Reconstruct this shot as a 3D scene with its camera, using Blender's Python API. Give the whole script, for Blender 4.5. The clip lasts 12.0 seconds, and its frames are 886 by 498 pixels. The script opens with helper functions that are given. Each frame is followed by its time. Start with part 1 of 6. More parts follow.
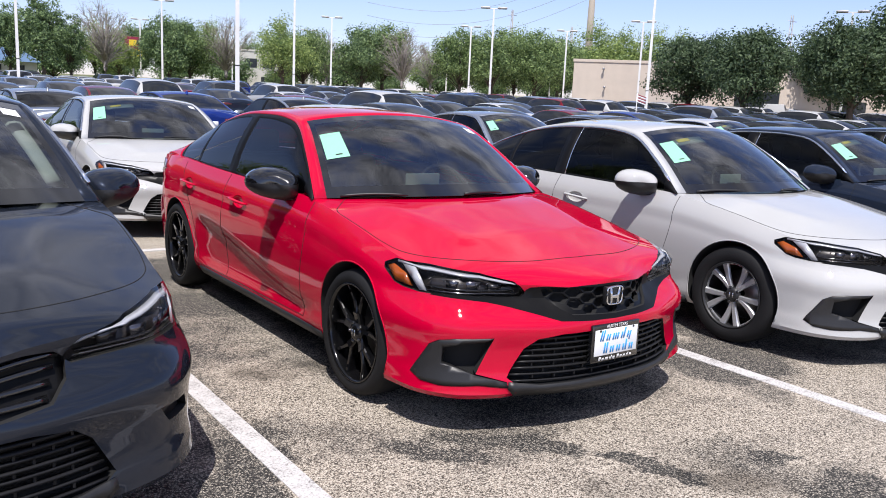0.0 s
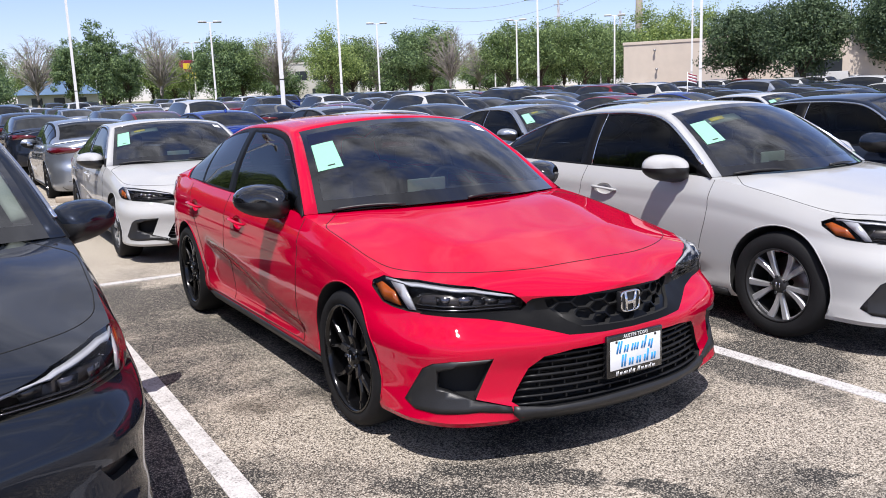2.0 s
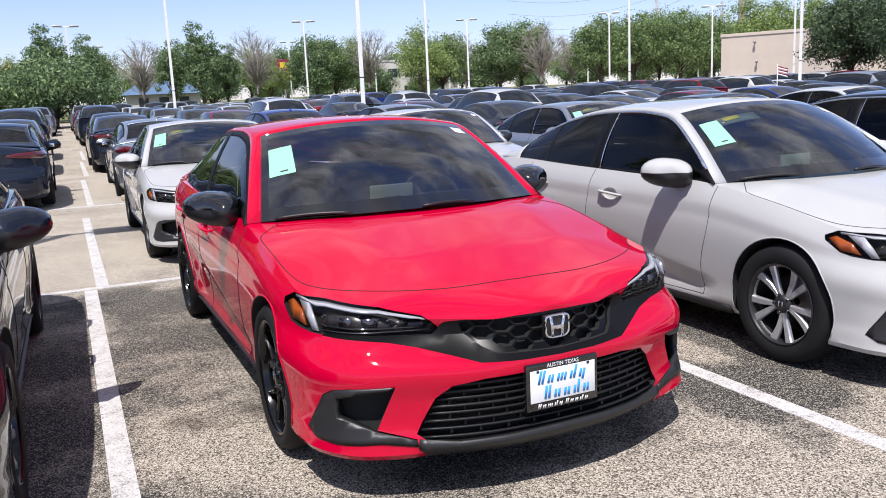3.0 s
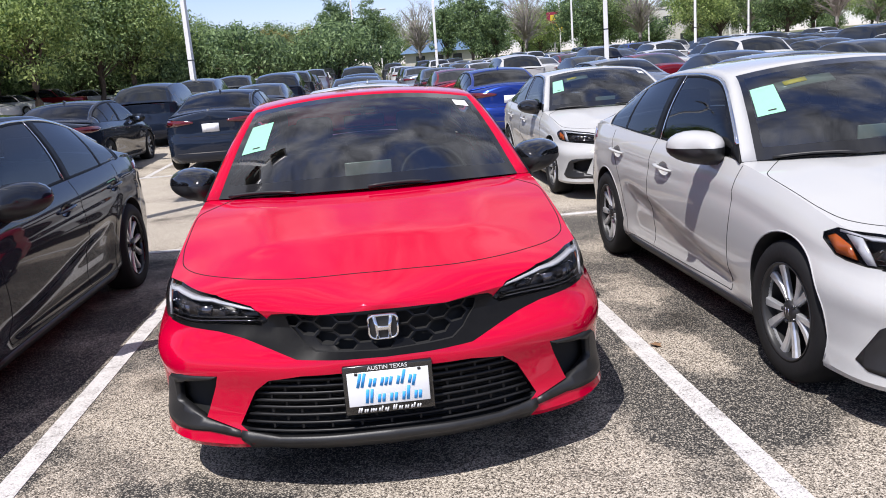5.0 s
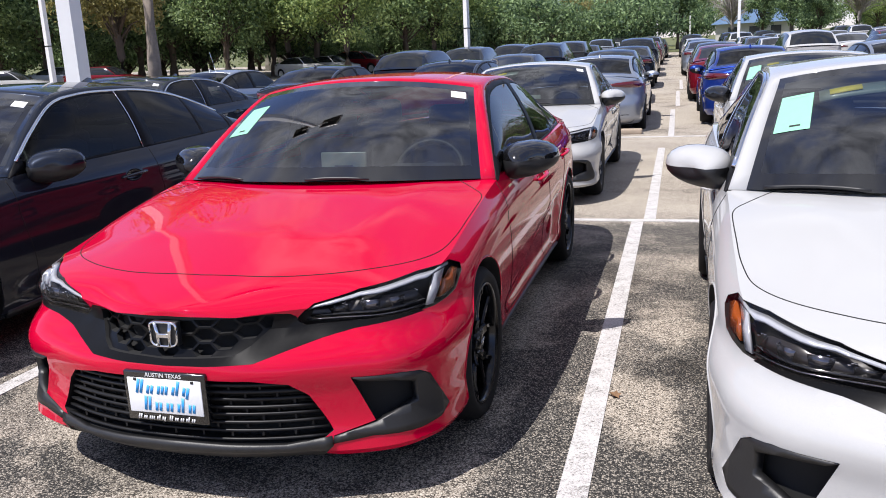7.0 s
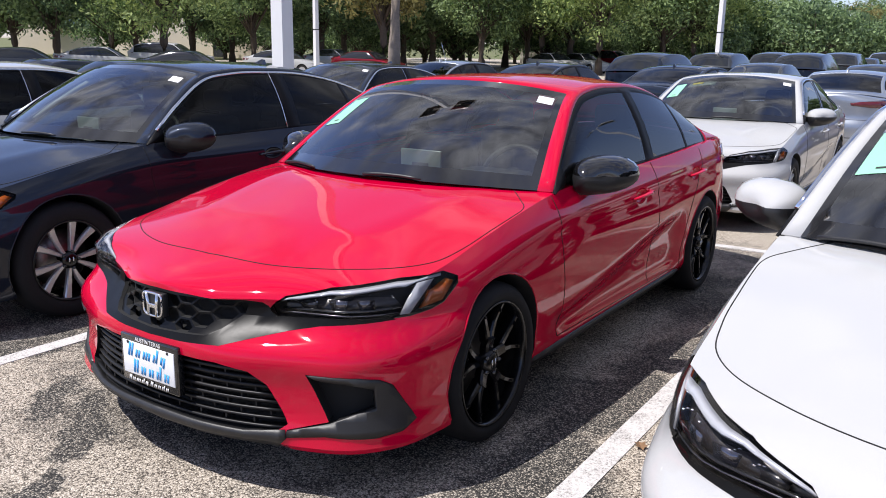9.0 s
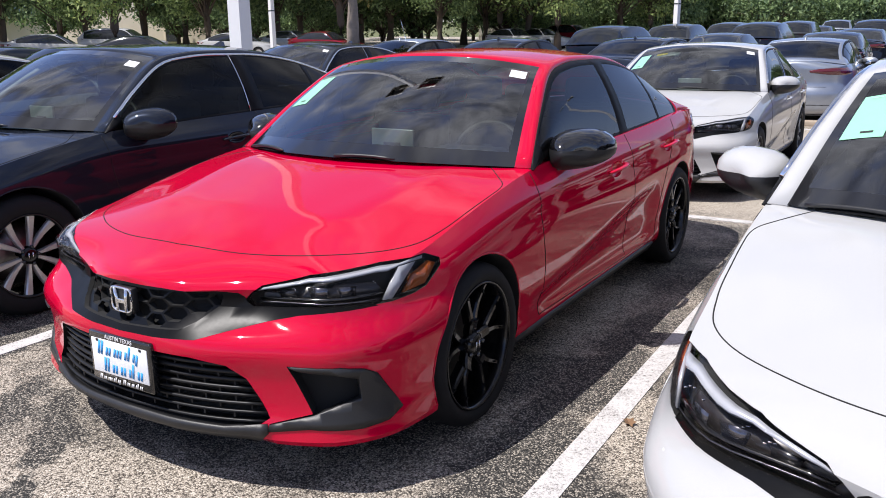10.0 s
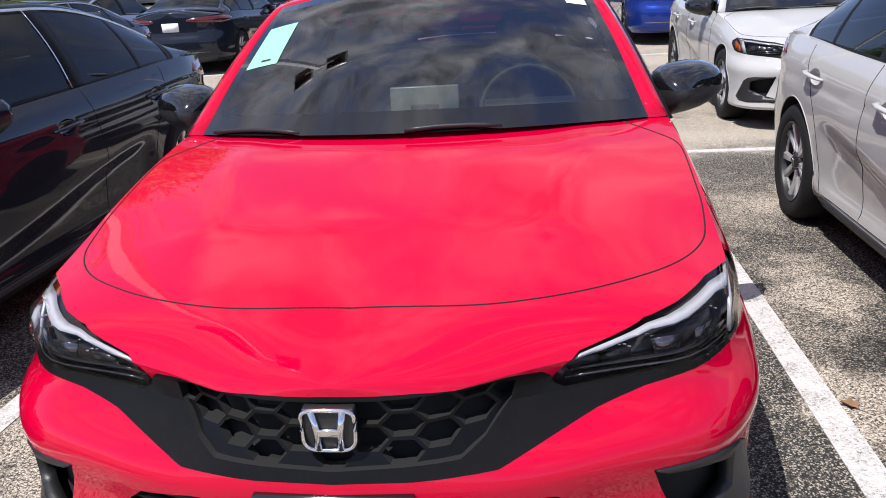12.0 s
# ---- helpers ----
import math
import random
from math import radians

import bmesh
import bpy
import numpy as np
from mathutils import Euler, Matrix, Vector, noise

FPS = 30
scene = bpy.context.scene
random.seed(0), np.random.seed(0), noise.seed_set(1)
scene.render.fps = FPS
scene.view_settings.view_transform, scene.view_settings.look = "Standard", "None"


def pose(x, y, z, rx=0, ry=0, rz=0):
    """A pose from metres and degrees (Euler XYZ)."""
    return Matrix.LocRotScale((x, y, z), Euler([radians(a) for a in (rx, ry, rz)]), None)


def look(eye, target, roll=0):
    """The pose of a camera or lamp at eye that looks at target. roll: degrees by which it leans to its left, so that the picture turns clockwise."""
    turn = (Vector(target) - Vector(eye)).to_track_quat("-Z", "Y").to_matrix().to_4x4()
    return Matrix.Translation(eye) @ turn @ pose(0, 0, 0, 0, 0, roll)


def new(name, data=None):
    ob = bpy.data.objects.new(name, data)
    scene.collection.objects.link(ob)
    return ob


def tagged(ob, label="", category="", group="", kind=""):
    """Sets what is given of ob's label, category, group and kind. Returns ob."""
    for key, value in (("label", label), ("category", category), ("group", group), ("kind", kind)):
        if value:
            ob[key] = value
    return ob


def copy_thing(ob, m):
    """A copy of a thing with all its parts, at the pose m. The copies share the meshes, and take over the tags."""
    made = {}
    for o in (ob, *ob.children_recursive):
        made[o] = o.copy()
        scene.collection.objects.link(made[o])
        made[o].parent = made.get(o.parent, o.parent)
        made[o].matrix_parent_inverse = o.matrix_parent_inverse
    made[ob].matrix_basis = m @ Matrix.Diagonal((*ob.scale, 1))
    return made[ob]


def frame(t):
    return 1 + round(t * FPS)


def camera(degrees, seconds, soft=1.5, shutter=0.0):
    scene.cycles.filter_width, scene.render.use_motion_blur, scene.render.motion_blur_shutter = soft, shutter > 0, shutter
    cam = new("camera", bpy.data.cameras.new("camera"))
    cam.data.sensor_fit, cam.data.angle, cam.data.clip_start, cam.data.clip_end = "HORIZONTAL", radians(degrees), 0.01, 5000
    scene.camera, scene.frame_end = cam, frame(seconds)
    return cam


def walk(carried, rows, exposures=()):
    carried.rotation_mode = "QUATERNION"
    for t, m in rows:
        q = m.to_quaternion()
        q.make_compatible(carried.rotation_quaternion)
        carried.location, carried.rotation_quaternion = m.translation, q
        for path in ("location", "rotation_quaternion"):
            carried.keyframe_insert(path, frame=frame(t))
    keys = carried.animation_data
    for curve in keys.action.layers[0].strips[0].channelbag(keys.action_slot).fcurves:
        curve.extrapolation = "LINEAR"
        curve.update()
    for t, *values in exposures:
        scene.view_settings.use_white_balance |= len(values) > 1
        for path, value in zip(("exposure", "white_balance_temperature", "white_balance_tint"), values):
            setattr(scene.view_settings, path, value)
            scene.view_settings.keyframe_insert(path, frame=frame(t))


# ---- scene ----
cam = camera(57.5, 12.0, soft=0.95)
METRES, EYE, TILT, LEAN, TURN = 7.617, 1.455, 0.0, 0.0, -35.9
ROWS = [
    (0.0, 0.0, 0.0, 0.0, 0.46, -10.0, -2.64),
    (0.5, -0.0009, 0.0052, -0.0002, 0.45, -10.34, -1.43),
    (1.0, 0.0001, 0.0112, -0.0011, 0.81, -10.48, -0.01),
    (1.5, 0.0166, 0.0312, 0.0009, 2.04, -10.34, 1.31),
    (2.0, 0.0398, 0.0493, -0.0002, 4.17, -10.13, 2.12),
    (2.5, 0.072, 0.0799, 0.0002, 7.16, -10.05, 2.45),
    (3.0, 0.1284, 0.0979, 0.0, 10.86, -10.13, 2.6),
    (5.0, 0.3145, 0.1969, 0.0013, 30.21, -12.23, 4.34),
    (5.5, 0.3641, 0.2342, 0.0021, 35.49, -12.58, 4.57),
    (6.0, 0.4077, 0.2756, 0.0019, 40.58, -12.97, 4.51),
    (6.5, 0.4316, 0.3235, 0.0022, 45.61, -13.17, 3.79),
    (8.5, 0.4865, 0.4806, 0.002, 68.28, -12.65, -1.03),
    (9.0, 0.489, 0.4838, 0.0027, 69.77, -13.05, -0.92),
    (9.5, 0.4884, 0.486, 0.0027, 69.4, -13.77, -0.2),
    (10.0, 0.4756, 0.4813, 0.0007, 66.87, -14.48, 0.54),
    (10.5, 0.4365, 0.4516, -0.0024, 62.19, -15.32, 1.31),
    (11.0, 0.3799, 0.4287, -0.008, 56.06, -16.36, 2.27),
    (11.5, 0.3126, 0.399, -0.0093, 49.4, -17.33, 2.93),
    (12.0, 0.2463, 0.3778, -0.0063, 41.83, -18.59, 3.36),
]
walk(cam, [(t, pose(0, 0, EYE, TILT, LEAN, TURN) @ pose(METRES * x, METRES * y, METRES * z, 90 + pitch, roll, yaw)) for t, x, y, z, yaw, pitch, roll in ROWS],
     [(0.0, 0.31, 6350, 12), (12.0, 0.35, 6350, 12)])

# ---------------------------------------------------------------- daylight
SUN = Vector((-0.33, -0.45, 1.0)).normalized()
world = bpy.data.worlds.new("sky")
scene.world = world
world.use_nodes = True
wn = world.node_tree.nodes
sky = wn.new("ShaderNodeTexSky")
sky.sky_type = 'NISHITA'
sky.sun_disc = False
sky.sun_elevation = math.asin(SUN.z)
sky.sun_rotation = math.atan2(SUN.x, SUN.y)
sky.air_density, sky.dust_density, sky.ozone_density = 1.0, 0.5, 2.4
wn["Background"].inputs["Strength"].default_value = 0.122
# broken high cloud overhead, clear towards the horizon
wl = world.node_tree.links
co = wn.new("ShaderNodeTexCoord")
mp = wn.new("ShaderNodeMapping")
mp.inputs["Scale"].default_value = (1.0, 1.7, 1.0)
cl = wn.new("ShaderNodeTexNoise")
cl.inputs["Scale"].default_value, cl.inputs["Detail"].default_value, cl.inputs["Roughness"].default_value = 3.2, 7, 0.58
wl.new(co.outputs["Generated"], mp.inputs["Vector"]); wl.new(mp.outputs[0], cl.inputs["Vector"])
cr = wn.new("ShaderNodeMapRange"); cr.interpolation_type = 'SMOOTHSTEP'
cr.inputs["From Min"].default_value, cr.inputs["From Max"].default_value = 0.36, 0.60
wl.new(cl.outputs["Fac"], cr.inputs["Value"])
sep = wn.new("ShaderNodeSeparateXYZ"); wl.new(co.outputs["Generated"], sep.inputs[0])
up = wn.new("ShaderNodeMapRange"); up.interpolation_type = 'SMOOTHSTEP'
up.inputs["From Min"].default_value, up.inputs["From Max"].default_value = 0.22, 0.5
wl.new(sep.outputs["Z"], up.inputs["Value"])
am = wn.new("ShaderNodeMath"); am.operation = 'MULTIPLY'
wl.new(cr.outputs[0], am.inputs[0]); wl.new(up.outputs[0], am.inputs[1])
tint = wn.new("ShaderNodeMix"); tint.data_type, tint.blend_type = 'RGBA', 'MULTIPLY'
tint.inputs["Factor"].default_value, tint.inputs["B"].default_value = 1.0, (1.06, 0.98, 1.17, 1)
cm = wn.new("ShaderNodeMix"); cm.data_type = 'RGBA'
cg = wn.new("ShaderNodeTexNoise")
cg.inputs["Scale"].default_value, cg.inputs["Detail"].default_value, cg.inputs["Roughness"].default_value = 5.5, 6, 0.6
cg.inputs["Distortion"].default_value = 0.6
wl.new(mp.outputs[0], cg.inputs["Vector"])
shade = wn.new("ShaderNodeValToRGB")
shade.color_ramp.elements[0].position, shade.color_ramp.elements[0].color = 0.36, (1.45, 1.5, 1.75, 1)
shade.color_ramp.elements[1].position, shade.color_ramp.elements[1].color = 0.64, (5.4, 5.5, 5.95, 1)
wl.new(cg.outputs["Fac"], shade.inputs["Fac"]); wl.new(shade.outputs["Color"], cm.inputs["B"])
wl.new(am.outputs[0], cm.inputs["Factor"]); wl.new(sky.outputs["Color"], tint.inputs["A"]); wl.new(tint.outputs["Result"], cm.inputs["A"])
wl.new(cm.outputs["Result"], wn["Background"].inputs["Color"])
sun_data = bpy.data.lights.new("sun", 'SUN')
sun_data.energy, sun_data.angle, sun_data.color = 4.7, radians(0.55), (1.0, 0.955, 0.90)
sun = new("sun", sun_data)
sun.matrix_world = look(SUN * 60, (0, 0, 0))

# ---------------------------------------------------------------- materials
def node_mat(name):
    m = bpy.data.materials.new(name)
    m.use_nodes = True
    return m, m.node_tree.nodes, m.node_tree.links, m.node_tree.nodes["Principled BSDF"]


def ramp(nodes, links, fac, stops):
    r = nodes.new("ShaderNodeValToRGB")
    e = r.color_ramp.elements
    while len(e) < len(stops):
        e.new(0.5)
    for el, (p, c) in zip(e, stops):
        el.position = p
        el.color = (*c, 1) if len(c) == 3 else c
    links.new(fac, r.inputs["Fac"])
    return r.outputs["Color"]


def noise_tex(nodes, links, scale, detail=4, rough=0.55, space="Object"):
    co = nodes.new("ShaderNodeTexCoord")
    n = nodes.new("ShaderNodeTexNoise")
    n.inputs["Scale"].default_value, n.inputs["Detail"].default_value, n.inputs["Roughness"].default_value = scale, detail, rough
    links.new(co.outputs[space], n.inputs["Vector"])
    return n.outputs["Fac"]


def bump(nodes, links, bsdf, height, strength, distance):
    b = nodes.new("ShaderNodeBump")
    b.inputs["Strength"].default_value, b.inputs["Distance"].default_value = strength, distance
    links.new(height, b.inputs["Height"])
    links.new(b.outputs["Normal"], bsdf.inputs["Normal"])


def surface(name, colour, rough=0.5, metal=0.0, vary=0.15, scale=30.0, coat=0.0, bumps=0.0, spec=0.5):
    """A surface of one colour with two scales of wear in tone and gloss."""
    m, nd, lk, b = node_mat(name)
    c = Vector(colour)
    a = noise_tex(nd, lk, scale, 5)
    w = noise_tex(nd, lk, scale * 0.13, 3)
    mix = nd.new("ShaderNodeMath"); mix.operation = 'MULTIPLY_ADD'
    lk.new(a, mix.inputs[0]); mix.inputs[1].default_value = 0.5
    half = nd.new("ShaderNodeMath"); half.operation = 'MULTIPLY'
    lk.new(w, half.inputs[0]); half.inputs[1].default_value = 0.5
    lk.new(half.outputs[0], mix.inputs[2])
    col = ramp(nd, lk, mix.outputs[0], [(0.3, tuple(c * (1 - vary))), (0.7, tuple(c * (1 + vary)))])
    lk.new(col, b.inputs["Base Color"])
    b.inputs["Metallic"].default_value = metal
    b.inputs["Coat Weight"].default_value, b.inputs["Coat Roughness"].default_value = coat, 0.03
    b.inputs["Specular IOR Level"].default_value = spec
    r = nd.new("ShaderNodeMapRange")
    r.inputs["To Min"].default_value, r.inputs["To Max"].default_value = rough * 0.85, min(1, rough * 1.15)
    lk.new(mix.outputs[0], r.inputs["Value"]); lk.new(r.outputs[0], b.inputs["Roughness"])
    if bumps:
        bump(nd, lk, b, a, bumps, 0.002)
    return m


def car_paint(name, colour, flake=0.35, rough=0.32):
    """Clear-coated paint with metal flake and a thin film of dust."""
    m, nd, lk, b = node_mat(name)
    c = Vector(colour)
    fine = noise_tex(nd, lk, 900, 2)
    dust = noise_tex(nd, lk, 3.0, 6, 0.65)
    col = ramp(nd, lk, fine, [(0.35, tuple(c * 0.9)), (0.65, tuple(c * 1.1))])
    lk.new(col, b.inputs["Base Color"])
    b.inputs["Metallic"].default_value = flake
    b.inputs["Roughness"].default_value = rough
    b.inputs["Coat Weight"].default_value, b.inputs["Coat IOR"].default_value = 1.0, 1.42
    b.inputs["Specular IOR Level"].default_value = 0.0
    r = nd.new("ShaderNodeMapRange")
    r.inputs["From Min"].default_value, r.inputs["From Max"].default_value = 0.35, 0.75
    r.inputs["To Min"].default_value, r.inputs["To Max"].default_value = 0.015, 0.045
    lk.new(dust, r.inputs["Value"]); lk.new(r.outputs[0], b.inputs["Coat Roughness"])
    return m


def window_glass(name, tint, film=0.0, ior=1.5):
    """Tinted pane: see-through with a mirror-like surface."""
    m, nd, lk, b = node_mat(name)
    nd.remove(b)
    t = nd.new("ShaderNodeBsdfTransparent"); t.inputs["Color"].default_value = (*tint, 1)
    g = nd.new("ShaderNodeBsdfGlossy"); g.inputs["Roughness"].default_value = 0.015
    g.inputs["Color"].default_value = (0.95, 0.95, 0.955, 1)
    fr = nd.new("ShaderNodeFresnel"); fr.inputs["IOR"].default_value = ior
    gain = nd.new("ShaderNodeMath"); gain.operation = 'MULTIPLY_ADD'; gain.use_clamp = True
    gain.inputs[1].default_value, gain.inputs[2].default_value = 1.0, film
    lk.new(fr.outputs[0], gain.inputs[0])
    mx = nd.new("ShaderNodeMixShader")
    lk.new(gain.outputs[0], mx.inputs[0]); lk.new(t.outputs[0], mx.inputs[1]); lk.new(g.outputs[0], mx.inputs[2])
    lk.new(mx.outputs[0], nd["Material Output"].inputs["Surface"])
    return m


PAINT_RED = car_paint("red paint", (0.50, 0.0004, 0.028), 0.0, 0.45)
PAINT_WHITE = car_paint("white paint", (0.44, 0.44, 0.435), 0.0, 0.4)
PAINT_BLACK = car_paint("black paint", (0.014, 0.018, 0.028), 0.3, 0.34)
PAINT_SILVER = car_paint("silver grey paint", (0.34, 0.37, 0.42), 0.75, 0.35)
PAINT_BLUE = car_paint("blue paint", (0.012, 0.035, 0.22), 0.4, 0.3)
PAINT_NAVY = car_paint("navy paint", (0.013, 0.019, 0.034), 0.0, 0.3)
PAINT_GREY = car_paint("dark grey paint", (0.06, 0.065, 0.07), 0.6, 0.34)
PAINT_MAROON = car_paint("dark red paint", (0.16, 0.006, 0.014), 0.3, 0.34)
PAINTS = [PAINT_WHITE, PAINT_BLACK, PAINT_SILVER, PAINT_BLUE, PAINT_NAVY, PAINT_GREY, PAINT_MAROON]
PLASTIC = surface("black plastic", (0.015, 0.015, 0.016), 0.44, 0, 0.2, 160, bumps=0.2, spec=0.5)
SATIN = surface("satin black grille plastic", (0.008, 0.008, 0.0085), 0.31, 0, 0.15, 80, spec=0.09)
INTAKE_BLACK = surface("black intake plastic", (0.012, 0.012, 0.013), 0.42, 0, 0.2, 120, spec=0.26)
MESH_BLACK = surface("black grille mesh", (0.004, 0.004, 0.0045), 0.32, 0, 0.15, 80, spec=0.18)
WHEEL_RIM = surface("dark wheel leather", (0.006, 0.006, 0.0065), 0.6, 0, 0.15, 60)
HEADLINER = surface("dark headliner cloth", (0.06, 0.06, 0.062), 0.95, 0, 0.1, 120)
TRIM = surface("satin black window trim", (0.006, 0.006, 0.007), 0.5, 0, 0.15, 60, spec=0.12)
PIANO = surface("gloss black trim", (0.006, 0.006, 0.007), 0.12, 0, 0.1, 40, coat=1.0)
WELL = surface("wheel well liner", (0.008, 0.008, 0.008), 0.9, 0, 0.2, 60)
RUBBER = surface("tyre rubber", (0.010, 0.010, 0.011), 0.75, 0, 0.25, 70, bumps=0.3, spec=0.25)
CHROME = surface("chrome", (0.75, 0.76, 0.78), 0.08, 1.0, 0.04, 60)
ALLOY = surface("silver alloy", (0.62, 0.63, 0.65), 0.3, 0.7, 0.06, 60)
BLACK_ALLOY = surface("gloss black alloy", (0.004, 0.004, 0.0045), 0.14, 0.0, 0.1, 60, coat=0.0, spec=0.42)
BRAKE = surface("brake disc steel", (0.23, 0.22, 0.21), 0.4, 1.0, 0.2, 60)
GLASS = window_glass("windscreen glass", (0.60, 0.65, 0.63), 0.12)
TINT = window_glass("tinted side glass", (0.07, 0.075, 0.078), -0.01, 1.38)
SIDE_GLASS = window_glass("front door glass", (0.26, 0.30, 0.28), -0.01, 1.38)
CABIN = surface("dark cabin trim", (0.02, 0.02, 0.022), 0.7, 0, 0.2, 50)
SEAT = surface("dark seat cloth", (0.055, 0.055, 0.06), 0.85, 0, 0.2, 200, bumps=0.3)
STICKER = surface("pale green sticker paper", (0.25, 0.56, 0.38), 0.6, 0, 0.04, 40)
PAPER = surface("white paper tag", (0.75, 0.75, 0.75), 0.6, 0, 0.04, 40)
LENS_DARK = surface("dark lamp housing", (0.012, 0.012, 0.014), 0.25, 0, 0.3, 60, coat=1.0)
LENS_RED = surface("dark red tail lamp", (0.10, 0.004, 0.008), 0.12, 0, 0.1, 40, coat=1.0)
AMBER = surface("amber reflector", (0.34, 0.078, 0.015), 0.2, 0, 0.15, 200, coat=1.0)
DRL = surface("clear lamp light guide", (0.46, 0.48, 0.53), 0.2, 0.1, 0.05, 60, coat=1.0)

# ---------------------------------------------------------------- mesh tools
def part(name, bm, material, parent=None, label="", smooth=True):
    """Links a bmesh as one mesh object, under a thing or a part if given."""
    me = bpy.data.meshes.new(name)
    for f in bm.faces:
        f.smooth = smooth
    bm.to_mesh(me)
    bm.free()
    for m in (material if isinstance(material, (list, tuple)) else [material]):
        me.materials.append(m)
    ob = new(name, me)
    if parent is not None:
        ob.parent = parent
    if label:
        tagged(ob, label)
    return ob


def sharp(ob, angle=35):
    """Hard edges where faces meet at more than the angle."""
    bm = bmesh.new()
    bm.from_mesh(ob.data)
    for e in bm.edges:
        if len(e.link_faces) == 2 and e.calc_face_angle(0) > radians(angle):
            e.smooth = False
    bm.to_mesh(ob.data)
    bm.free()
    return ob


def spline(pts):
    """A smooth function through (t, value) pairs."""
    t = [p[0] for p in pts]
    v = [p[1] for p in pts]
    n = len(t)
    d = [(v[i + 1] - v[i]) / (t[i + 1] - t[i]) for i in range(n - 1)]
    m = [d[0]] + [0 if d[i - 1] * d[i] <= 0 else (d[i - 1] * (t[i + 1] - t[i]) + d[i] * (t[i] - t[i - 1])) / (t[i + 1] - t[i - 1]) for i in range(1, n - 1)] + [d[-1]]

    def f(x):
        if x <= t[0]:
            return v[0]
        if x >= t[-1]:
            return v[-1]
        i = next(k for k in range(n - 1) if x <= t[k + 1])
        h = t[i + 1] - t[i]
        s = (x - t[i]) / h
        return (v[i] * (1 + 2 * s) * (1 - s) ** 2 + m[i] * h * s * (1 - s) ** 2 + v[i + 1] * s * s * (3 - 2 * s) + m[i + 1] * h * s * s * (s - 1))
    return f


def path_points(pts, n):
    """n points evenly along a smooth curve through the points."""
    pts = [Vector(p) for p in pts]
    acc = [0.0]
    for a, b in zip(pts, pts[1:]):
        acc.append(acc[-1] + (b - a).length)
    fs = [spline(list(zip(acc, [p[k] for p in pts]))) for k in range(len(pts[0]))]
    return [Vector([f(acc[-1] * i / (n - 1)) for f in fs]) for i in range(n)]


def smoothstep(a, b, x):
    s = min(1, max(0, (x - a) / (b - a)))
    return s * s * (3 - 2 * s)


def box(bm, x0, x1, y0, y1, z0, z1, bevel=0.0):
    vs = [bm.verts.new((x, y, z)) for z in (z0, z1) for y in (y0, y1) for x in (x0, x1)]
    fs = [bm.faces.new([vs[i] for i in q]) for q in ((0, 2, 3, 1), (4, 5, 7, 6), (0, 1, 5, 4), (2, 6, 7, 3), (0, 4, 6, 2), (1, 3, 7, 5))]
    if bevel:
        es = list({e for f in fs for e in f.edges})
        bmesh.ops.bevel(bm, geom=es, offset=bevel, segments=2, affect='EDGES', profile=0.5)
    return vs


def tube(bm, pts, r, sides=8, cap=True, squash=1.0):
    """A round bar along points; r may be a list."""
    rings = []
    pts = [Vector(p) for p in pts]
    for i, p in enumerate(pts):
        d = (pts[min(i + 1, len(pts) - 1)] - pts[max(i - 1, 0)]).normalized()
        a = d.cross(Vector((0, 0, 1)))
        a = a.normalized() if a.length > 1e-4 else Vector((1, 0, 0))
        b = d.cross(a)
        rr = r[i] if isinstance(r, (list, tuple)) else r
        rings.append([bm.verts.new(p + a * rr * math.cos(2 * math.pi * k / sides) + b * rr * squash * math.sin(2 * math.pi * k / sides)) for k in range(sides)])
    for ra, rb in zip(rings, rings[1:]):
        for k in range(sides):
            bm.faces.new((ra[k], ra[(k + 1) % sides], rb[(k + 1) % sides], rb[k]))
    if cap:
        bm.faces.new(rings[0][::-1])
        bm.faces.new(rings[-1])
    return rings


def grid_faces(bm, rows):
    out = []
    for a, b in zip(rows, rows[1:]):
        for k in range(len(a) - 1):
            q = []
            for v in (a[k], a[k + 1], b[k + 1], b[k]):
                if v not in q:
                    q.append(v)
            if len(q) >= 3:
                try:
                    out.append(bm.faces.new(q))
                except ValueError:
                    pass
    return out


def revolve(bm, profile, n, axis='X', centre=(0, 0, 0)):
    """Spins (radius, offset) pairs about the axis."""
    rings = []
    cx, cy, cz = centre
    for r, o in profile:
        rings.append([bm.verts.new((cx + o, cy + r * math.cos(2 * math.pi * k / n), cz + r * math.sin(2 * math.pi * k / n))) for k in range(n)])
    for a, b in zip(rings, rings[1:]):
        for k in range(n):
            bm.faces.new((a[k], b[k], b[(k + 1) % n], a[(k + 1) % n]))
    return rings


def mirrored(bm):
    """Adds the mirror half across x = 0."""
    geo = bmesh.ops.duplicate(bm, geom=bm.verts[:] + bm.edges[:] + bm.faces[:])["geom"]
    for v in [g for g in geo if isinstance(g, bmesh.types.BMVert)]:
        v.co.x = -v.co.x
    bmesh.ops.reverse_faces(bm, faces=[g for g in geo if isinstance(g, bmesh.types.BMFace)])
    bmesh.ops.remove_doubles(bm, verts=bm.verts[:], dist=0.0005)


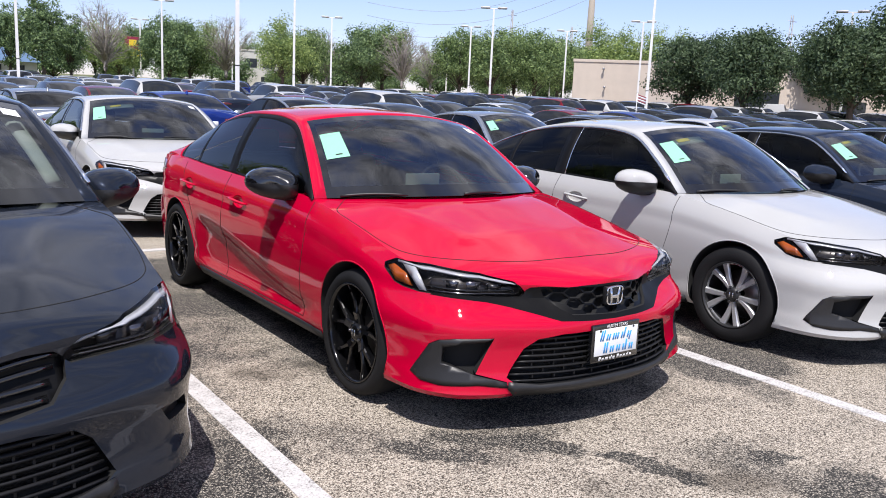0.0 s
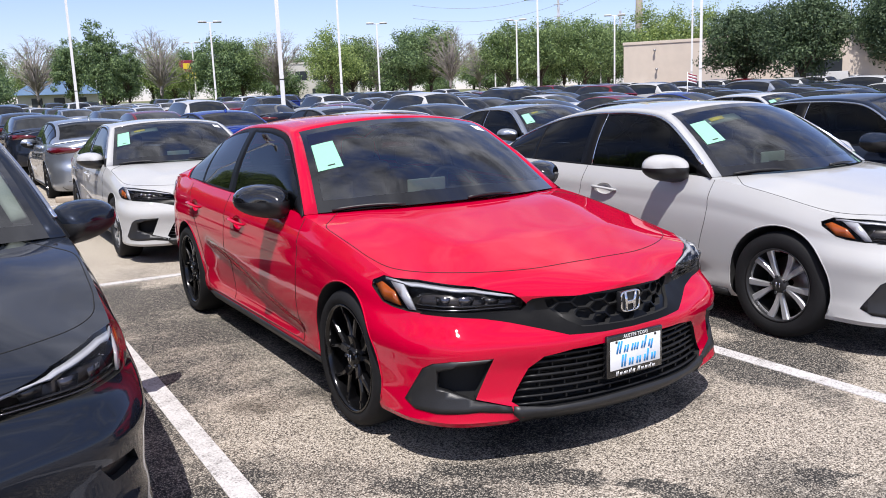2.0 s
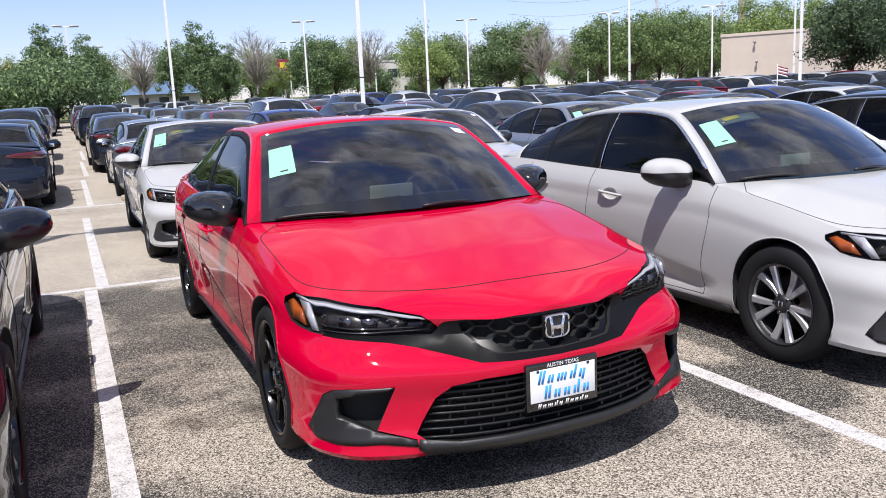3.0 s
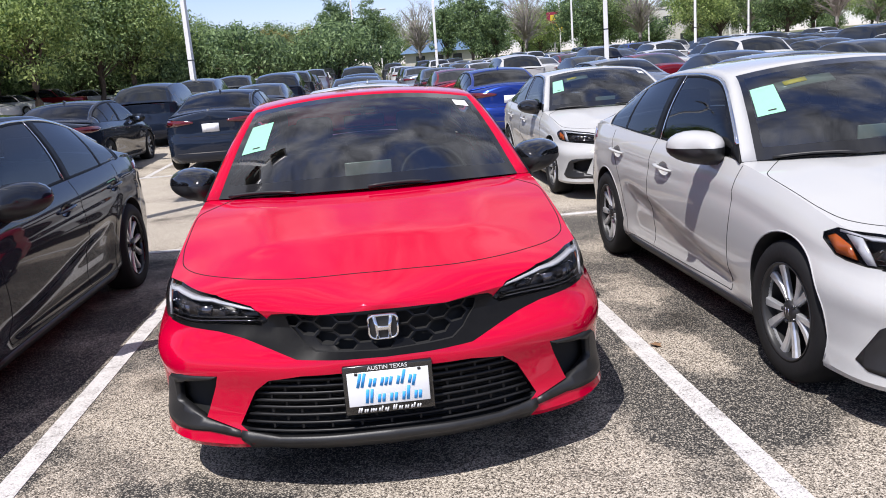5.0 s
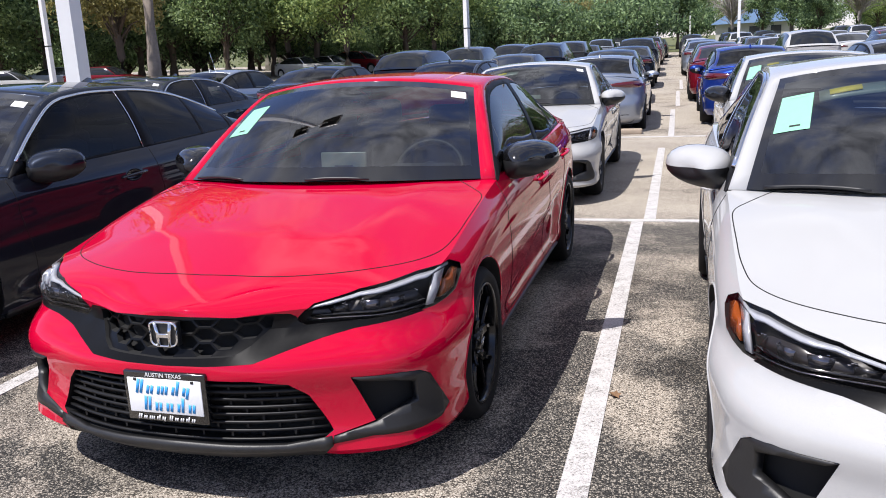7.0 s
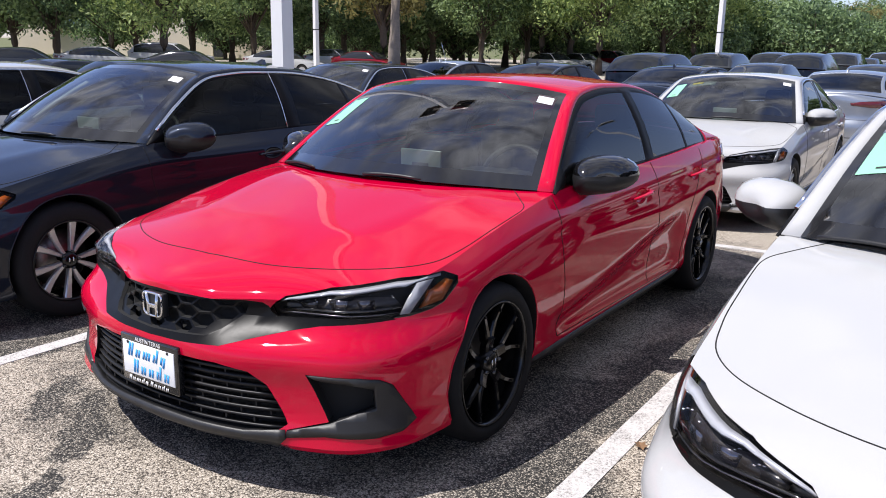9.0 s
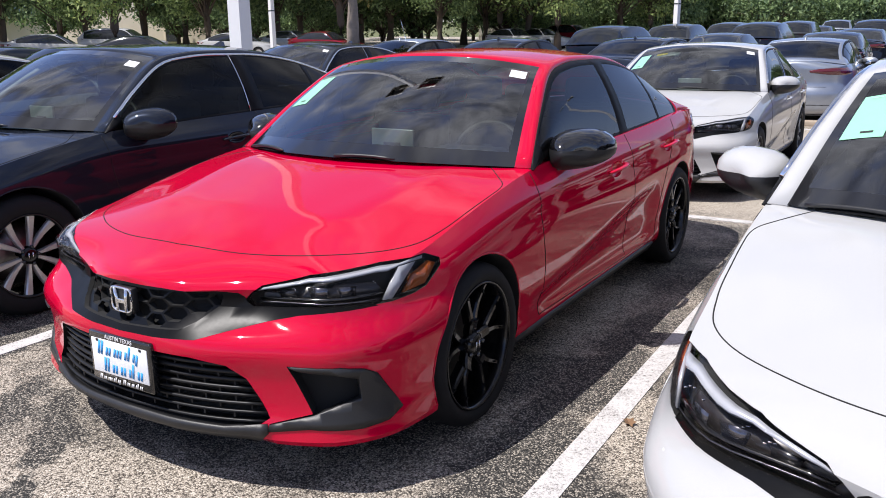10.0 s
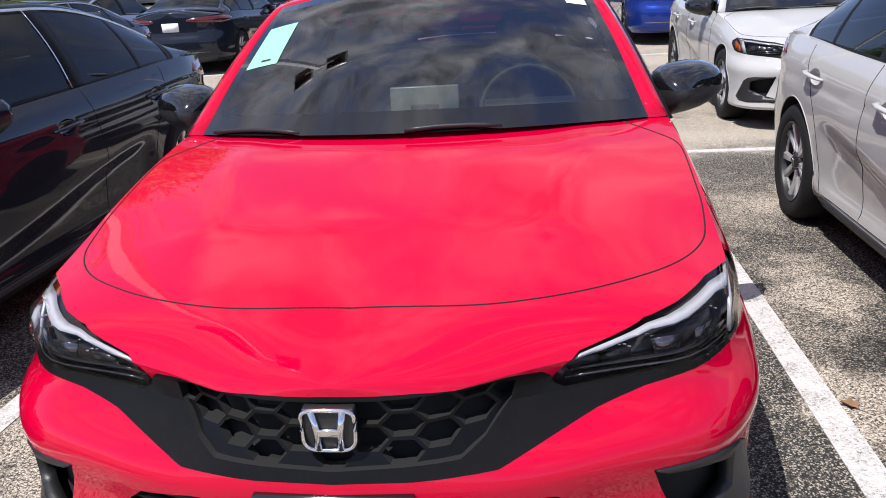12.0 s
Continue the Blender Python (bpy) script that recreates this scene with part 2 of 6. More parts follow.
# ---------------------------------------------------------------- cars
# Every car is built nose towards -y, with the nose at y = 0 and the wheels on z = 0.
COMPACT = dict(
    length=4.674, axles=(0.955, 3.69), tyre=0.322, half=0.90, arch=0.350,
    plan=[(0, 0.0), (0.25, 0.02), (0.45, 0.075), (0.62, 0.158), (0.765, 0.262), (0.848, 0.39), (0.883, 0.58), (0.895, 0.85), (0.897, 1.4), (0.895, 2.4), (0.897, 3.3),
          (0.893, 3.7), (0.87, 4.1), (0.81, 4.36), (0.70, 4.52), (0.5, 4.62), (0.25, 4.66), (0, 4.674)],
    shoulder=[(0.03, 0.690), (0.3, 0.715), (0.64, 0.765), (0.93, 0.83), (1.2, 0.882), (1.5, 0.925), (2.0, 0.94), (3.0, 0.965), (3.8, 0.985), (4.2, 0.972), (4.5, 0.955), (4.67, 0.93)],
    ridge=[(0.03, 0.692), (0.15, 0.727), (0.33, 0.768), (0.6, 0.83), (0.9, 0.885), (1.2, 0.935), (1.5, 0.955), (2.5, 0.96), (3.9, 1.02), (4.2, 1.03), (4.5, 1.058), (4.6, 1.04), (4.67, 0.95)],
    rail=[(1.5, 0.932, 0.797), (1.8, 1.165, 0.705), (2.08, 1.325, 0.628), (2.3, 1.362, 0.605), (2.7, 1.372, 0.592), (3.1, 1.345, 0.58), (3.4, 1.285, 0.585), (3.7, 1.185, 0.61), (3.95, 1.075, 0.66), (4.2, 1.0, 0.715)],
    crown=[(1.5, 0.957), (1.8, 1.215), (2.08, 1.385), (2.3, 1.41), (2.7, 1.416), (3.1, 1.392), (3.3, 1.355), (3.7, 1.215), (4.0, 1.10), (4.2, 1.055)],
    bow=[(1.5, 0.27), (2.08, 0.09), (2.6, 0.0), (3.3, -0.04), (4.2, -0.12)],
    belt=[(1.5, 0.928, 0.815), (2.0, 0.945, 0.825), (3.0, 0.97, 0.825), (3.8, 0.992, 0.80), (4.2, 0.99, 0.77)],
    marks=dict(front=1.5, header=2.08, rear_top=3.27, rear_base=4.02, glass=(1.63, 3.80), pillar=(2.66, 2.79), quarter=(3.37, 3.42), end=4.2))


def scaled(spec, fy, fx, fz, **more):
    """The same form stretched to another car's length, width and height."""
    s = dict(spec)
    s["length"] = spec["length"] * fy
    s["half"] = spec["half"] * fx
    s["axles"] = tuple(a * fy for a in spec["axles"])
    s["plan"] = [(x * fx, y * fy) for x, y in spec["plan"]]
    for k in ("shoulder", "ridge", "crown"):
        s[k] = [(y * fy, z * fz) for y, z in spec[k]]
    s["bow"] = [(y * fy, b * fy) for y, b in spec["bow"]]
    for k in ("rail", "belt"):
        s[k] = [(y * fy, z * fz, x * fx) for y, z, x in spec[k]]
    s["marks"] = {k: (tuple(q * fy for q in v) if isinstance(v, tuple) else v * fy) for k, v in spec["marks"].items()}
    s.update(more)
    return s


SALOON = scaled(COMPACT, 4.97 / 4.674, 1.035, 1.025, tyre=0.335, arch=0.368)
SUV = dict(
    length=4.65, axles=(0.93, 3.63), tyre=0.36, half=0.92, arch=0.395,
    plan=[(0, 0.0), (0.3, 0.02), (0.55, 0.07), (0.72, 0.16), (0.83, 0.32), (0.885, 0.6), (0.91, 1.0), (0.92, 2.4), (0.92, 3.4), (0.905, 4.0), (0.87, 4.38), (0.76, 4.56), (0.5, 4.63), (0, 4.65)],
    shoulder=[(0.03, 0.93), (0.3, 0.95), (0.64, 0.985), (1.2, 1.03), (1.5, 1.05), (2.0, 1.06), (3.0, 1.08), (3.8, 1.11), (4.4, 1.12), (4.65, 1.1)],
    ridge=[(0.03, 0.935), (0.15, 0.98), (0.33, 1.01), (0.9, 1.06), (1.2, 1.09), (1.5, 1.10), (3.9, 1.12), (4.4, 1.13), (4.65, 1.1)],
    rail=[(1.4, 1.055, 0.78), (1.7, 1.32, 0.70), (1.98, 1.52, 0.64), (2.3, 1.59, 0.62), (2.8, 1.61, 0.615), (3.4, 1.59, 0.61), (3.9, 1.53, 0.61), (4.15, 1.46, 0.625), (4.35, 1.28, 0.68), (4.52, 1.13, 0.72)],
    crown=[(1.4, 1.10), (1.7, 1.38), (1.98, 1.585), (2.3, 1.645), (2.8, 1.67), (3.4, 1.655), (3.9, 1.60), (4.15, 1.53), (4.35, 1.33), (4.52, 1.15)],
    bow=[(1.4, 0.25), (1.98, 0.09), (2.6, 0.0), (3.9, -0.08), (4.52, -0.10)],
    belt=[(1.4, 1.05, 0.835), (2.0, 1.065, 0.845), (3.0, 1.085, 0.845), (3.8, 1.11, 0.83), (4.52, 1.125, 0.77)],
    marks=dict(front=1.4, header=1.98, rear_top=4.02, rear_base=4.47, glass=(1.55, 4.15), pillar=(2.5, 2.58), quarter=(3.45, 3.52), end=4.52))

SIDE = spline([(0, 0.075), (0.05, 0.045), (0.12, 0.026), (0.20, 0.027), (0.30, 0.018), (0.42, 0.009), (0.54, 0.002), (0.64, 0.0), (0.72, 0.004), (0.77, 0.011), (0.80, 0.006), (0.84, 0.011), (0.92, 0.032), (1.0, 0.064)])
FRONT = spline([(0, 0.075), (0.05, 0.032), (0.10, 0.020), (0.22, 0.036), (0.42, 0.038), (0.52, 0.027), (0.60, 0.021), (0.66, 0.023), (0.73, 0.040), (0.80, 0.058), (0.90, 0.064), (0.95, 0.056), (1.0, 0.056)])
REAR = spline([(0, 0.12), (0.1, 0.04), (0.25, 0.01), (0.45, 0.0), (0.55, 0.02), (0.62, 0.05), (0.75, 0.06), (0.88, 0.055), (1.0, 0.05)])


def body_mesh(s, stations, levels, rows, floor=0.185):
    """The closed lower body: bumpers, wings, sides, bonnet and boot."""
    bm = bmesh.new()
    zs, zc = spline(s["shoulder"]), spline(s["ridge"])
    pts = path_points(s["plan"], stations)
    L = s["length"]
    cols = []
    ax = s["axles"]

    def scoop(y, z):
        """The hollow of the lower doors, under an edge that climbs towards the back."""
        edge = 0.40 + 0.25 * smoothstep(ax[0] + 0.45, ax[1] - 0.4, y)
        return 0.034 * smoothstep(0.0, 0.11, edge - z) * smoothstep(0.22, 0.30, z)
    for i, p in enumerate(pts):
        a, b = pts[max(0, i - 1)], pts[min(len(pts) - 1, i + 1)]
        d = (b - a).normalized()
        nrm = Vector((d.y, -d.x))
        if i in (0, len(pts) - 1):
            nrm = Vector((0, -1 if i == 0 else 1))
        fw, rw = 1 - smoothstep(0.25, 0.8, p.y), smoothstep(L - 0.6, L - 0.15, p.y)
        door = smoothstep(ax[0] + 0.40, ax[0] + 0.70, p.y) * (1 - smoothstep(ax[1] - 0.60, ax[1] - 0.36, p.y))
        col = []
        top = zs(p.y + 0.05 * fw)
        for j in range(levels + 1):
            v = j / levels
            inset = fw * FRONT(v) + rw * REAR(v) + (1 - fw - rw) * (SIDE(v) + door * scoop(p.y, floor + (top - floor) * v))
            inset += 0.075 * smoothstep(0.12, 0.42, p.x) * (1 - smoothstep(0.5, 0.8, p.x)) * fw * smoothstep(0.62, 0.88, v)
            inset -= 0.030 * smoothstep(0.5, 0.78, p.x) * (1 - smoothstep(0.6, 0.95, p.y)) * (1 - smoothstep(0.55, 0.8, v))
            inset -= 0.040 * smoothstep(0.46, 0.6, p.x) * (1 - smoothstep(0.6, 0.9, p.y)) * (1 - smoothstep(0.0, 0.09, v))
            q = p - nrm * inset
            z = floor + (top - floor) * v
            col.append((max(0, q.x), q.y, z))
        cols.append(col)
    side = [[bm.verts.new(c) for c in col] for col in cols]
    faces = grid_faces(bm, side)
    tops, bottoms = [], []
    for col, vs in zip(cols, side):
        xe, ye, ze = col[-1]
        crown = zc(ye) - ze
        row, low = [vs[-1]], [vs[0]]
        for k in range(1, rows + 1):
            f = 1 - k / rows
            # two soft ridges run up the bonnet
            away = (xe * f - (0.36 + 0.20 * (ye - 0.3))) / 0.085
            lift = 0.007 * math.exp(-away * away) * smoothstep(0.35, 0.7, ye) * (1 - smoothstep(1.25, 1.5, ye))
            row.append(bm.verts.new((xe * f, ye, ze + crown * (1 - f ** 2.3) + lift)))
        for k in range(1, 3):
            low.append(bm.verts.new((col[0][0] * (1 - k / 2), col[0][1], floor)))
        tops.append(row)
        bottoms.append(low)
    grid_faces(bm, tops)
    for face in grid_faces(bm, bottoms):
        face.material_index = 1
    mirrored(bm)
    bmesh.ops.dissolve_degenerate(bm, dist=0.0003, edges=bm.edges[:])
    if stations > 60 and L < 4.8:
        # ease the brow above the grille
        brow = [v for v in bm.verts if v.co.y < 0.62 and abs(v.co.x) < 0.66 and v.co.z > 0.668]
        for _ in range(32):
            bmesh.ops.smooth_vert(bm, verts=brow, factor=0.5, use_axis_x=False, use_axis_y=True, use_axis_z=True)
    bmesh.ops.recalc_face_normals(bm, faces=bm.faces[:])
    return bm


def baked(ob, *modifiers):
    """Applies (name, type, settings) modifiers to the object's mesh."""
    for kind, settings in modifiers:
        md = ob.modifiers.new(kind, kind)
        for key, value in settings.items():
            setattr(md, key, value)
    me = bpy.data.meshes.new_from_object(ob.evaluated_get(bpy.context.evaluated_depsgraph_get()))
    ob.modifiers.clear()
    old = ob.data
    ob.data = me
    bpy.data.meshes.remove(old)
    return ob


def cut(ob, cutters, material=None):
    """Takes the cutters' forms out of the object."""
    for bm in cutters:
        c = part("cutter", bm, material or WELL)
        bpy.context.view_layer.update()
        baked(ob, ('BOOLEAN', dict(object=c, operation='DIFFERENCE', solver='EXACT', material_mode='TRANSFER')))
        me = c.data
        bpy.data.objects.remove(c)
        bpy.data.meshes.remove(me)


def wheel_cutter(s, axle, n):
    bm = bmesh.new()
    for sx in (-1, 1):
        r = s["arch"]
        rings = revolve(bm, [(r, sx * 0.58), (r, sx * 1.2)], n, centre=(0, axle, s["tyre"] + 0.008))
        for ring in rings:
            bm.faces.new(ring)
    bmesh.ops.recalc_face_normals(bm, faces=bm.faces[:])
    return bm


def cabin_mesh(s, fine):
    """The upper shell as a grid; yields bmeshes by panel name."""
    mk = s["marks"]
    railz, railx = spline([(y, z) for y, z, x in s["rail"]]), spline([(y, x) for y, z, x in s["rail"]])
    beltz, beltx = spline([(y, z) for y, z, x in s["belt"]]), spline([(y, x) for y, z, x in s["belt"]])
    crown, bow = spline(s["crown"]), spline(s["bow"])
    stops = sorted([mk["front"], mk["glass"][0], mk["header"], *mk["pillar"], *mk["quarter"], mk["rear_top"], mk["glass"][1], mk["rear_base"], mk["end"]])
    ys = []
    step = 0.06 if fine else 0.16
    for a, b in zip(stops, stops[1:]):
        n = max(1, round((b - a) / step))
        ys += [a + (b - a) * k / n for k in range(n)]
    ys.append(stops[-1])
    low = [0, 0.05, 0.3, 0.5, 0.7, 0.89] if fine else [0, 0.06, 0.5, 0.88]
    nt = 10 if fine else 6
    lines = []
    for y in ys:
        xb, zb, xr, zr = beltx(y), beltz(y) - 0.012, railx(y), railz(y)
        zr = max(zr, zb + 0.002)
        line = []
        for v in low:
            bulge = 0.025 * math.sin(math.pi * v)
            line.append((xb + (xr + 0.03 - xb) * v + bulge, y, zb + (zr - zb) * v))
        line.append((xr + 0.03 + 0.002, y, zb + (zr - zb) * 0.955))
        n_side = len(line)
        for k in range(nt + 1):
            f = (1.0, 0.958, 0.915)[k] if k < 3 and fine else (1.0 if k == 0 else (0.915 * (1 - (k - 2) / (nt - 2)) if fine else 0.955 * (1 - (k - 1) / (nt - 1))))
            x = xr * f
            line.append((x + 0.012 * (k == 0), y - bow(y) * (1 - f * f), zr + (crown(y) - zr) * (1 - f ** 2.2)))
        lines.append(line)
    panels = {}

    def put(name, quad):
        panels.setdefault(name, []).append(quad)
    for i in range(len(ys) - 1):
        ym = (ys[i] + ys[i + 1]) / 2
        for j in range(len(lines[0]) - 1):
            q = (lines[i][j], lines[i + 1][j], lines[i + 1][j + 1], lines[i][j + 1])
            if j >= n_side:
                k = j - n_side
                if mk["front"] < ym < mk["header"]:
                    name = "windscreen" if k >= 1 else "roof"
                    if fine and name == "windscreen" and (k == 1 or ys[i + 1] < mk["front"] + 0.075 or ys[i + 1] > mk["header"] - 0.001):
                        name = "screen_border"
                elif mk["rear_top"] < ym < mk["rear_base"]:
                    name = "rear_window" if k >= 1 else "roof"
                else:
                    name = "roof"
            elif j >= n_side - 1:
                name = "roof"
            elif mk["glass"][0] < ym < mk["glass"][1] and 1 <= j < n_side - 1:
                if mk["pillar"][0] < ym < mk["pillar"][1] or mk["quarter"][0] < ym < mk["quarter"][1]:
                    name = "window_trim"
                elif j >= n_side - 2:
                    name = "window_trim"
                else:
                    name = "door_glass" if ym < mk["pillar"][0] else ("rear_door_glass" if ym < mk["quarter"][0] else "quarter_glass")
            elif ym < mk["glass"][1] + 0.03:
                name = "window_trim"
            else:
                name = "roof"
            put(name, q)
    return panels


def quads_bmesh(quads, sides=(1, -1), shrink=0.0):
    bm = bmesh.new()
    cache = {}
    for sx in sides:
        for q in quads:
            vs = []
            for x, y, z in q:
                key = (round(sx * x, 4), round(y, 4), round(z, 4))
                if key not in cache:
                    cache[key] = bm.verts.new((sx * x, y, z))
                if cache[key] not in vs:
                    vs.append(cache[key])
            if len(vs) >= 3:
                try:
                    bm.faces.new(vs if sx < 0 else vs[::-1])
                except ValueError:
                    pass
    bmesh.ops.recalc_face_normals(bm, faces=bm.faces[:])
    return bm


def solid(ob, thickness):
    md = ob.modifiers.new("thickness", 'SOLIDIFY')
    md.thickness, md.offset = thickness, -1
    return ob


def wheel(parent, x, y, s, style, fine, side):
    """Tyre, rim with spokes, hub and brake disc; side is +1 or -1 outward."""
    R = s["tyre"]
    rr = R * style["rim"]
    n = 48 if fine else 20
    w = 0.11
    root = new("wheel")
    root.parent = parent
    root.location = (x, y, R)
    bm = bmesh.new()
    prof = [(rr * 0.985, -w + 0.012), (rr + 0.012, -w), (R - 0.03, -w - 0.004), (R - 0.006, -w + 0.022), (R, -w * 0.5), (R, w * 0.5), (R - 0.006, w - 0.022), (R - 0.03, w + 0.004), (rr + 0.012, w), (rr * 0.985, w - 0.012)]
    revolve(bm, [(r, o * side) for r, o in prof], n)
    bmesh.ops.recalc_face_normals(bm, faces=bm.faces[:])
    part("tyre", bm, RUBBER, root)
    bm = bmesh.new()
    revolve(bm, [(r, o * side) for r, o in [(rr * 0.99, w - 0.012), (rr, w - 0.004), (rr * 0.965, w - 0.004), (rr * 0.94, w - 0.02), (rr * 0.92, w - 0.06), (rr * 0.9, -w + 0.02)]], n)
    bmesh.ops.recalc_face_normals(bm, faces=bm.faces[:])
    part("rim", bm, style["barrel"], root)
    bm = bmesh.new()
    revolve(bm, [(0.02, -0.03 * side), (rr * 0.72, -0.03 * side), (rr * 0.72, -0.045 * side)], n if fine else 12)
    bmesh.ops.recalc_face_normals(bm, faces=bm.faces[:])
    part("brake_disc", bm, BRAKE, root)
    face = w - 0.022

    def spoke(bm, a0, a1, w0, w1, r0, r1, depth=0.03, dish=0.012):
        pts = []
        for k in range(5):
            f = k / 4
            r = r0 + (r1 - r0) * f
            a = a0 + (a1 - a0) * f
            hw = (w0 + (w1 - w0) * f) / 2
            c = Vector((0, math.cos(a), math.sin(a)))
            tdir = Vector((0, -math.sin(a), math.cos(a)))
            o = (face - dish * math.sin(math.pi * min(1, f * 1.0)) * 0.5 - 0.012 * (1 - f)) * side
            ring = []
            for u, dd in ((-1, -depth), (-1, -0.008), (-0.7, 0), (0.7, 0), (1, -0.008), (1, -depth)):
                ring.append(bm.verts.new(c * r + tdir * hw * u + Vector((o + dd * side, 0, 0))))
            pts.append(ring)
        for a, b in zip(pts, pts[1:]):
            for k in range(5):
                bm.faces.new((a[k], a[k + 1], b[k + 1], b[k]))
        bm.faces.new(pts[0])
        bm.faces.new(pts[-1])
    count = style["spokes"]
    for k in range(count):
        a = 2 * math.pi * (k + 0.25) / count
        if style["kind"] == "split":
            bm = bmesh.new()
            spoke(bm, a, a, 0.050, 0.048, 0.03, rr * 0.40, 0.035)
            for sg in (-1, 1):
                spoke(bm, a + sg * 0.09, a + sg * 0.335, 0.027, 0.016, rr * 0.33, rr * 0.975, 0.038)
                # inner web beside each arm
                spoke(bm, a + sg * 0.335, a + sg * 0.27, 0.010, 0.010, rr * 0.96, rr * 0.80, 0.05, 0.0)
            bmesh.ops.recalc_face_normals(bm, faces=bm.faces[:])
            part("spoke", bm, style["face"], root, smooth=False)
        elif style["kind"] == "petal":
            bm = bmesh.new()
            for sg in (-1, 1):
                spoke(bm, a + sg * 0.50, a + sg * 0.36, 0.022, 0.047, 0.045, rr * 0.985, 0.022)
            for q in range(-3, 3):
                spoke(bm, a + (q + 0.5) * 0.10, a + (q + 0.5) * 0.10, rr * 0.104, rr * 0.104, rr * 0.90, rr * 0.985, 0.012)
            bmesh.ops.recalc_face_normals(bm, faces=bm.faces[:])
            part("spoke", bm, style["face"], root, smooth=False)
        else:
            bm = bmesh.new()
            spoke(bm, a - 0.12 * (-1) ** k, a, 0.018, 0.046, 0.05, rr * 0.97, 0.028)
            bmesh.ops.recalc_face_normals(bm, faces=bm.faces[:])
            part("spoke", bm, style["face"], root, smooth=False)
    bm = bmesh.new()
    rings = revolve(bm, [(0.052, (face - 0.03) * side), (0.048, (face - 0.004) * side), (0.034, (face + 0.002) * side), (0.030, (face + 0.004) * side), (0.001, (face + 0.004) * side)], 20)
    bmesh.ops.recalc_face_normals(bm, faces=bm.faces[:])
    hub = part("hub", bm, style["barrel"], root)
    if fine:
        bm = bmesh.new()
        for sg in (-1, 1):
            box(bm, (face + 0.004) * side, (face + 0.0065) * side, sg * 0.012 - 0.004, sg * 0.012 + 0.004, -0.016, 0.016)
        bmesh.ops.recalc_face_normals(bm, faces=bm.faces[:])
        part("cap_badge", bm, CHROME, hub)
        for k in range(5):
            a = 2 * math.pi * k / 5
            bm = bmesh.new()
            revolve(bm, [(0.009, (face - 0.01) * side), (0.009, (face + 0.002) * side), (0.001, (face + 0.003) * side)], 6, centre=(0, 0.05 * math.cos(a), 0.05 * math.sin(a)))
            part("wheel_nut", bm, PIANO, root)
    return root


SPORT = dict(kind="split", spokes=5, rim=0.785, face=BLACK_ALLOY, barrel=BLACK_ALLOY)
PETAL = dict(kind="petal", spokes=5, rim=0.69, face=ALLOY, barrel=PLASTIC)
TEN = dict(kind="plain", spokes=10, rim=0.70, face=ALLOY, barrel=BLACK_ALLOY)


def tree_of(ob):
    from mathutils.bvhtree import BVHTree
    bm = bmesh.new()
    bm.from_mesh(ob.data)
    t = BVHTree.FromBMesh(bm)
    bm.free()
    return t


def patch(tree, pts, d, lift, cell=0.025, back=None, out=None):
    """A sheet with the outline of the points, laid along direction d on the surface of the tree.
    back: makes it solid, that deep under the surface; out: its front stands that far outside, for cutting."""
    d = Vector(d).normalized()
    e1 = d.cross(Vector((0, 0, 1)))
    e1 = e1.normalized() if e1.length > 1e-3 else Vector((1, 0, 0))
    e2 = e1.cross(d)
    bm = bmesh.new()
    flat = [Vector((Vector(p).dot(e1), Vector(p).dot(e2), 0)) for p in pts]
    mid = sum((Vector(p).dot(d) for p in pts)) / len(pts)
    bm.faces.new([bm.verts.new(p) for p in flat])
    for axis in (0, 1):
        lo, hi = min(p[axis] for p in flat), max(p[axis] for p in flat)
        n = max(1, int((hi - lo) / cell))
        for k in range(1, n):
            co = Vector((0, 0, 0)); co[axis] = lo + (hi - lo) * k / n
            no = Vector((0, 0, 0)); no[axis] = 1
            bmesh.ops.bisect_plane(bm, geom=bm.verts[:] + bm.edges[:] + bm.faces[:], plane_co=co, plane_no=no, dist=1e-5)
    base = {}
    for v in bm.verts:
        o = e1 * v.co.x + e2 * v.co.y
        hit, n, _, _ = tree.ray_cast(o - d * 9, d, 18)
        if hit is None:
            near, n, _, _ = tree.find_nearest(o + d * mid)
            hit = near
        if n.dot(d) > 0:
            n = -n
        base[v] = (hit, n)
    if back is None:
        for v, (h, n) in base.items():
            v.co = h + n * lift
        bmesh.ops.recalc_face_normals(bm, faces=bm.faces[:])
        if bm.faces and sum((f.normal * f.calc_area() for f in bm.faces), Vector()).dot(d) > 0:
            bmesh.ops.reverse_faces(bm, faces=bm.faces[:])
        return bm
    rim = [e for e in bm.edges if len(e.link_faces) == 1]
    twin = {}
    for v, (h, n) in list(base.items()):
        twin[v] = bm.verts.new(h + d * back if out is not None else h - n * back)
    fs = bm.faces[:]
    for f in fs:
        bm.faces.new([twin[v] for v in reversed(f.verts)])
    for e in rim:
        a, b = e.verts
        bm.faces.new((a, b, twin[b], twin[a]))
    for v, (h, n) in base.items():
        v.co = h - d * out if out is not None else h + n * lift
    bmesh.ops.recalc_face_normals(bm, faces=bm.faces[:])
    return bm


def flipped(pts, sx):
    return [(p[0] * sx, *p[1:]) for p in pts]


def seam(bm, tree, pts, d, r=0.0022, n=40):
    """A shut line between panels, along the surface."""
    d = Vector(d).normalized()
    line = []
    for p in path_points(pts, n):
        hit, nn, _, _ = tree.ray_cast(p - d * 3, d, 6)
        if hit is not None:
            line.append(hit)
    if len(line) > 3:
        tube(bm, line, r, 4)


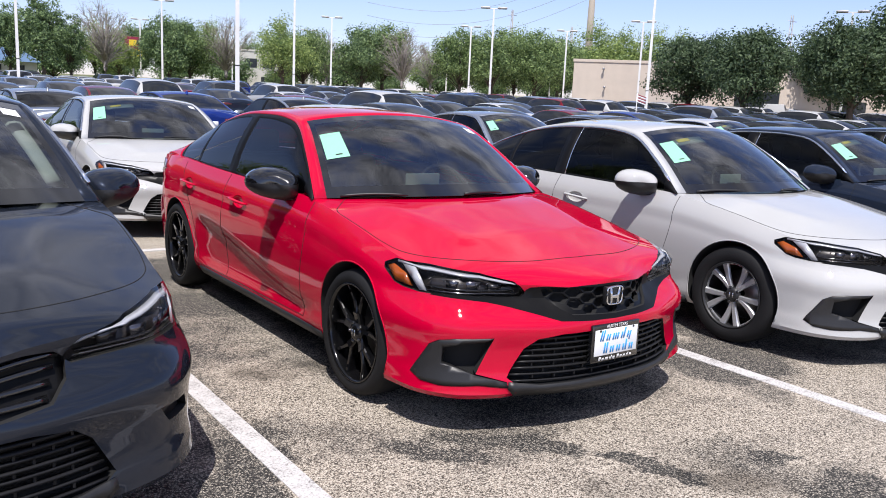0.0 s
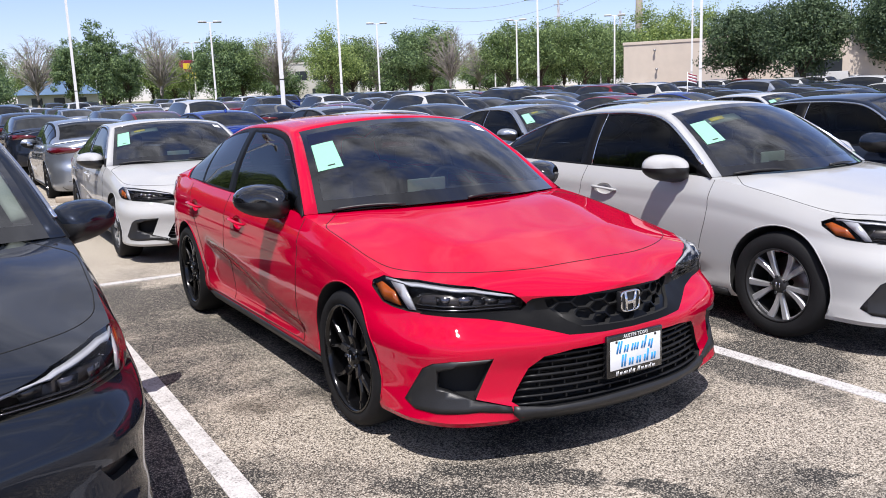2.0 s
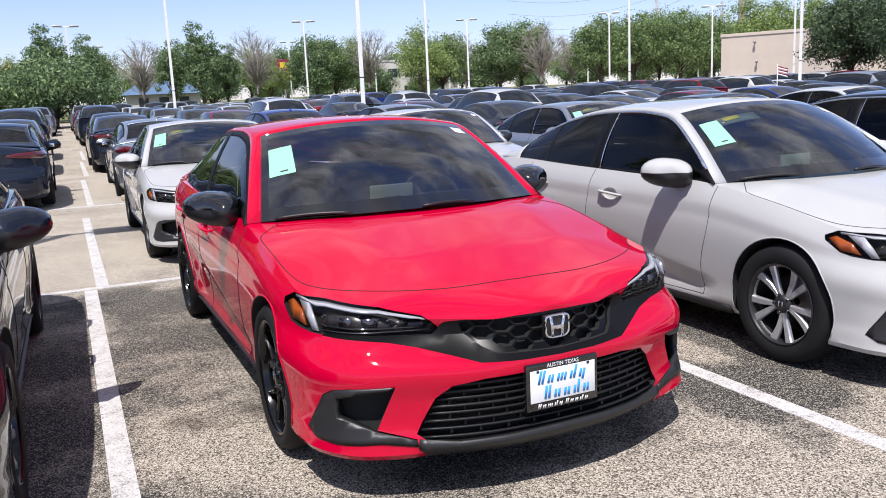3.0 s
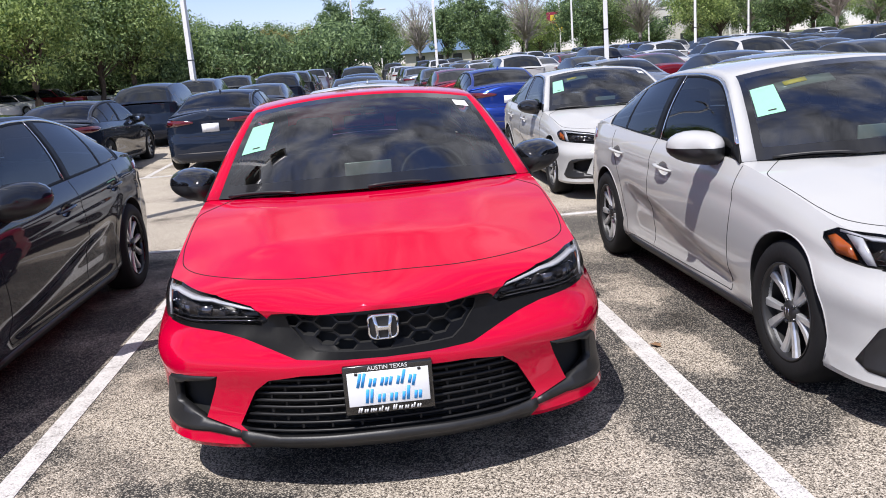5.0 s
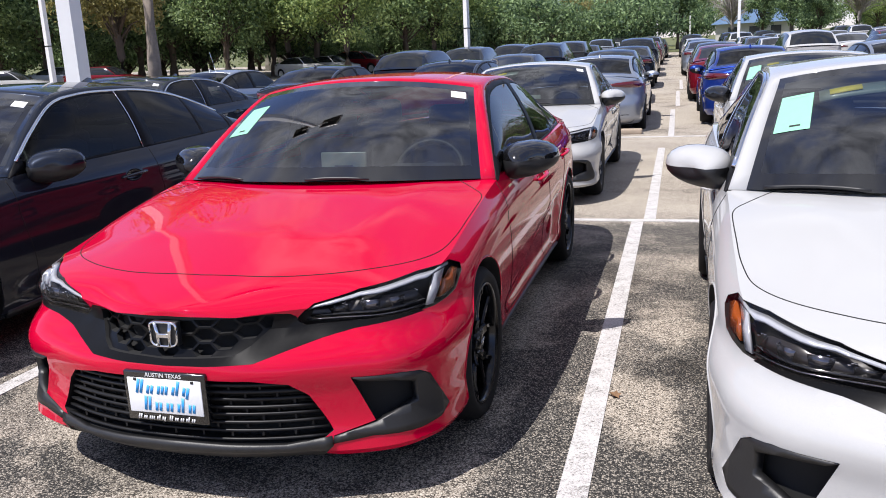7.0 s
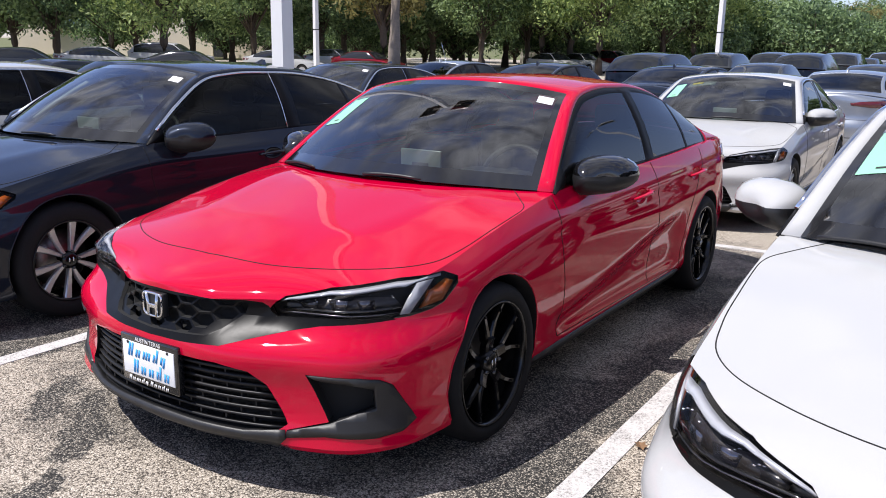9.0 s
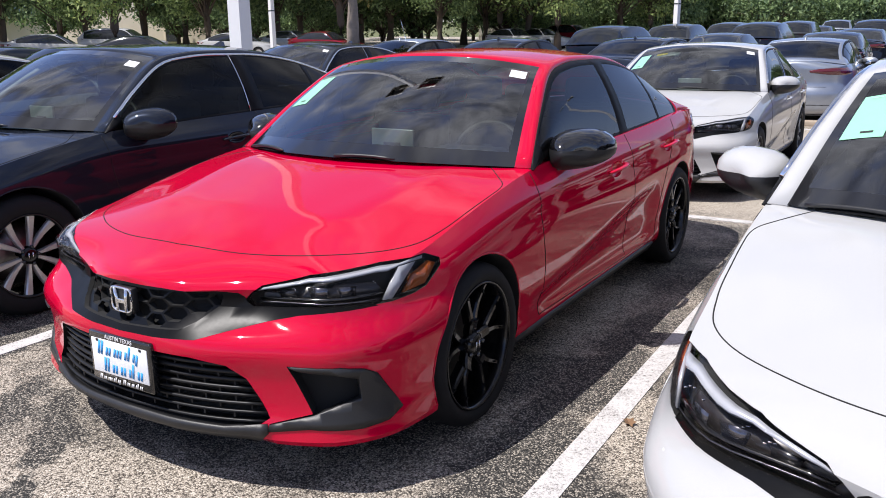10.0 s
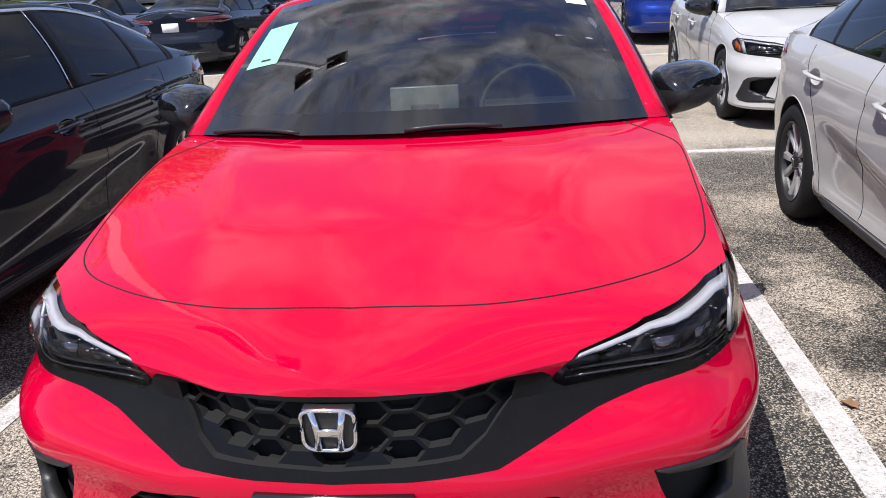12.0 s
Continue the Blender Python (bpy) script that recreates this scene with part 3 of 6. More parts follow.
LAMP = [(0.413, 0.205, 0.644), (0.44, 0.212, 0.674), (0.475, 0.222, 0.696), (0.61, 0.30, 0.730), (0.760, 0.48, 0.752), (0.834, 0.64, 0.757), (0.858, 0.70, 0.731), (0.867, 0.69, 0.707),
        (0.862, 0.607, 0.656), (0.850, 0.55, 0.642), (0.824, 0.455, 0.634), (0.704, 0.297, 0.636), (0.52, 0.23, 0.624), (0.44, 0.21, 0.620)]
WING_TOP = [(0, 0.683), (0.15, 0.678), (0.235, 0.671), (0.33, 0.673), (0.395, 0.668), (0.412, 0.655), (0.417, 0.638), (0.440, 0.624), (0.52, 0.628), (0.704, 0.640), (0.79, 0.640)]
WING_LOW = [(0.80, 0.630), (0.70, 0.622), (0.60, 0.608), (0.504, 0.586), (0.40, 0.558), (0.31, 0.531), (0.15, 0.524), (0, 0.523)]
GRILLE_ZONE = [(0, 0.672), (0.30, 0.670), (0.345, 0.660), (0.335, 0.625), (0.285, 0.577), (0.24, 0.553), (0, 0.544)]
INTAKE = [(0, 0.480), (0.30, 0.474), (0.42, 0.456), (0.475, 0.41), (0.545, 0.280), (0.51, 0.252), (0.40, 0.243), (0.2, 0.246), (0, 0.250)]
LIP = [(0, 0.252), (0.2, 0.248), (0.40, 0.245), (0.54, 0.262), (0.545, 0.230), (0.50, 0.192), (0.226, 0.189), (0, 0.189)]
FOG = [(0.605, 0.178, 0.465), (0.745, 0.28, 0.460), (0.79, 0.345, 0.447), (0.812, 0.39, 0.421), (0.848, 0.48, 0.280), (0.838, 0.41, 0.250), (0.79, 0.33, 0.242), (0.66, 0.21, 0.250), (0.543, 0.135, 0.234), (0.545, 0.145, 0.262), (0.665, 0.226, 0.300)]
BLADE = [(0.543, 0.135, 0.235), (0.545, 0.145, 0.259), (0.667, 0.226, 0.294), (0.73, 0.29, 0.325), (0.775, 0.35, 0.340), (0.770, 0.345, 0.412), (0.72, 0.28, 0.436), (0.63, 0.20, 0.450), (0.609, 0.180, 0.463), (0.745, 0.28, 0.458), (0.788, 0.343, 0.445), (0.810, 0.39, 0.420), (0.846, 0.48, 0.281), (0.837, 0.41, 0.252), (0.79, 0.33, 0.244), (0.66, 0.21, 0.252)]
TAIL = [(0.875, 4.02, 0.885), (0.86, 4.12, 0.930), (0.81, 4.30, 0.940), (0.70, 4.50, 0.940), (0.45, 4.62, 0.925), (0.32, 4.65, 0.90), (0.33, 4.65, 0.865), (0.60, 4.58, 0.835), (0.79, 4.36, 0.825), (0.86, 4.15, 0.845)]
BONNET = [(0, 0.305), (0.33, 0.332), (0.57, 0.43), (0.707, 0.535), (0.785, 0.66), (0.812, 0.80), (0.822, 1.0), (0.826, 1.19), (0.812, 1.27), (0.763, 1.33), (0.66, 1.45)]
LAMP_WAY, FOG_WAY = (-0.55, 0.83, 0.0), (-0.45, 0.89, 0.0)


def both(half):
    """A symmetric outline from its right half, top to bottom."""
    left = [(-x, z) for x, z in reversed(half) if x > 0]
    return list(half) + left


def plane(pts, y=0.0):
    return [(x, y, z) for x, z in pts]


SHIELD = [(0, 0.683), (0.30, 0.677), (0.39, 0.668), (0.425, 0.64), (0.42, 0.585), (0.37, 0.54), (0.2, 0.524), (0, 0.520)]
POCKET = [(0.69, 0.24, 0.425), (0.80, 0.37, 0.415), (0.812, 0.40, 0.365), (0.72, 0.28, 0.365)]


def front_cutters(tree, k, cell, slats=False):
    """Recesses in the nose: grille, intake, lamps and fog pockets."""
    sc = lambda pts: [(x * k[0], y * k[1], z * k[2]) for x, y, z in pts]
    out = [patch(tree, sc(plane(both(SHIELD if slats else WING_TOP + WING_LOW))), (0, 1, 0), 0, cell, back=0.06, out=0.35),
           patch(tree, sc(plane(both(INTAKE))), (0, 1, 0), 0, cell, back=0.09, out=0.35)]
    for sx in (1, -1):
        out.append(patch(tree, flipped(sc(LAMP), sx), (LAMP_WAY[0] * sx, *LAMP_WAY[1:]), 0, cell, back=0.055, out=0.25))
        out.append(patch(tree, flipped(sc(POCKET if slats else FOG), sx), (FOG_WAY[0] * sx, *FOG_WAY[1:]), 0, cell, back=0.06, out=0.25))
    return out


def hex_cutter(k):
    bm = bmesh.new()
    w, h = 0.0445, 0.0258
    for c in range(-7, 8):
        x = c * 0.0665
        for r in range(0, 5):
            z = 0.566 + r * 0.051 + (0.0255 if c % 2 else 0.0)
            low = 0.543 + 0.75 * max(0, abs(x) - 0.24)
            if not (low + 0.010 < z < 0.68) or abs(x) > 0.36 or (abs(x) < 0.06 and z > 0.58):
                continue
            ring = []
            for y in (-0.3, 0.25):
                ring.append([bm.verts.new(((x + px * w) * k[0], y, (z + pz * h) * k[2])) for px, pz in ((-0.92, 0), (-0.44, -0.86), (0.44, -0.86), (0.92, 0), (0.44, 0.86), (-0.44, 0.86))])
            bm.faces.new(ring[0])
            bm.faces.new(ring[1])
            for a in range(6):
                bm.faces.new((ring[0][a], ring[0][(a + 1) % 6], ring[1][(a + 1) % 6], ring[1][a]))
    bmesh.ops.recalc_face_normals(bm, faces=bm.faces[:])
    return bm


def lettering(text, size, material, parent, m, name="lettering"):
    cu = bpy.data.curves.new(name, 'FONT')
    cu.body, cu.size, cu.align_x, cu.align_y, cu.extrude = text, size, 'CENTER', 'CENTER', 0.0006
    tmp = new("text", cu)
    bpy.context.view_layer.update()
    me = bpy.data.meshes.new_from_object(tmp.evaluated_get(bpy.context.evaluated_depsgraph_get()))
    bpy.data.objects.remove(tmp)
    bpy.data.curves.remove(cu)
    me.materials.clear()
    me.materials.append(material)
    ob = new(name, me)
    ob.parent = parent
    ob.matrix_basis = m
    return ob


def dealer_plate(root, y, zc):
    """Paper plate in a black frame: white card, blue letter-like strokes, white strokes on the frame."""
    bm = bmesh.new()
    box(bm, -0.157, 0.157, y - 0.012, y + 0.02, zc - 0.09, zc + 0.09, 0.006)
    frame_ob = part("plate_frame", bm, PIANO, root, "black plate frame with small white lettering")
    bm = bmesh.new()
    box(bm, -0.142, 0.142, y - 0.0145, y - 0.010, zc - 0.058, zc + 0.066, 0.002)
    card = part("plate_card", bm, PLATE_WHITE, frame_ob, "white paper plate with blue bars of writing")
    lettering("AUSTIN TEXAS", 0.021, PAPER, frame_ob, pose(0, y - 0.0128, zc + 0.078, 90, 0, 0))
    def bars(x0, zb, h, gap, heights, material, parent, tilt):
        """A word's worth of plain slanted bars; 0 leaves a gap."""
        bm = bmesh.new()
        x = x0
        for hh in heights:
            if hh == 0:
                x += gap * 0.75
                continue
            z0 = zb - (h * 0.35 if hh < 0 else 0)
            z1 = zb + h * abs(hh)
            tube(bm, [(x + (z0 - zb) * tilt, y - 0.015, z0), (x + (z1 - zb) * tilt, y - 0.015, z1)], gap * 0.35, 8)
            x += gap
        for v in bm.verts:
            v.co.y = y - 0.0155 + (v.co.y - (y - 0.015)) * 0.12
        part("writing", bm, material, parent)
    bars(-0.108, zc + 0.012, 0.030, 0.0150, (1.7, 1.7, 0, 1, 1, 0, 1, 1, 1, 0, 1, 1.7, 0, 1, -1), PLATE_BLUE, card, 0.25)
    bars(-0.080, zc - 0.048, 0.030, 0.0155, (1.7, 1.7, 0, 1, 1, 0, 1, 1, 0, 1, 1.7, 0, 1, 1), PLATE_BLUE, card, 0.12)
    bars(-0.112, zc - 0.081, 0.012, 0.0078, (1.5, 1.5, 0, 1, 1, 0, 1, 1, 1, 0, 1, 1.5, 0, 1, -1, 0, 0, 1.5, 1.5, 0, 1, 1, 0, 1, 1, 0, 1, 1.5, 0, 1, 1), PAPER, frame_ob, 0.3)
    for x in (-0.11, 0.11):
        bm = bmesh.new()
        box(bm, x - 0.006, x + 0.006, y - 0.0165, y - 0.012, zc + 0.056, zc + 0.066, 0.002)
        part("screw", bm, PLASTIC, frame_ob)


PLATE_WHITE = surface("plate card", (0.80, 0.81, 0.82), 0.45, 0, 0.03, 40)
PLATE_BLUE = surface("plate blue", (0.04, 0.33, 0.78), 0.45, 0, 0.05, 40)
LAMP_GLASS = window_glass("lamp cover", (0.90, 0.89, 0.89), -0.015, 1.33)


def emblem(root, y, z, k):
    bm = bmesh.new()
    pts = []
    for a in range(33):
        t = 2 * math.pi * a / 32
        c, s_ = math.cos(t), math.sin(t)
        px = abs(c) ** 0.45 * math.copysign(1, c) * (0.051 + 0.004 * s_)
        pz = abs(s_) ** 0.45 * math.copysign(1, s_) * 0.042
        pts.append((px, y, z + pz))
    tube(bm, pts, 0.0045, 8, cap=False)
    for sx in (-1, 1):
        tube(bm, [(sx * 0.021, y, z - 0.040), (sx * 0.022, y, z), (sx * 0.030, y, z + 0.040)], 0.0075, 6)
    box(bm, -0.022, 0.022, y - 0.006, y + 0.004, z - 0.012, z + 0.004, 0.003)
    part("badge", bm, CHROME, root, "chrome badge")
    bm = bmesh.new()
    box(bm, -0.050, 0.050, y + 0.004, y + 0.03, z - 0.042, z + 0.042, 0.004)
    part("badge_backing", bm, PLASTIC, root)


def front_details(root, body, tree, k, slats=False):
    sc = lambda pts: [(x * k[0], y * k[1], z * k[2]) for x, y, z in pts]
    wing = part("grille", patch(tree, sc(plane(both(SHIELD if slats else WING_TOP + WING_LOW))), (0, 1, 0), -0.02 if slats else 0.0005, 0.03, back=0.028), [SATIN], root, "satin black grille surround")
    if not slats:
        cut(wing, [patch(tree, sc(plane(both(GRILLE_ZONE))), (0, 1, 0), 0, 0.05, back=0.2, out=0.3)])
        sharp(wing, 30)
        mesh = part("grille_mesh", patch(tree, sc(plane(both([(x * 1.02, z + (0.006 if i < 3 else -0.006)) for i, (x, z) in enumerate(GRILLE_ZONE)]))), (0, 1, 0), -0.012, 0.03, back=0.034), [MESH_BLACK], root, "black honeycomb mesh")
        cut(mesh, [hex_cutter(k)])
        sharp(mesh, 30)
    else:
        for q in range(4):
            z = 0.552 + q * 0.032
            w = 0.36 + 0.015 * q
            bm = patch(tree, sc(plane([(-w, z), (w, z), (w, z + 0.013), (-w, z + 0.013)])), (0, 1, 0), -0.002, 0.05, back=0.026)
            part("grille_slat", bm, PIANO, root)
    # lower intake: bars over the dark opening
    for q in range(8):
        z = 0.262 + q * 0.0262
        w = 0.53 - max(0, (z - 0.287)) * 0.50
        bm = patch(tree, sc(plane([(-w, z), (w, z), (w, z + 0.008), (-w, z + 0.008)])), (0, 1, 0), -0.010 - 0.003 * (q % 2), 0.05, back=0.03)
        part("intake_slat", bm, INTAKE_BLACK, root)
    # short staggered webs between the bars
    bm = bmesh.new()
    for q in range(7):
        z = 0.270 + q * 0.0262
        w = 0.50 - max(0, (z - 0.287)) * 0.50
        n = int(w / 0.105)
        for c in range(-n, n + 1):
            x = (c + (0.5 if q % 2 else 0.0)) * 0.105
            hit, nn, _, _ = tree.ray_cast(Vector((x * k[0], -3, z * k[2])), Vector((0, 1, 0)), 6)
            if hit is not None and abs(x) < w:
                box(bm, hit.x - 0.004, hit.x + 0.004, hit.y + 0.020, hit.y + 0.04, z * k[2] - 0.001, (z + 0.0185) * k[2])
    tagged(part("intake_rib", bm, INTAKE_BLACK, root, smooth=False), kind="stuff")
    part("lip", patch(tree, sc(plane(both(LIP))), (0, 1, 0), 0.008, 0.03, back=0.02), PLASTIC, root, "black plastic front lip")
    for sx in (1, -1):
        way = (FOG_WAY[0] * sx, *FOG_WAY[1:])
        if slats:
            part("corner_vent", patch(tree, flipped(sc(POCKET), sx), way, -0.03, 0.03, back=0.045), PLASTIC, root, "small black corner vent")
        else:
            part("corner_vent", patch(tree, flipped(sc(BLADE), sx), way, 0.004, 0.03, back=0.03), PLASTIC, root, "black plastic corner vent surround")
        lw = (LAMP_WAY[0] * sx, *LAMP_WAY[1:])
        lens = part("headlamp", patch(tree, flipped(sc(LAMP), sx), lw, 0.002, 0.025), LAMP_GLASS, root, "dark headlamp with clear light guide and amber corner")
        lens.visible_shadow = False
        bar = [(0.445, 0.2, 0.670), (0.480, 0.22, 0.692), (0.61, 0.30, 0.726), (0.760, 0.47, 0.748), (0.828, 0.64, 0.753), (0.832, 0.635, 0.744), (0.76, 0.46, 0.7405), (0.61, 0.30, 0.7185), (0.487, 0.225, 0.684)]
        part("light_guide", patch(tree, flipped(sc(bar), sx), lw, -0.005, 0.04, back=0.012), DRL, lens)
        part("lamp_bowl", patch(tree, flipped(sc(LAMP), sx), lw, -0.046, 0.05, back=0.052), SMOKED, lens)
        leg = [(0.806, 0.53, 0.739), (0.833, 0.59, 0.741), (0.824, 0.46, 0.642), (0.807, 0.43, 0.643)]
        part("light_guide_leg", patch(tree, flipped(sc(leg), sx), lw, -0.004, 0.04, back=0.012), DRL, lens)
        amb = [(0.840, 0.56, 0.703), (0.848, 0.645, 0.734), (0.859, 0.68, 0.720), (0.861, 0.61, 0.664), (0.838, 0.508, 0.652)]
        part("amber_reflector", patch(tree, flipped(sc(amb), sx), lw, -0.008, 0.03, back=0.02), AMBER, lens)
        for c in range(3):
            cx, cy = 0.55 + 0.085 * c, 0.235 + 0.06 * c
            ring = [(cx - 0.03, cy - 0.01, 0.690 + 0.004 * c), (cx + 0.03, cy + 0.02, 0.694 + 0.004 * c), (cx + 0.028, cy + 0.02, 0.656 + 0.003 * c), (cx - 0.022, cy, 0.655 + 0.003 * c)]
            part("projector", patch(tree, flipped(sc(ring), sx), lw, -0.022, 0.03, back=0.02), LENS_BRIGHT if c else LENS_DARK, lens)
        low_bar = [(0.455, 0.2, 0.640), (0.60, 0.26, 0.646), (0.80, 0.43, 0.652), (0.80, 0.43, 0.648), (0.60, 0.26, 0.641), (0.46, 0.2, 0.635)]
        part("lamp_rim", patch(tree, flipped(sc(low_bar), sx), lw, -0.006, 0.05, back=0.01), LENS_BRIGHT, lens)
        for c in range(5):
            u = c / 4
            bm = bmesh.new()
            cx, cy, cz = (0.56 + 0.20 * u) * sx * k[0], (0.28 + 0.16 * u) * k[1], (0.688 + 0.012 * u) * k[2]
            for d in range(3):
                box(bm, cx - 0.012 + 0.009 * d * sx, cx - 0.004 + 0.009 * d * sx, cy - 0.004 * d, cy + 0.006 - 0.004 * d, cz - 0.006 + 0.003 * (d % 2), cz - 0.002 + 0.003 * (d % 2), 0.001)
            part("lamp_lens_fin", bm, CHROME, lens)
        ledge = [(0.47, 0.2, 0.652), (0.80, 0.44, 0.668), (0.805, 0.46, 0.660), (0.475, 0.2, 0.644)]
        part("lamp_ledge", patch(tree, flipped(sc(ledge), sx), lw, -0.014, 0.05, back=0.03), PIANO, lens)
    emblem(root, 0.046 * k[1], 0.626 * k[2], k)


SMOKED = surface("smoked lamp interior", (0.026, 0.023, 0.023), 0.3, 0.0, 0.4, 45)
LENS_BRIGHT = surface("lamp reflector bowl", (0.16, 0.16, 0.18), 0.15, 0.9, 0.5, 90)


def shell_details(root, body, tree, s, k, paint, fine, chrome_line=False, fin=False):
    sc = lambda pts: [(x * k[0], y * k[1], z * k[2]) for x, y, z in pts]
    mk = s["marks"]
    zb = s["belt"][0][1]
    for sx in (1, -1):
        tw = (-0.6 * sx, -0.8, 0)
        part("tail_lamp", patch(tree, flipped(sc(TAIL), sx), tw, 0.005, 0.04, back=0.02), LENS_RED, root, "dark red tail lamp")
        if not fine:
            lw = (LAMP_WAY[0] * sx, *LAMP_WAY[1:])
            part("headlamp", patch(tree, flipped(sc(LAMP), sx), lw, 0.004, 0.08, back=0.01), PIANO, root, "dark headlamp")
        side = (-sx, 0, 0)
        w = 0.95 * sx
        skirt = [(w, 1.33, 0.232), (w, 3.25, 0.236), (w, 3.25, 0.188), (w, 1.33, 0.188)]
        part("side_skirt", patch(tree, sc(skirt), side, 0.014, 0.12 if fine else 0.5, back=0.02), PLASTIC, root, "black plastic side skirt")
        for y, z in ((2.46, 0.808), (3.40, 0.832)):
            y, z = y * k[1], z * k[2]
            hit, n, _, _ = tree.ray_cast(Vector((w * 2, y, z)), Vector(side), 4)
            if hit is None:
                continue
            bm = bmesh.new()
            pts = [(hit.x + sx * o, y + dy, z + dz) for dy, o, dz in ((-0.135, -0.004, -0.012), (-0.115, 0.014, -0.008), (-0.06, 0.026, -0.002), (0.03, 0.029, 0.003), (0.09, 0.022, 0.006), (0.115, -0.004, 0.008))]
            tube(bm, pts, [0.010, 0.013, 0.015, 0.016, 0.015, 0.010], 8, squash=0.6)
            part("door_handle", bm, paint, root)
            if fine:
                continue
            bm = bmesh.new()
            cup = [(w * 2, y + 0.11 * math.cos(a), z + 0.005 + 0.034 * math.sin(a)) for a in [2 * math.pi * q / 16 for q in range(16)]]
            part("handle_cup", patch(tree, cup, side, 0.0015, 0.06), paint, root)
            bm.free()
        for axle in s["axles"]:
            r = s["arch"] + 0.004
            arc = [(w * 2, axle + r * math.cos(a), s["tyre"] + 0.008 + r * math.sin(a)) for a in [math.pi * (-0.10 + 1.2 * q / 24) for q in range(25)]]
            bm = bmesh.new()
            seam(bm, tree, [p for p in arc if p[2] > 0.215], side, 0.004, 40 if fine else 16)
            part("wheel_arch_lip", bm, paint, root)
        if fine:
            bm = bmesh.new()
            lines = [[(1.47, 0.915), (1.48, 0.84), (1.49, 0.70), (1.55, 0.47), (1.56, 0.26)], [(2.69, 0.955), (2.70, 0.90), (2.755, 0.46), (2.755, 0.25)],
                     [(3.56, 0.985), (3.545, 0.90), (3.46, 0.79), (3.33, 0.62), (3.28, 0.42), (3.26, 0.25)], [(1.56, 0.26), (2.4, 0.252), (3.26, 0.25)]]
            for ln in lines:
                seam(bm, tree, [(w * 2, y * k[1], z * k[2]) for y, z in ln], side)
                part("door_seam", bm, WELL, root)
                bm = bmesh.new()
            bm.free()
            bm = bmesh.new()
            seam(bm, tree, [(x * sx * k[0], y * k[1], 1.0) for x, y in BONNET], (0, 0, -1), 0.0022, 70)
            part("bonnet_seam", bm, WELL, root)
    if not fine:
        part("grille", patch(tree, sc(plane(both(WING_TOP + WING_LOW))), (0, 1, 0), 0.004, 0.1, back=0.01), PLASTIC, root)
        part("intake", patch(tree, sc(plane(both(INTAKE))), (0, 1, 0), 0.004, 0.1, back=0.01), PLASTIC, root)
    # back: plate, bumper valance, boot seam
    L = s["length"]
    valance = [(-0.62, L, 0.36), (0.62, L, 0.36), (0.72, L, 0.26), (0.66, L, 0.2), (-0.66, L, 0.2), (-0.72, L, 0.26)]
    part("rear_valance", patch(tree, [(x * k[0], y, z * k[2]) for x, y, z in valance], (0, -1, 0), 0.006, 0.1, back=0.01), PLASTIC, root)
    zp = 0.78 * k[2]
    card = [(-0.15, L, zp + 0.075), (0.15, L, zp + 0.075), (0.15, L, zp - 0.075), (-0.15, L, zp - 0.075)]
    part("rear_plate", patch(tree, card, (0, -1, 0), 0.010, 0.1, back=0.004), PLATE_WHITE, root)
    bm = bmesh.new()
    seam(bm, tree, [(-0.55 * k[0], L + 1, 0.64 * k[2]), (0.55 * k[0], L + 1, 0.64 * k[2])], (0, -1, 0), 0.004, 20)
    part("boot_seam", bm, WELL, root)
    if fin:
        # roof aerial fin
        yb = mk["rear_top"] - 0.12
        zt = spline(s["crown"])(yb)
        bm = bmesh.new()
        x1 = 0.022
        a = [bm.verts.new(p) for p in ((-x1, yb - 0.1, zt - 0.01), (x1, yb - 0.1, zt - 0.01), (x1, yb + 0.09, zt - 0.02), (-x1, yb + 0.09, zt - 0.02), (-0.004, yb + 0.05, zt + 0.055), (0.004, yb + 0.05, zt + 0.055), (0.004, yb + 0.085, zt + 0.05), (-0.004, yb + 0.085, zt + 0.05))]
        for q in ((0, 1, 5, 4), (1, 2, 6, 5), (2, 3, 7, 6), (3, 0, 4, 7), (4, 5, 6, 7)):
            bm.faces.new([a[i] for i in q])
        bmesh.ops.recalc_face_normals(bm, faces=bm.faces[:])
        part("aerial_fin", bm, paint, root)
    if chrome_line:
        railz, railx = spline([(y, z) for y, z, x in s["rail"]]), spline([(y, x) for y, z, x in s["rail"]])
        beltz = spline([(y, z) for y, z, x in s["belt"]])
        for sx in (1, -1):
            ys = [mk["front"] + 0.1 + (mk["glass"][1] + 0.02 - mk["front"] - 0.1) * q / 40 for q in range(41)]
            bm = bmesh.new()
            tube(bm, [(sx * (railx(y) + 0.040), y, beltz(y) + (railz(y) - beltz(y)) * 0.93) for y in ys], 0.011, 6)
            part("window_chrome", bm, CHROME, root, "chrome strip along the window line")
            ym = mk["pillar"][0] - 0.006
            bm = bmesh.new()
            xb = spline([(y, x) for y, z, x in s["belt"]])(ym)
            pts = []
            for q in range(8):
                v = q / 7 * 0.92
                pts.append((sx * (xb + (railx(ym) + 0.03 - xb) * v + 0.025 * math.sin(math.pi * v) + 0.002), ym, beltz(ym) + (railz(ym) - beltz(ym)) * v))
            tube(bm, pts, 0.0035, 6)
            part("pillar_chrome", bm, CHROME, root)


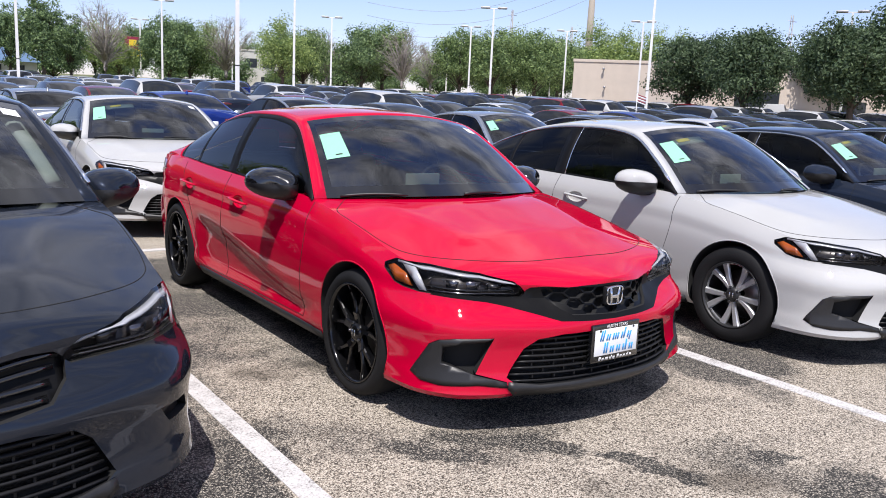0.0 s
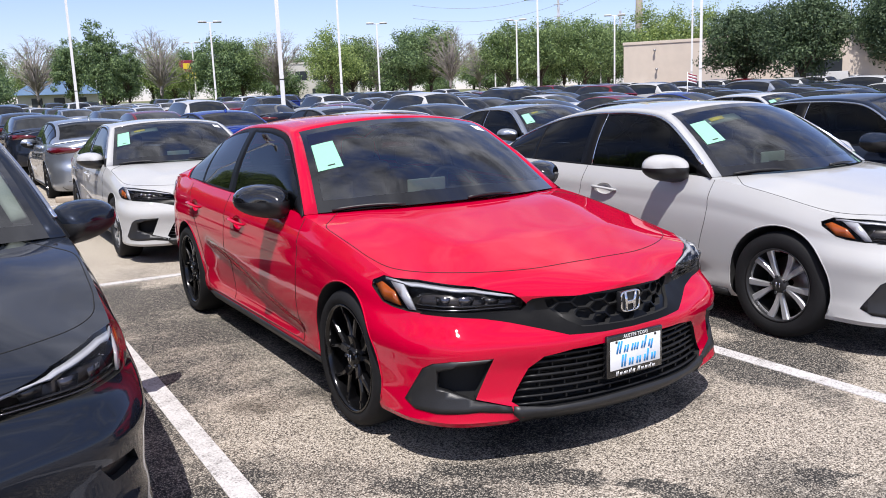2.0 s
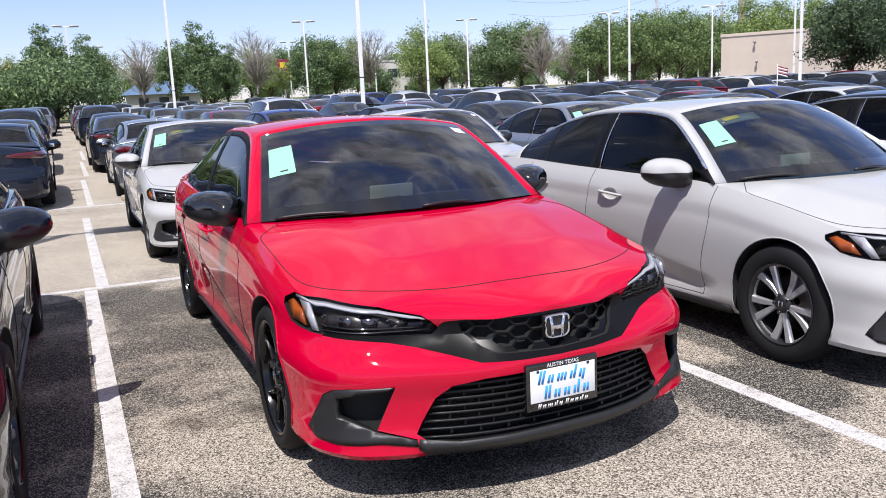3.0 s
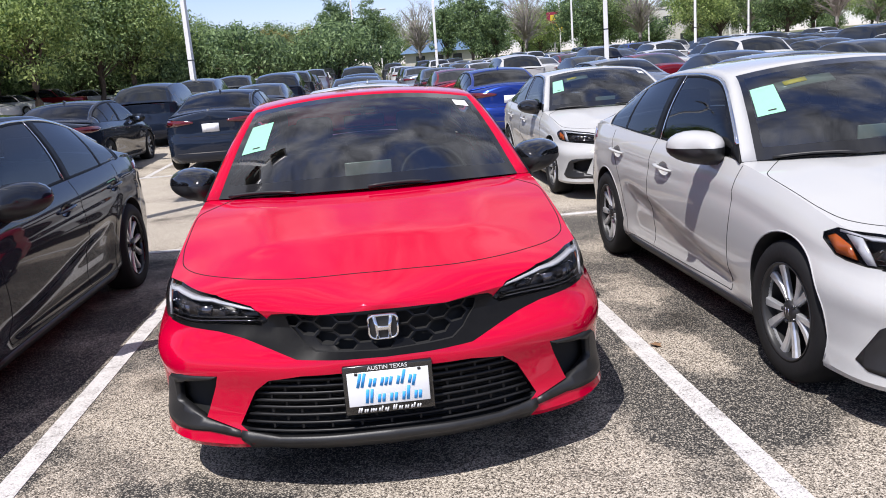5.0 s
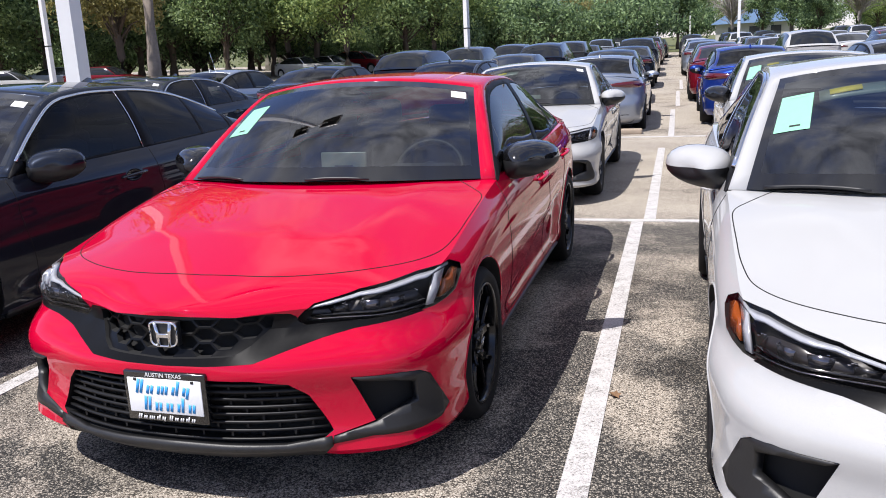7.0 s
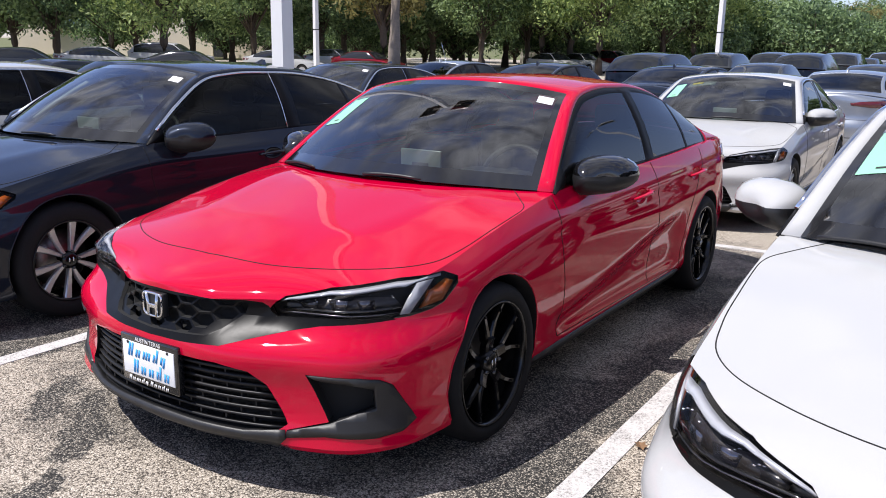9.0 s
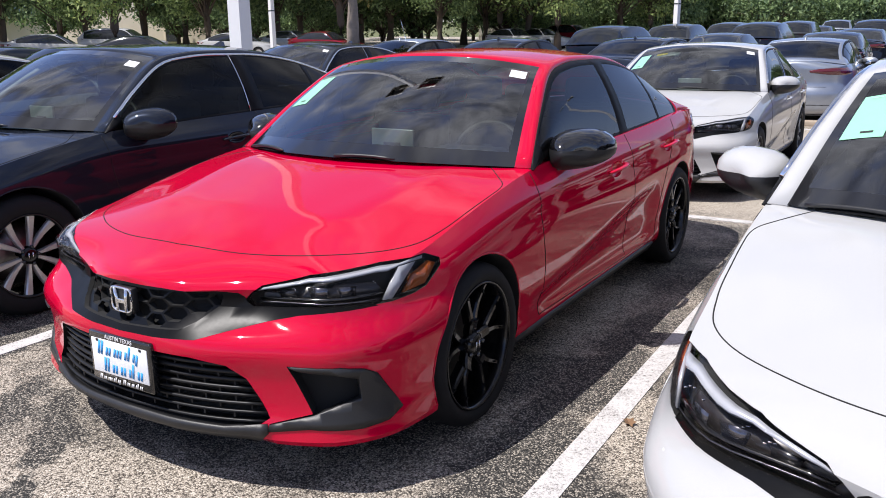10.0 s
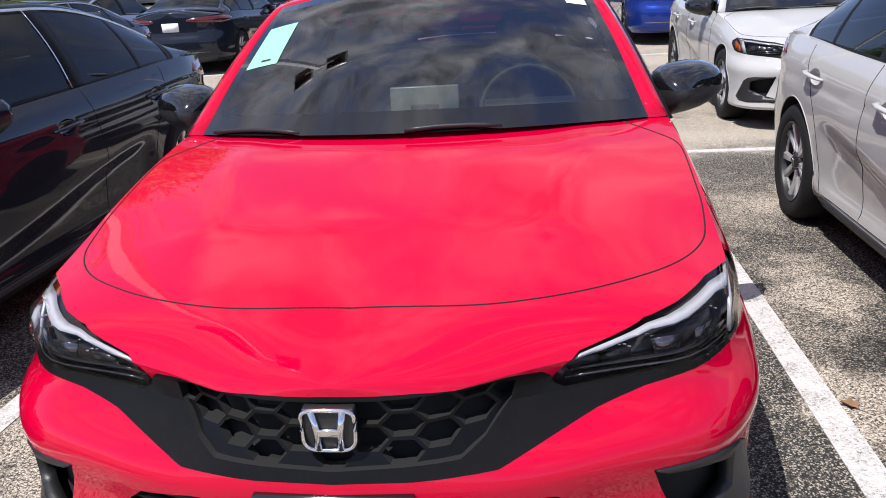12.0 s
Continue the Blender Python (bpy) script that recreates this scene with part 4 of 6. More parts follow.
def cabin_details(root, s, screen, k, sticker=True, tag=True, visor=False, pale=False):
    """What shows through the windscreen, and what sticks on it."""
    mk = s["marks"]
    zb = s["belt"][0][1]
    yf = mk["front"]
    tree = tree_of(screen)
    bm = bmesh.new()
    c = Vector((0.37 * k[0], yf + 0.46, zb - 0.03))
    m = pose(*c, 62, 0, 0)
    pts = [m @ Vector((0.185 * math.cos(a), 0.178 * math.sin(a), 0)) for a in [2 * math.pi * q / 28 for q in range(29)]]
    tube(bm, pts, 0.016, 8, cap=False)
    for a in (0.05, math.pi - 0.05, -math.pi / 2):
        tube(bm, [m @ Vector((0.05 * math.cos(a), 0.05 * math.sin(a), -0.01)), m @ Vector((0.175 * math.cos(a), 0.17 * math.sin(a), 0))], 0.016, 6)
    tube(bm, [m @ Vector((0, 0, -0.03)), m @ Vector((0, 0, 0.012))], 0.06, 14)
    part("steering_wheel", bm, WHEEL_RIM, root)
    bm = bmesh.new()
    box(bm, 0.2 * k[0], 0.55 * k[0], yf + 0.22, yf + 0.36, zb - 0.03, zb + 0.035, 0.02)
    part("instrument_hood", bm, CABIN, root)
    bm = bmesh.new()
    box(bm, -0.125, 0.125, yf + 0.17, yf + 0.185, zb - 0.01, zb + 0.115, 0.006)
    part("display", bm, SCREEN, root, "pale film-covered dashboard display")
    bm = bmesh.new()
    box(bm, -0.05, 0.05, yf + 0.165, yf + 0.172, zb + 0.01, zb + 0.05, 0.004)
    part("display_back", bm, CABIN, root)
    y = mk["header"] - 0.19
    bm = bmesh.new()
    zc = spline(s["crown"])(mk["header"] - 0.05)
    box(bm, -0.115, 0.115, y + 0.1, y + 0.125, zc - 0.16, zc - 0.09, 0.012)
    tube(bm, [(0, y + 0.11, zc - 0.11), (0, y + 0.03, zc - 0.04)], 0.012, 6)
    part("rear_view_mirror", bm, PIANO, root)
    bm = bmesh.new()
    box(bm, -0.07, 0.07, y - 0.05, y + 0.02, zc - 0.075, zc - 0.045, 0.01)
    part("sensor_cover", bm, CABIN, root)
    dn = (0, 0, -1)
    if pale:
        # light lining on the inside of the front pillars
        railz, railx = spline([(y, z) for y, z, x in s["rail"]]), spline([(y, x) for y, z, x in s["rail"]])
        for sx in (1, -1):
            ys = [mk["front"] + 0.14 + (mk["header"] - mk["front"] - 0.16) * q / 12 for q in range(13)]
            bm = bmesh.new()
            tube(bm, [(sx * (railx(y) - 0.075), y + 0.05, railz(y) - 0.045) for y in ys], 0.045, 8, squash=0.5)
            part("pillar_lining", bm, LINING, root, "pale grey pillar lining behind the glass")
    if sticker:
        o = [(-0.605, 1.895), (-0.487, 1.868), (-0.525, 1.655), (-0.655, 1.695)]
        f = lambda u, v: tuple((o[0][i] * (1 - u) + o[1][i] * u) * (1 - v) + (o[3][i] * (1 - u) + o[2][i] * u) * v for i in (0, 1))
        quad = lambda a, b, c_, d_: [(*(q * kk for q, kk in zip(f(u, v), k)), 2.0) for u, v in ((a, b), (c_, b), (c_, d_), (a, d_))]
        st = part("price_sticker", patch(tree, quad(0, 0, 1, 1), dn, 0.002, 0.05), STICKER, root, "pale green price sticker")
        for a, b, c_, d_ in ((0.2, 0.05, 0.8, 0.07),):
            part("print", patch(tree, quad(a, b, c_, d_), dn, 0.0032, 0.05), CABIN_GREY, st)
        part("code_block", patch(tree, quad(0.42, 0.86, 0.72, 0.9), dn, 0.0032, 0.05), CABIN, st)
    if visor:
        v = [(-0.47, 1.90), (-0.17, 1.875), (-0.175, 1.80), (-0.475, 1.83)]
        flap = part("sun_visor", patch(tree, [(x * k[0], y * k[1], 2.0) for x, y in v], dn, -0.02, 0.06, back=0.03), SCREEN, root, "pale sun visor with a yellow label")
        v = [(-0.43, 1.885), (-0.31, 1.875), (-0.312, 1.84), (-0.432, 1.85)]
        part("label", patch(tree, [(x * k[0], y * k[1], 2.0) for x, y in v], dn, -0.015, 0.06, back=0.018), YELLOW, flap)
    if tag:
        q = [(0.503, 1.968), (0.578, 1.988), (0.592, 1.932), (0.517, 1.912)]
        part("paper_tag", patch(tree, [(x * k[0], y * k[1], 2.0) for x, y in q], dn, 0.002, 0.05), PAPER, root, "small white paper tag")
    border = next((o for o in root.children if o.name.startswith("screen_border")), None)
    trees = [tree] + ([tree_of(border)] if border else [])
    for xs, ys in (((-0.06, 0.34), (1.215, 1.262)), ((-0.70, -0.36), (1.430, 1.275))):
        pts = []
        for q in range(9):
            u = q / 8
            p = Vector(((xs[0] + (xs[1] - xs[0]) * u) * k[0], (ys[0] + (ys[1] - ys[0]) * u) * k[1] + 0.012, 2))
            hits = [c[:2] for c in (tr.ray_cast(p, Vector(dn), 3) for tr in trees) if c[0] is not None]
            if hits:
                h, n = max(hits, key=lambda c: c[0].z)
                pts.append(h + (n if n.z > 0 else -n) * 0.010)
        if len(pts) > 2:
            bm = bmesh.new()
            tube(bm, pts, [0.0075] * (len(pts) - 1) + [0.004], 6)
            part("wiper", bm, PLASTIC, root)


LINING = surface("pale grey lining", (0.50, 0.53, 0.50), 0.8, 0, 0.08, 60)
YELLOW = surface("yellow label", (0.75, 0.62, 0.04), 0.5, 0, 0.04, 60)
SCREEN = surface("film-covered display", (0.20, 0.25, 0.23), 0.3, 0, 0.06, 30)
CABIN_GREY = surface("grey print", (0.35, 0.5, 0.45), 0.6, 0, 0.05, 60)


def mirror_form(bm, cx, cy, cz, sx, big=1.0):
    """The shell of a door mirror: flat behind, rounded ahead, tapering to its outer tip."""
    rings = []
    for k in range(9):
        f = k / 8
        yy = cy + 0.07 - 0.17 * f
        g = math.sqrt(max(0.0, 1 - (f * 0.985) ** 2.4))
        ring = []
        for a in range(20):
            t = 2 * math.pi * a / 20
            ct, st = math.cos(t), math.sin(t)
            px = abs(ct) ** (0.62 if ct < 0 else 0.95) * math.copysign(1, ct)
            pz = abs(st) ** (0.55 if ct < 0 else 0.88) * math.copysign(1, st)
            h = 0.092 - 0.008 * abs(px + 0.3) if st > 0 else 0.080 - 0.014 * px
            ring.append(bm.verts.new((cx + sx * px * 0.130 * g * big, yy + 0.035 * px, cz + pz * h * g * big + 0.012 * px * g)))
        rings.append(ring)
    for a, b in zip(rings, rings[1:]):
        for k in range(20):
            bm.faces.new((a[k], a[(k + 1) % 20], b[(k + 1) % 20], b[k]))
    bm.faces.new(rings[0])
    bm.faces.new(rings[-1])
    bmesh.ops.recalc_face_normals(bm, faces=bm.faces[:])


def car(name, s, paint, style, label, fine=True, cap=None, category="car", group="", k=(1, 1, 1), nose=None, chrome_line=False, slats=False, sticker=True, visor=False, fin=False, pale=False):
    nose = fine if nose is None else nose
    root = new(name)
    tagged(root, label, category, group)
    bm = body_mesh(s, 120 if fine else 44, 22 if fine else 9, 14 if fine else 5)
    body = part("body", bm, [paint, WELL], root)
    tree = tree_of(body)
    cut(body, [wheel_cutter(s, a, 40 if fine else 20) for a in s["axles"]])
    if nose:
        cut(body, front_cutters(tree, k, 0.03, slats))
        cups = []
        for sx in (1, -1):
            for y, z in ((2.455, 0.800), (3.395, 0.824)):
                hit, n, _, _ = tree.ray_cast(Vector((2 * sx, y * k[1], z * k[2])), Vector((-sx, 0, 0)), 4)
                bm = bmesh.new()
                bmesh.ops.create_uvsphere(bm, u_segments=20, v_segments=10, radius=1.0)
                bmesh.ops.transform(bm, matrix=Matrix.Translation(hit) @ Matrix.Diagonal((0.024, 0.085, 0.042, 1)), verts=bm.verts[:])
                cups.append(bm)
        cut(body, cups, paint)
    mk = s["marks"]
    bm = bmesh.new()
    bm.from_mesh(body.data)
    gone = []
    for f in bm.faces:
        c = f.calc_center_median()
        if f.normal.z > 0.6 and mk["front"] + 0.02 < c.y < mk["rear_base"] - 0.12 and c.z > 0.8 and abs(c.x) < s["half"] * 0.83:
            gone.append(f)
    bmesh.ops.delete(bm, geom=gone, context='FACES')
    bm.to_mesh(body.data)
    bm.free()
    sharp(body, 32)
    panels = cabin_mesh(s, fine)
    screen = None
    for pname, quads in panels.items():
        if pname == "roof":
            solid(part("roof", quads_bmesh(quads), [paint, HEADLINER], root), 0.012).modifiers[0].material_offset = 1
        elif pname == "screen_border":
            part(pname, quads_bmesh(quads), PIANO, root)
        elif pname == "window_trim":
            for sx in (1, -1):
                solid(part("window_trim", quads_bmesh(quads, (sx,)), TRIM, root), 0.01)
        elif pname in ("windscreen", "rear_window"):
            pane = part(pname, quads_bmesh(quads), GLASS if pname == "windscreen" else TINT, root)
            screen = pane if pname == "windscreen" else screen
        else:
            for sx in (1, -1):
                part(pname, quads_bmesh(quads, (sx,)), SIDE_GLASS if pname == "door_glass" else TINT, root)
    # cabin tub, dashboard, seats
    h = s["half"] - 0.13
    zb = s["belt"][0][1]
    bm = bmesh.new()
    y0, y1, zf = mk["front"] - 0.1, mk["rear_base"] - 0.1, 0.3
    a = [bm.verts.new(p) for p in ((-h, y0, zb - 0.02), (h, y0, zb - 0.02), (h, y1, zb - 0.02), (-h, y1, zb - 0.02), (-h, y0, zf), (h, y0, zf), (h, y1, zf), (-h, y1, zf))]
    for q in ((4, 5, 6, 7), (0, 1, 5, 4), (1, 2, 6, 5), (2, 3, 7, 6), (3, 0, 4, 7)):
        bm.faces.new([a[i] for i in q])
    part("cabin_lining", bm, CABIN, root, smooth=False)
    bm = bmesh.new()
    box(bm, -h, h, mk["front"] - 0.16, mk["front"] + 0.42, zb - 0.28, zb - 0.01, 0.04)
    part("dashboard", bm, CABIN, root)
    bm = bmesh.new()
    box(bm, -h, h, mk["rear_top"] - 0.02, mk["rear_base"] - 0.08, zb - 0.1, zb + 0.01, 0.02)
    part("parcel_shelf", bm, CABIN, root)
    bm = bmesh.new()
    box(bm, -h * 0.9, h * 0.9, mk["rear_base"] - 0.42, mk["rear_base"] - 0.36, zb - 0.2, zb + 0.12, 0.02)
    part("rear_bulkhead", bm, CABIN, root)
    for x, y in ((-0.36, 2.35), (0.36, 2.35), (-0.36, 3.2), (0.36, 3.2)):
        y = y * s["length"] / 4.674
        bm = bmesh.new()
        box(bm, x - 0.24, x + 0.24, y - 0.5, y, 0.42, 0.56, 0.05)
        box(bm, x - 0.23, x + 0.23, y, y + 0.13, 0.45, zb + 0.12, 0.05)
        box(bm, x - 0.13, x + 0.13, y + 0.06, y + 0.15, zb + 0.14, zb + 0.30, 0.04)
        part("seat", bm, SEAT, root)
    for y in s["axles"]:
        for sx in (1, -1):
            wheel(root, sx * (s["half"] - 0.12), y, s, style, fine, sx)
    for sx in (1, -1):
        cx, cy, cz = sx * (s["half"] + 0.040), mk["front"] + 0.27 - 0.7 * (k[1] - 1), zb + 0.052 - 0.9 * (k[2] - 1)
        bm = bmesh.new()
        mirror_form(bm, cx, cy, cz, sx, 1.06 + 3.0 * (k[2] - 1))
        low = bm.copy()
        bmesh.ops.bisect_plane(bm, geom=bm.verts[:] + bm.edges[:] + bm.faces[:], plane_co=(0, 0, cz + 0.010), plane_no=(0, 0, 1), clear_inner=True)
        bmesh.ops.bisect_plane(low, geom=low.verts[:] + low.edges[:] + low.faces[:], plane_co=(0, 0, cz + 0.010), plane_no=(0, 0, 1), clear_outer=True)
        cap_ob = part("door_mirror", bm, cap or paint, root)
        part("mirror_base", low, PLASTIC, cap_ob, "gloss black underside")
        bm = bmesh.new()
        tube(bm, [(sx * (s["half"] - 0.10), cy - 0.03, zb - 0.025), (sx * (s["half"] - 0.06), cy - 0.01, zb - 0.022), (cx - sx * 0.06, cy + 0.02, cz - 0.065)], [0.055, 0.048, 0.040], 8, squash=0.45)
        part("mirror_arm", bm, PIANO, cap_ob)
        bm = bmesh.new()
        box(bm, cx - 0.07, cx + 0.07, cy + 0.06, cy + 0.076, cz - 0.034, cz + 0.038, 0.005)
        part("mirror_glass", bm, CHROME, cap_ob)
    shell_details(root, body, tree, s, k, paint, nose, chrome_line, fin)
    if nose:
        front_details(root, body, tree, k, slats=slats)
    if fine:
        cabin_details(root, s, screen, k, sticker, visor=visor, pale=pale)
    return root


def parked(ob, x, y, back=False, turn=0.0):
    ob.matrix_basis = pose(x, y, 0, 0, 0, turn + (180 if back else 0))
    return ob


def distant_car(name, s, k, label, category="car"):
    """A lighter build of the same forms for the rows further off."""
    root = tagged(new(name), label, category, "parked cars in the rows behind")
    body = part("body", body_mesh(s, 40, 8, 5), [PAINT_GREY, WELL], root)
    tree = tree_of(body)
    cut(body, [wheel_cutter(s, a, 18) for a in s["axles"]])
    sharp(body, 35)
    panels = cabin_mesh(s, False)
    part("roof", quads_bmesh(panels["roof"]), PAINT_GREY, root)
    part("windscreen", quads_bmesh(panels["windscreen"]), PANE, root)
    part("rear_window", quads_bmesh(panels["rear_window"]), PANE, root)
    sides = [q for key in ("window_trim", "door_glass", "rear_door_glass", "quarter_glass") for q in panels.get(key, [])]
    for sx in (1, -1):
        part("side_glazing", quads_bmesh(sides, (sx,)), PANE, root)
        tw = (-0.6 * sx, -0.8, 0)
        part("tail_lamp", patch(tree, [(x * k[0] * sx, y * k[1], z * k[2]) for x, y, z in TAIL], tw, 0.006, 0.12, back=0.01), LENS_RED, root)
    R = s["tyre"]
    for y in s["axles"]:
        for sx in (1, -1):
            bm = bmesh.new()
            rings = revolve(bm, [(R * 0.66, 0.09), (R - 0.03, 0.1), (R, 0.07), (R, -0.1), (R * 0.5, -0.1)], 18)
            t = part("tyre", bm, RUBBER, root)
            t.location = (sx * (s["half"] - 0.12), y, R)
            t.rotation_euler = (0, 0, 0 if sx > 0 else math.pi)
            bm = bmesh.new()
            revolve(bm, [(R * 0.67, 0.085), (R * 0.6, 0.07), (R * 0.2, 0.085), (0.01, 0.09)], 10)
            part("rim", bm, ALLOY, t)
    return root


PANE = surface("dark car window", (0.012, 0.014, 0.016), 0.06, 0, 0.2, 4, coat=0.0, spec=0.7)


def repaint(ob, paint, old):
    """Gives a copied car its own colour of paint."""
    for o in (ob, *ob.children_recursive):
        if o.type == 'MESH':
            for slot in o.material_slots:
                if slot.material == old or (old == PAINT_GREY and slot.material in PAINTS):
                    slot.link = 'OBJECT'
                    slot.material = paint
    return ob

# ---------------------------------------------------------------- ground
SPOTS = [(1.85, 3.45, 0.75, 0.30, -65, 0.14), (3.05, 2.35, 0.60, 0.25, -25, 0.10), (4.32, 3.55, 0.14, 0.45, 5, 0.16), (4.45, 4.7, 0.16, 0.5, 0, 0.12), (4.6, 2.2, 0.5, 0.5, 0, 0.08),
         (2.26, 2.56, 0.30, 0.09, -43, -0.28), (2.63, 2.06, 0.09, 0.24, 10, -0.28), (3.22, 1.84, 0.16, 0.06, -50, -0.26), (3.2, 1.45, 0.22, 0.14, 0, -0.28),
         # the long strip at (3.95, 3.6) paints in shade along the red car's side
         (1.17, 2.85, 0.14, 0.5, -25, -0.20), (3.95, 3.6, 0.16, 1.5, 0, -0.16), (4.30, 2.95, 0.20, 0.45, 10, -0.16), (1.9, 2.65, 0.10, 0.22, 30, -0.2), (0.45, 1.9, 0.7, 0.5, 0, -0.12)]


def asphalt():
    """Exposed aggregate: single pebbles in dark binder, with sandy worn areas, oil stains and a painted strip of car
    shade.
    """
    m, nd, lk, b = node_mat("worn asphalt")
    co = nd.new("ShaderNodeTexCoord")

    def pebbles(scale):
        v = nd.new("ShaderNodeTexVoronoi")
        v.inputs["Scale"].default_value = scale
        lk.new(co.outputs["Object"], v.inputs["Vector"])
        sp = nd.new("ShaderNodeSeparateColor")
        lk.new(v.outputs["Color"], sp.inputs[0])
        return sp.outputs[0], v.outputs["Distance"]
    tone, dist = pebbles(158)
    fine, _ = pebbles(310)
    mixn = nd.new("ShaderNodeMath"); mixn.operation = 'MULTIPLY_ADD'; mixn.inputs[1].default_value = 0.22
    sc = nd.new("ShaderNodeMath"); sc.operation = 'MULTIPLY_ADD'; sc.inputs[1].default_value = 0.90
    # binder shows dark between the stones
    rim = nd.new("ShaderNodeMapRange")
    rim.inputs["From Min"].default_value, rim.inputs["From Max"].default_value = 0.36, 0.62
    rim.inputs["To Min"].default_value, rim.inputs["To Max"].default_value = 0.0, -0.40
    lk.new(dist, rim.inputs["Value"])
    lk.new(tone, sc.inputs[0]); lk.new(rim.outputs[0], sc.inputs[2]); lk.new(fine, mixn.inputs[0]); lk.new(sc.outputs[0], mixn.inputs[2])
    stone = mixn.outputs[0]
    coarse = noise_tex(nd, lk, 26, 4, 0.7)
    blot = noise_tex(nd, lk, 0.9, 8, 0.62)
    oil = noise_tex(nd, lk, 0.8, 5, 0.55)
    dark = ramp(nd, lk, stone, [(0.08, (0.022, 0.021, 0.020)), (0.42, (0.072, 0.067, 0.060)), (0.62, (0.19, 0.172, 0.146)), (0.90, (0.46, 0.41, 0.34))])
    sand = ramp(nd, lk, stone, [(0.02, (0.055, 0.047, 0.039)), (0.22, (0.30, 0.26, 0.21)), (0.6, (0.47, 0.412, 0.338)), (0.9, (0.66, 0.59, 0.50))])
    add = nd.new("ShaderNodeMath"); add.operation = 'MULTIPLY_ADD'; add.inputs[1].default_value = 0.17
    lk.new(coarse, add.inputs[0]); lk.new(blot, add.inputs[2])
    f = ramp(nd, lk, add.outputs[0], [(0.49, (0, 0, 0)), (0.63, (1, 1, 1))])
    sep = nd.new("ShaderNodeSeparateXYZ"); lk.new(co.outputs["Object"], sep.inputs[0])
    wob = nd.new("ShaderNodeMath"); wob.operation = 'MULTIPLY_ADD'; wob.inputs[1].default_value = 1.6
    lk.new(blot, wob.inputs[0]); lk.new(sep.outputs["Y"], wob.inputs[2])
    old = nd.new("ShaderNodeMapRange"); old.inputs["From Min"].default_value, old.inputs["From Max"].default_value = 7.9, 9.0
    old.inputs["To Max"].default_value = 0.26
    lk.new(wob.outputs[0], old.inputs["Value"])
    stall = nd.new("ShaderNodeMapRange"); stall.inputs["From Min"].default_value, stall.inputs["From Max"].default_value = 2.5, 4.3
    stall.inputs["To Min"].default_value, stall.inputs["To Max"].default_value = 0.07, -0.08
    lk.new(wob.outputs[0], stall.inputs["Value"])
    pale = nd.new("ShaderNodeMath"); pale.operation = 'ADD'
    both_ = nd.new("ShaderNodeMath"); both_.operation = 'ADD'
    lk.new(old.outputs[0], both_.inputs[0]); lk.new(stall.outputs[0], both_.inputs[1])
    lk.new(add.outputs[0], pale.inputs[0]); lk.new(both_.outputs[0], pale.inputs[1])
    # worn and oily spots, plus painted shade beside the red car: middle, half-axes, turn in degrees, paler (+) or
    # darker (-)
    rough_co = nd.new("ShaderNodeTexNoise")
    rough_co.inputs["Scale"].default_value, rough_co.inputs["Detail"].default_value, rough_co.inputs["Roughness"].default_value = 3.4, 6, 0.66
    lk.new(co.outputs["Object"], rough_co.inputs["Vector"])
    warp = nd.new("ShaderNodeVectorMath"); warp.operation = 'MULTIPLY_ADD'
    warp.inputs[1].default_value, warp.inputs[2].default_value = (0.55, 0.55, 0), (-0.275, -0.275, 0)
    lk.new(rough_co.outputs["Color"], warp.inputs[0])
    bent = nd.new("ShaderNodeVectorMath"); bent.operation = 'ADD'
    lk.new(co.outputs["Object"], bent.inputs[0]); lk.new(warp.outputs[0], bent.inputs[1])
    total = pale.outputs[0]
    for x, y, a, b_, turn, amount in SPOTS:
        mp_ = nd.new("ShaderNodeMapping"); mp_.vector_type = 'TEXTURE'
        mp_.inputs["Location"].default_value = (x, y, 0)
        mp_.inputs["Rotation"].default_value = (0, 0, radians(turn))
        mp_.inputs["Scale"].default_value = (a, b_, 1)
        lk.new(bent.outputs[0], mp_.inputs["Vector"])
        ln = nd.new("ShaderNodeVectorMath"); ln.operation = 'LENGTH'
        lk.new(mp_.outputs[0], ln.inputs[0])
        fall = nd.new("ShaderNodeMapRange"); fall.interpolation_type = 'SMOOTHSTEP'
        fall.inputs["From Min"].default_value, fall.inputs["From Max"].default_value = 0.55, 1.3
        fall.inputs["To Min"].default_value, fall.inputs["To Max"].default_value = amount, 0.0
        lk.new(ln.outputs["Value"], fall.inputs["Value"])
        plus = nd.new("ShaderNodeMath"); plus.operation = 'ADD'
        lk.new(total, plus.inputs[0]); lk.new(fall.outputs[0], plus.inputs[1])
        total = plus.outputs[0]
    pale = plus
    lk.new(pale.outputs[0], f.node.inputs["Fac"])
    mx = nd.new("ShaderNodeMix"); mx.data_type = 'RGBA'
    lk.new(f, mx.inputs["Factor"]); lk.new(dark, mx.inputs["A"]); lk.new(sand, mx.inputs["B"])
    stain = ramp(nd, lk, oil, [(0.60, (1, 1, 1)), (0.69, (0.42, 0.41, 0.40))])
    ml = nd.new("ShaderNodeMix"); ml.data_type = 'RGBA'; ml.blend_type = 'MULTIPLY'; ml.inputs["Factor"].default_value = 1.0
    warm = ramp(nd, lk, stone, [(0.0, (0.26, 0.228, 0.182)), (0.3, (0.43, 0.382, 0.312)), (0.9, (0.58, 0.52, 0.435))])
    slab = nd.new("ShaderNodeMath"); slab.operation = 'MULTIPLY'; slab.inputs[1].default_value = 3.7
    lk.new(old.outputs[0], slab.inputs[0])
    patchy = nd.new("ShaderNodeMath"); patchy.operation = 'MULTIPLY'
    lk.new(slab.outputs[0], patchy.inputs[0])
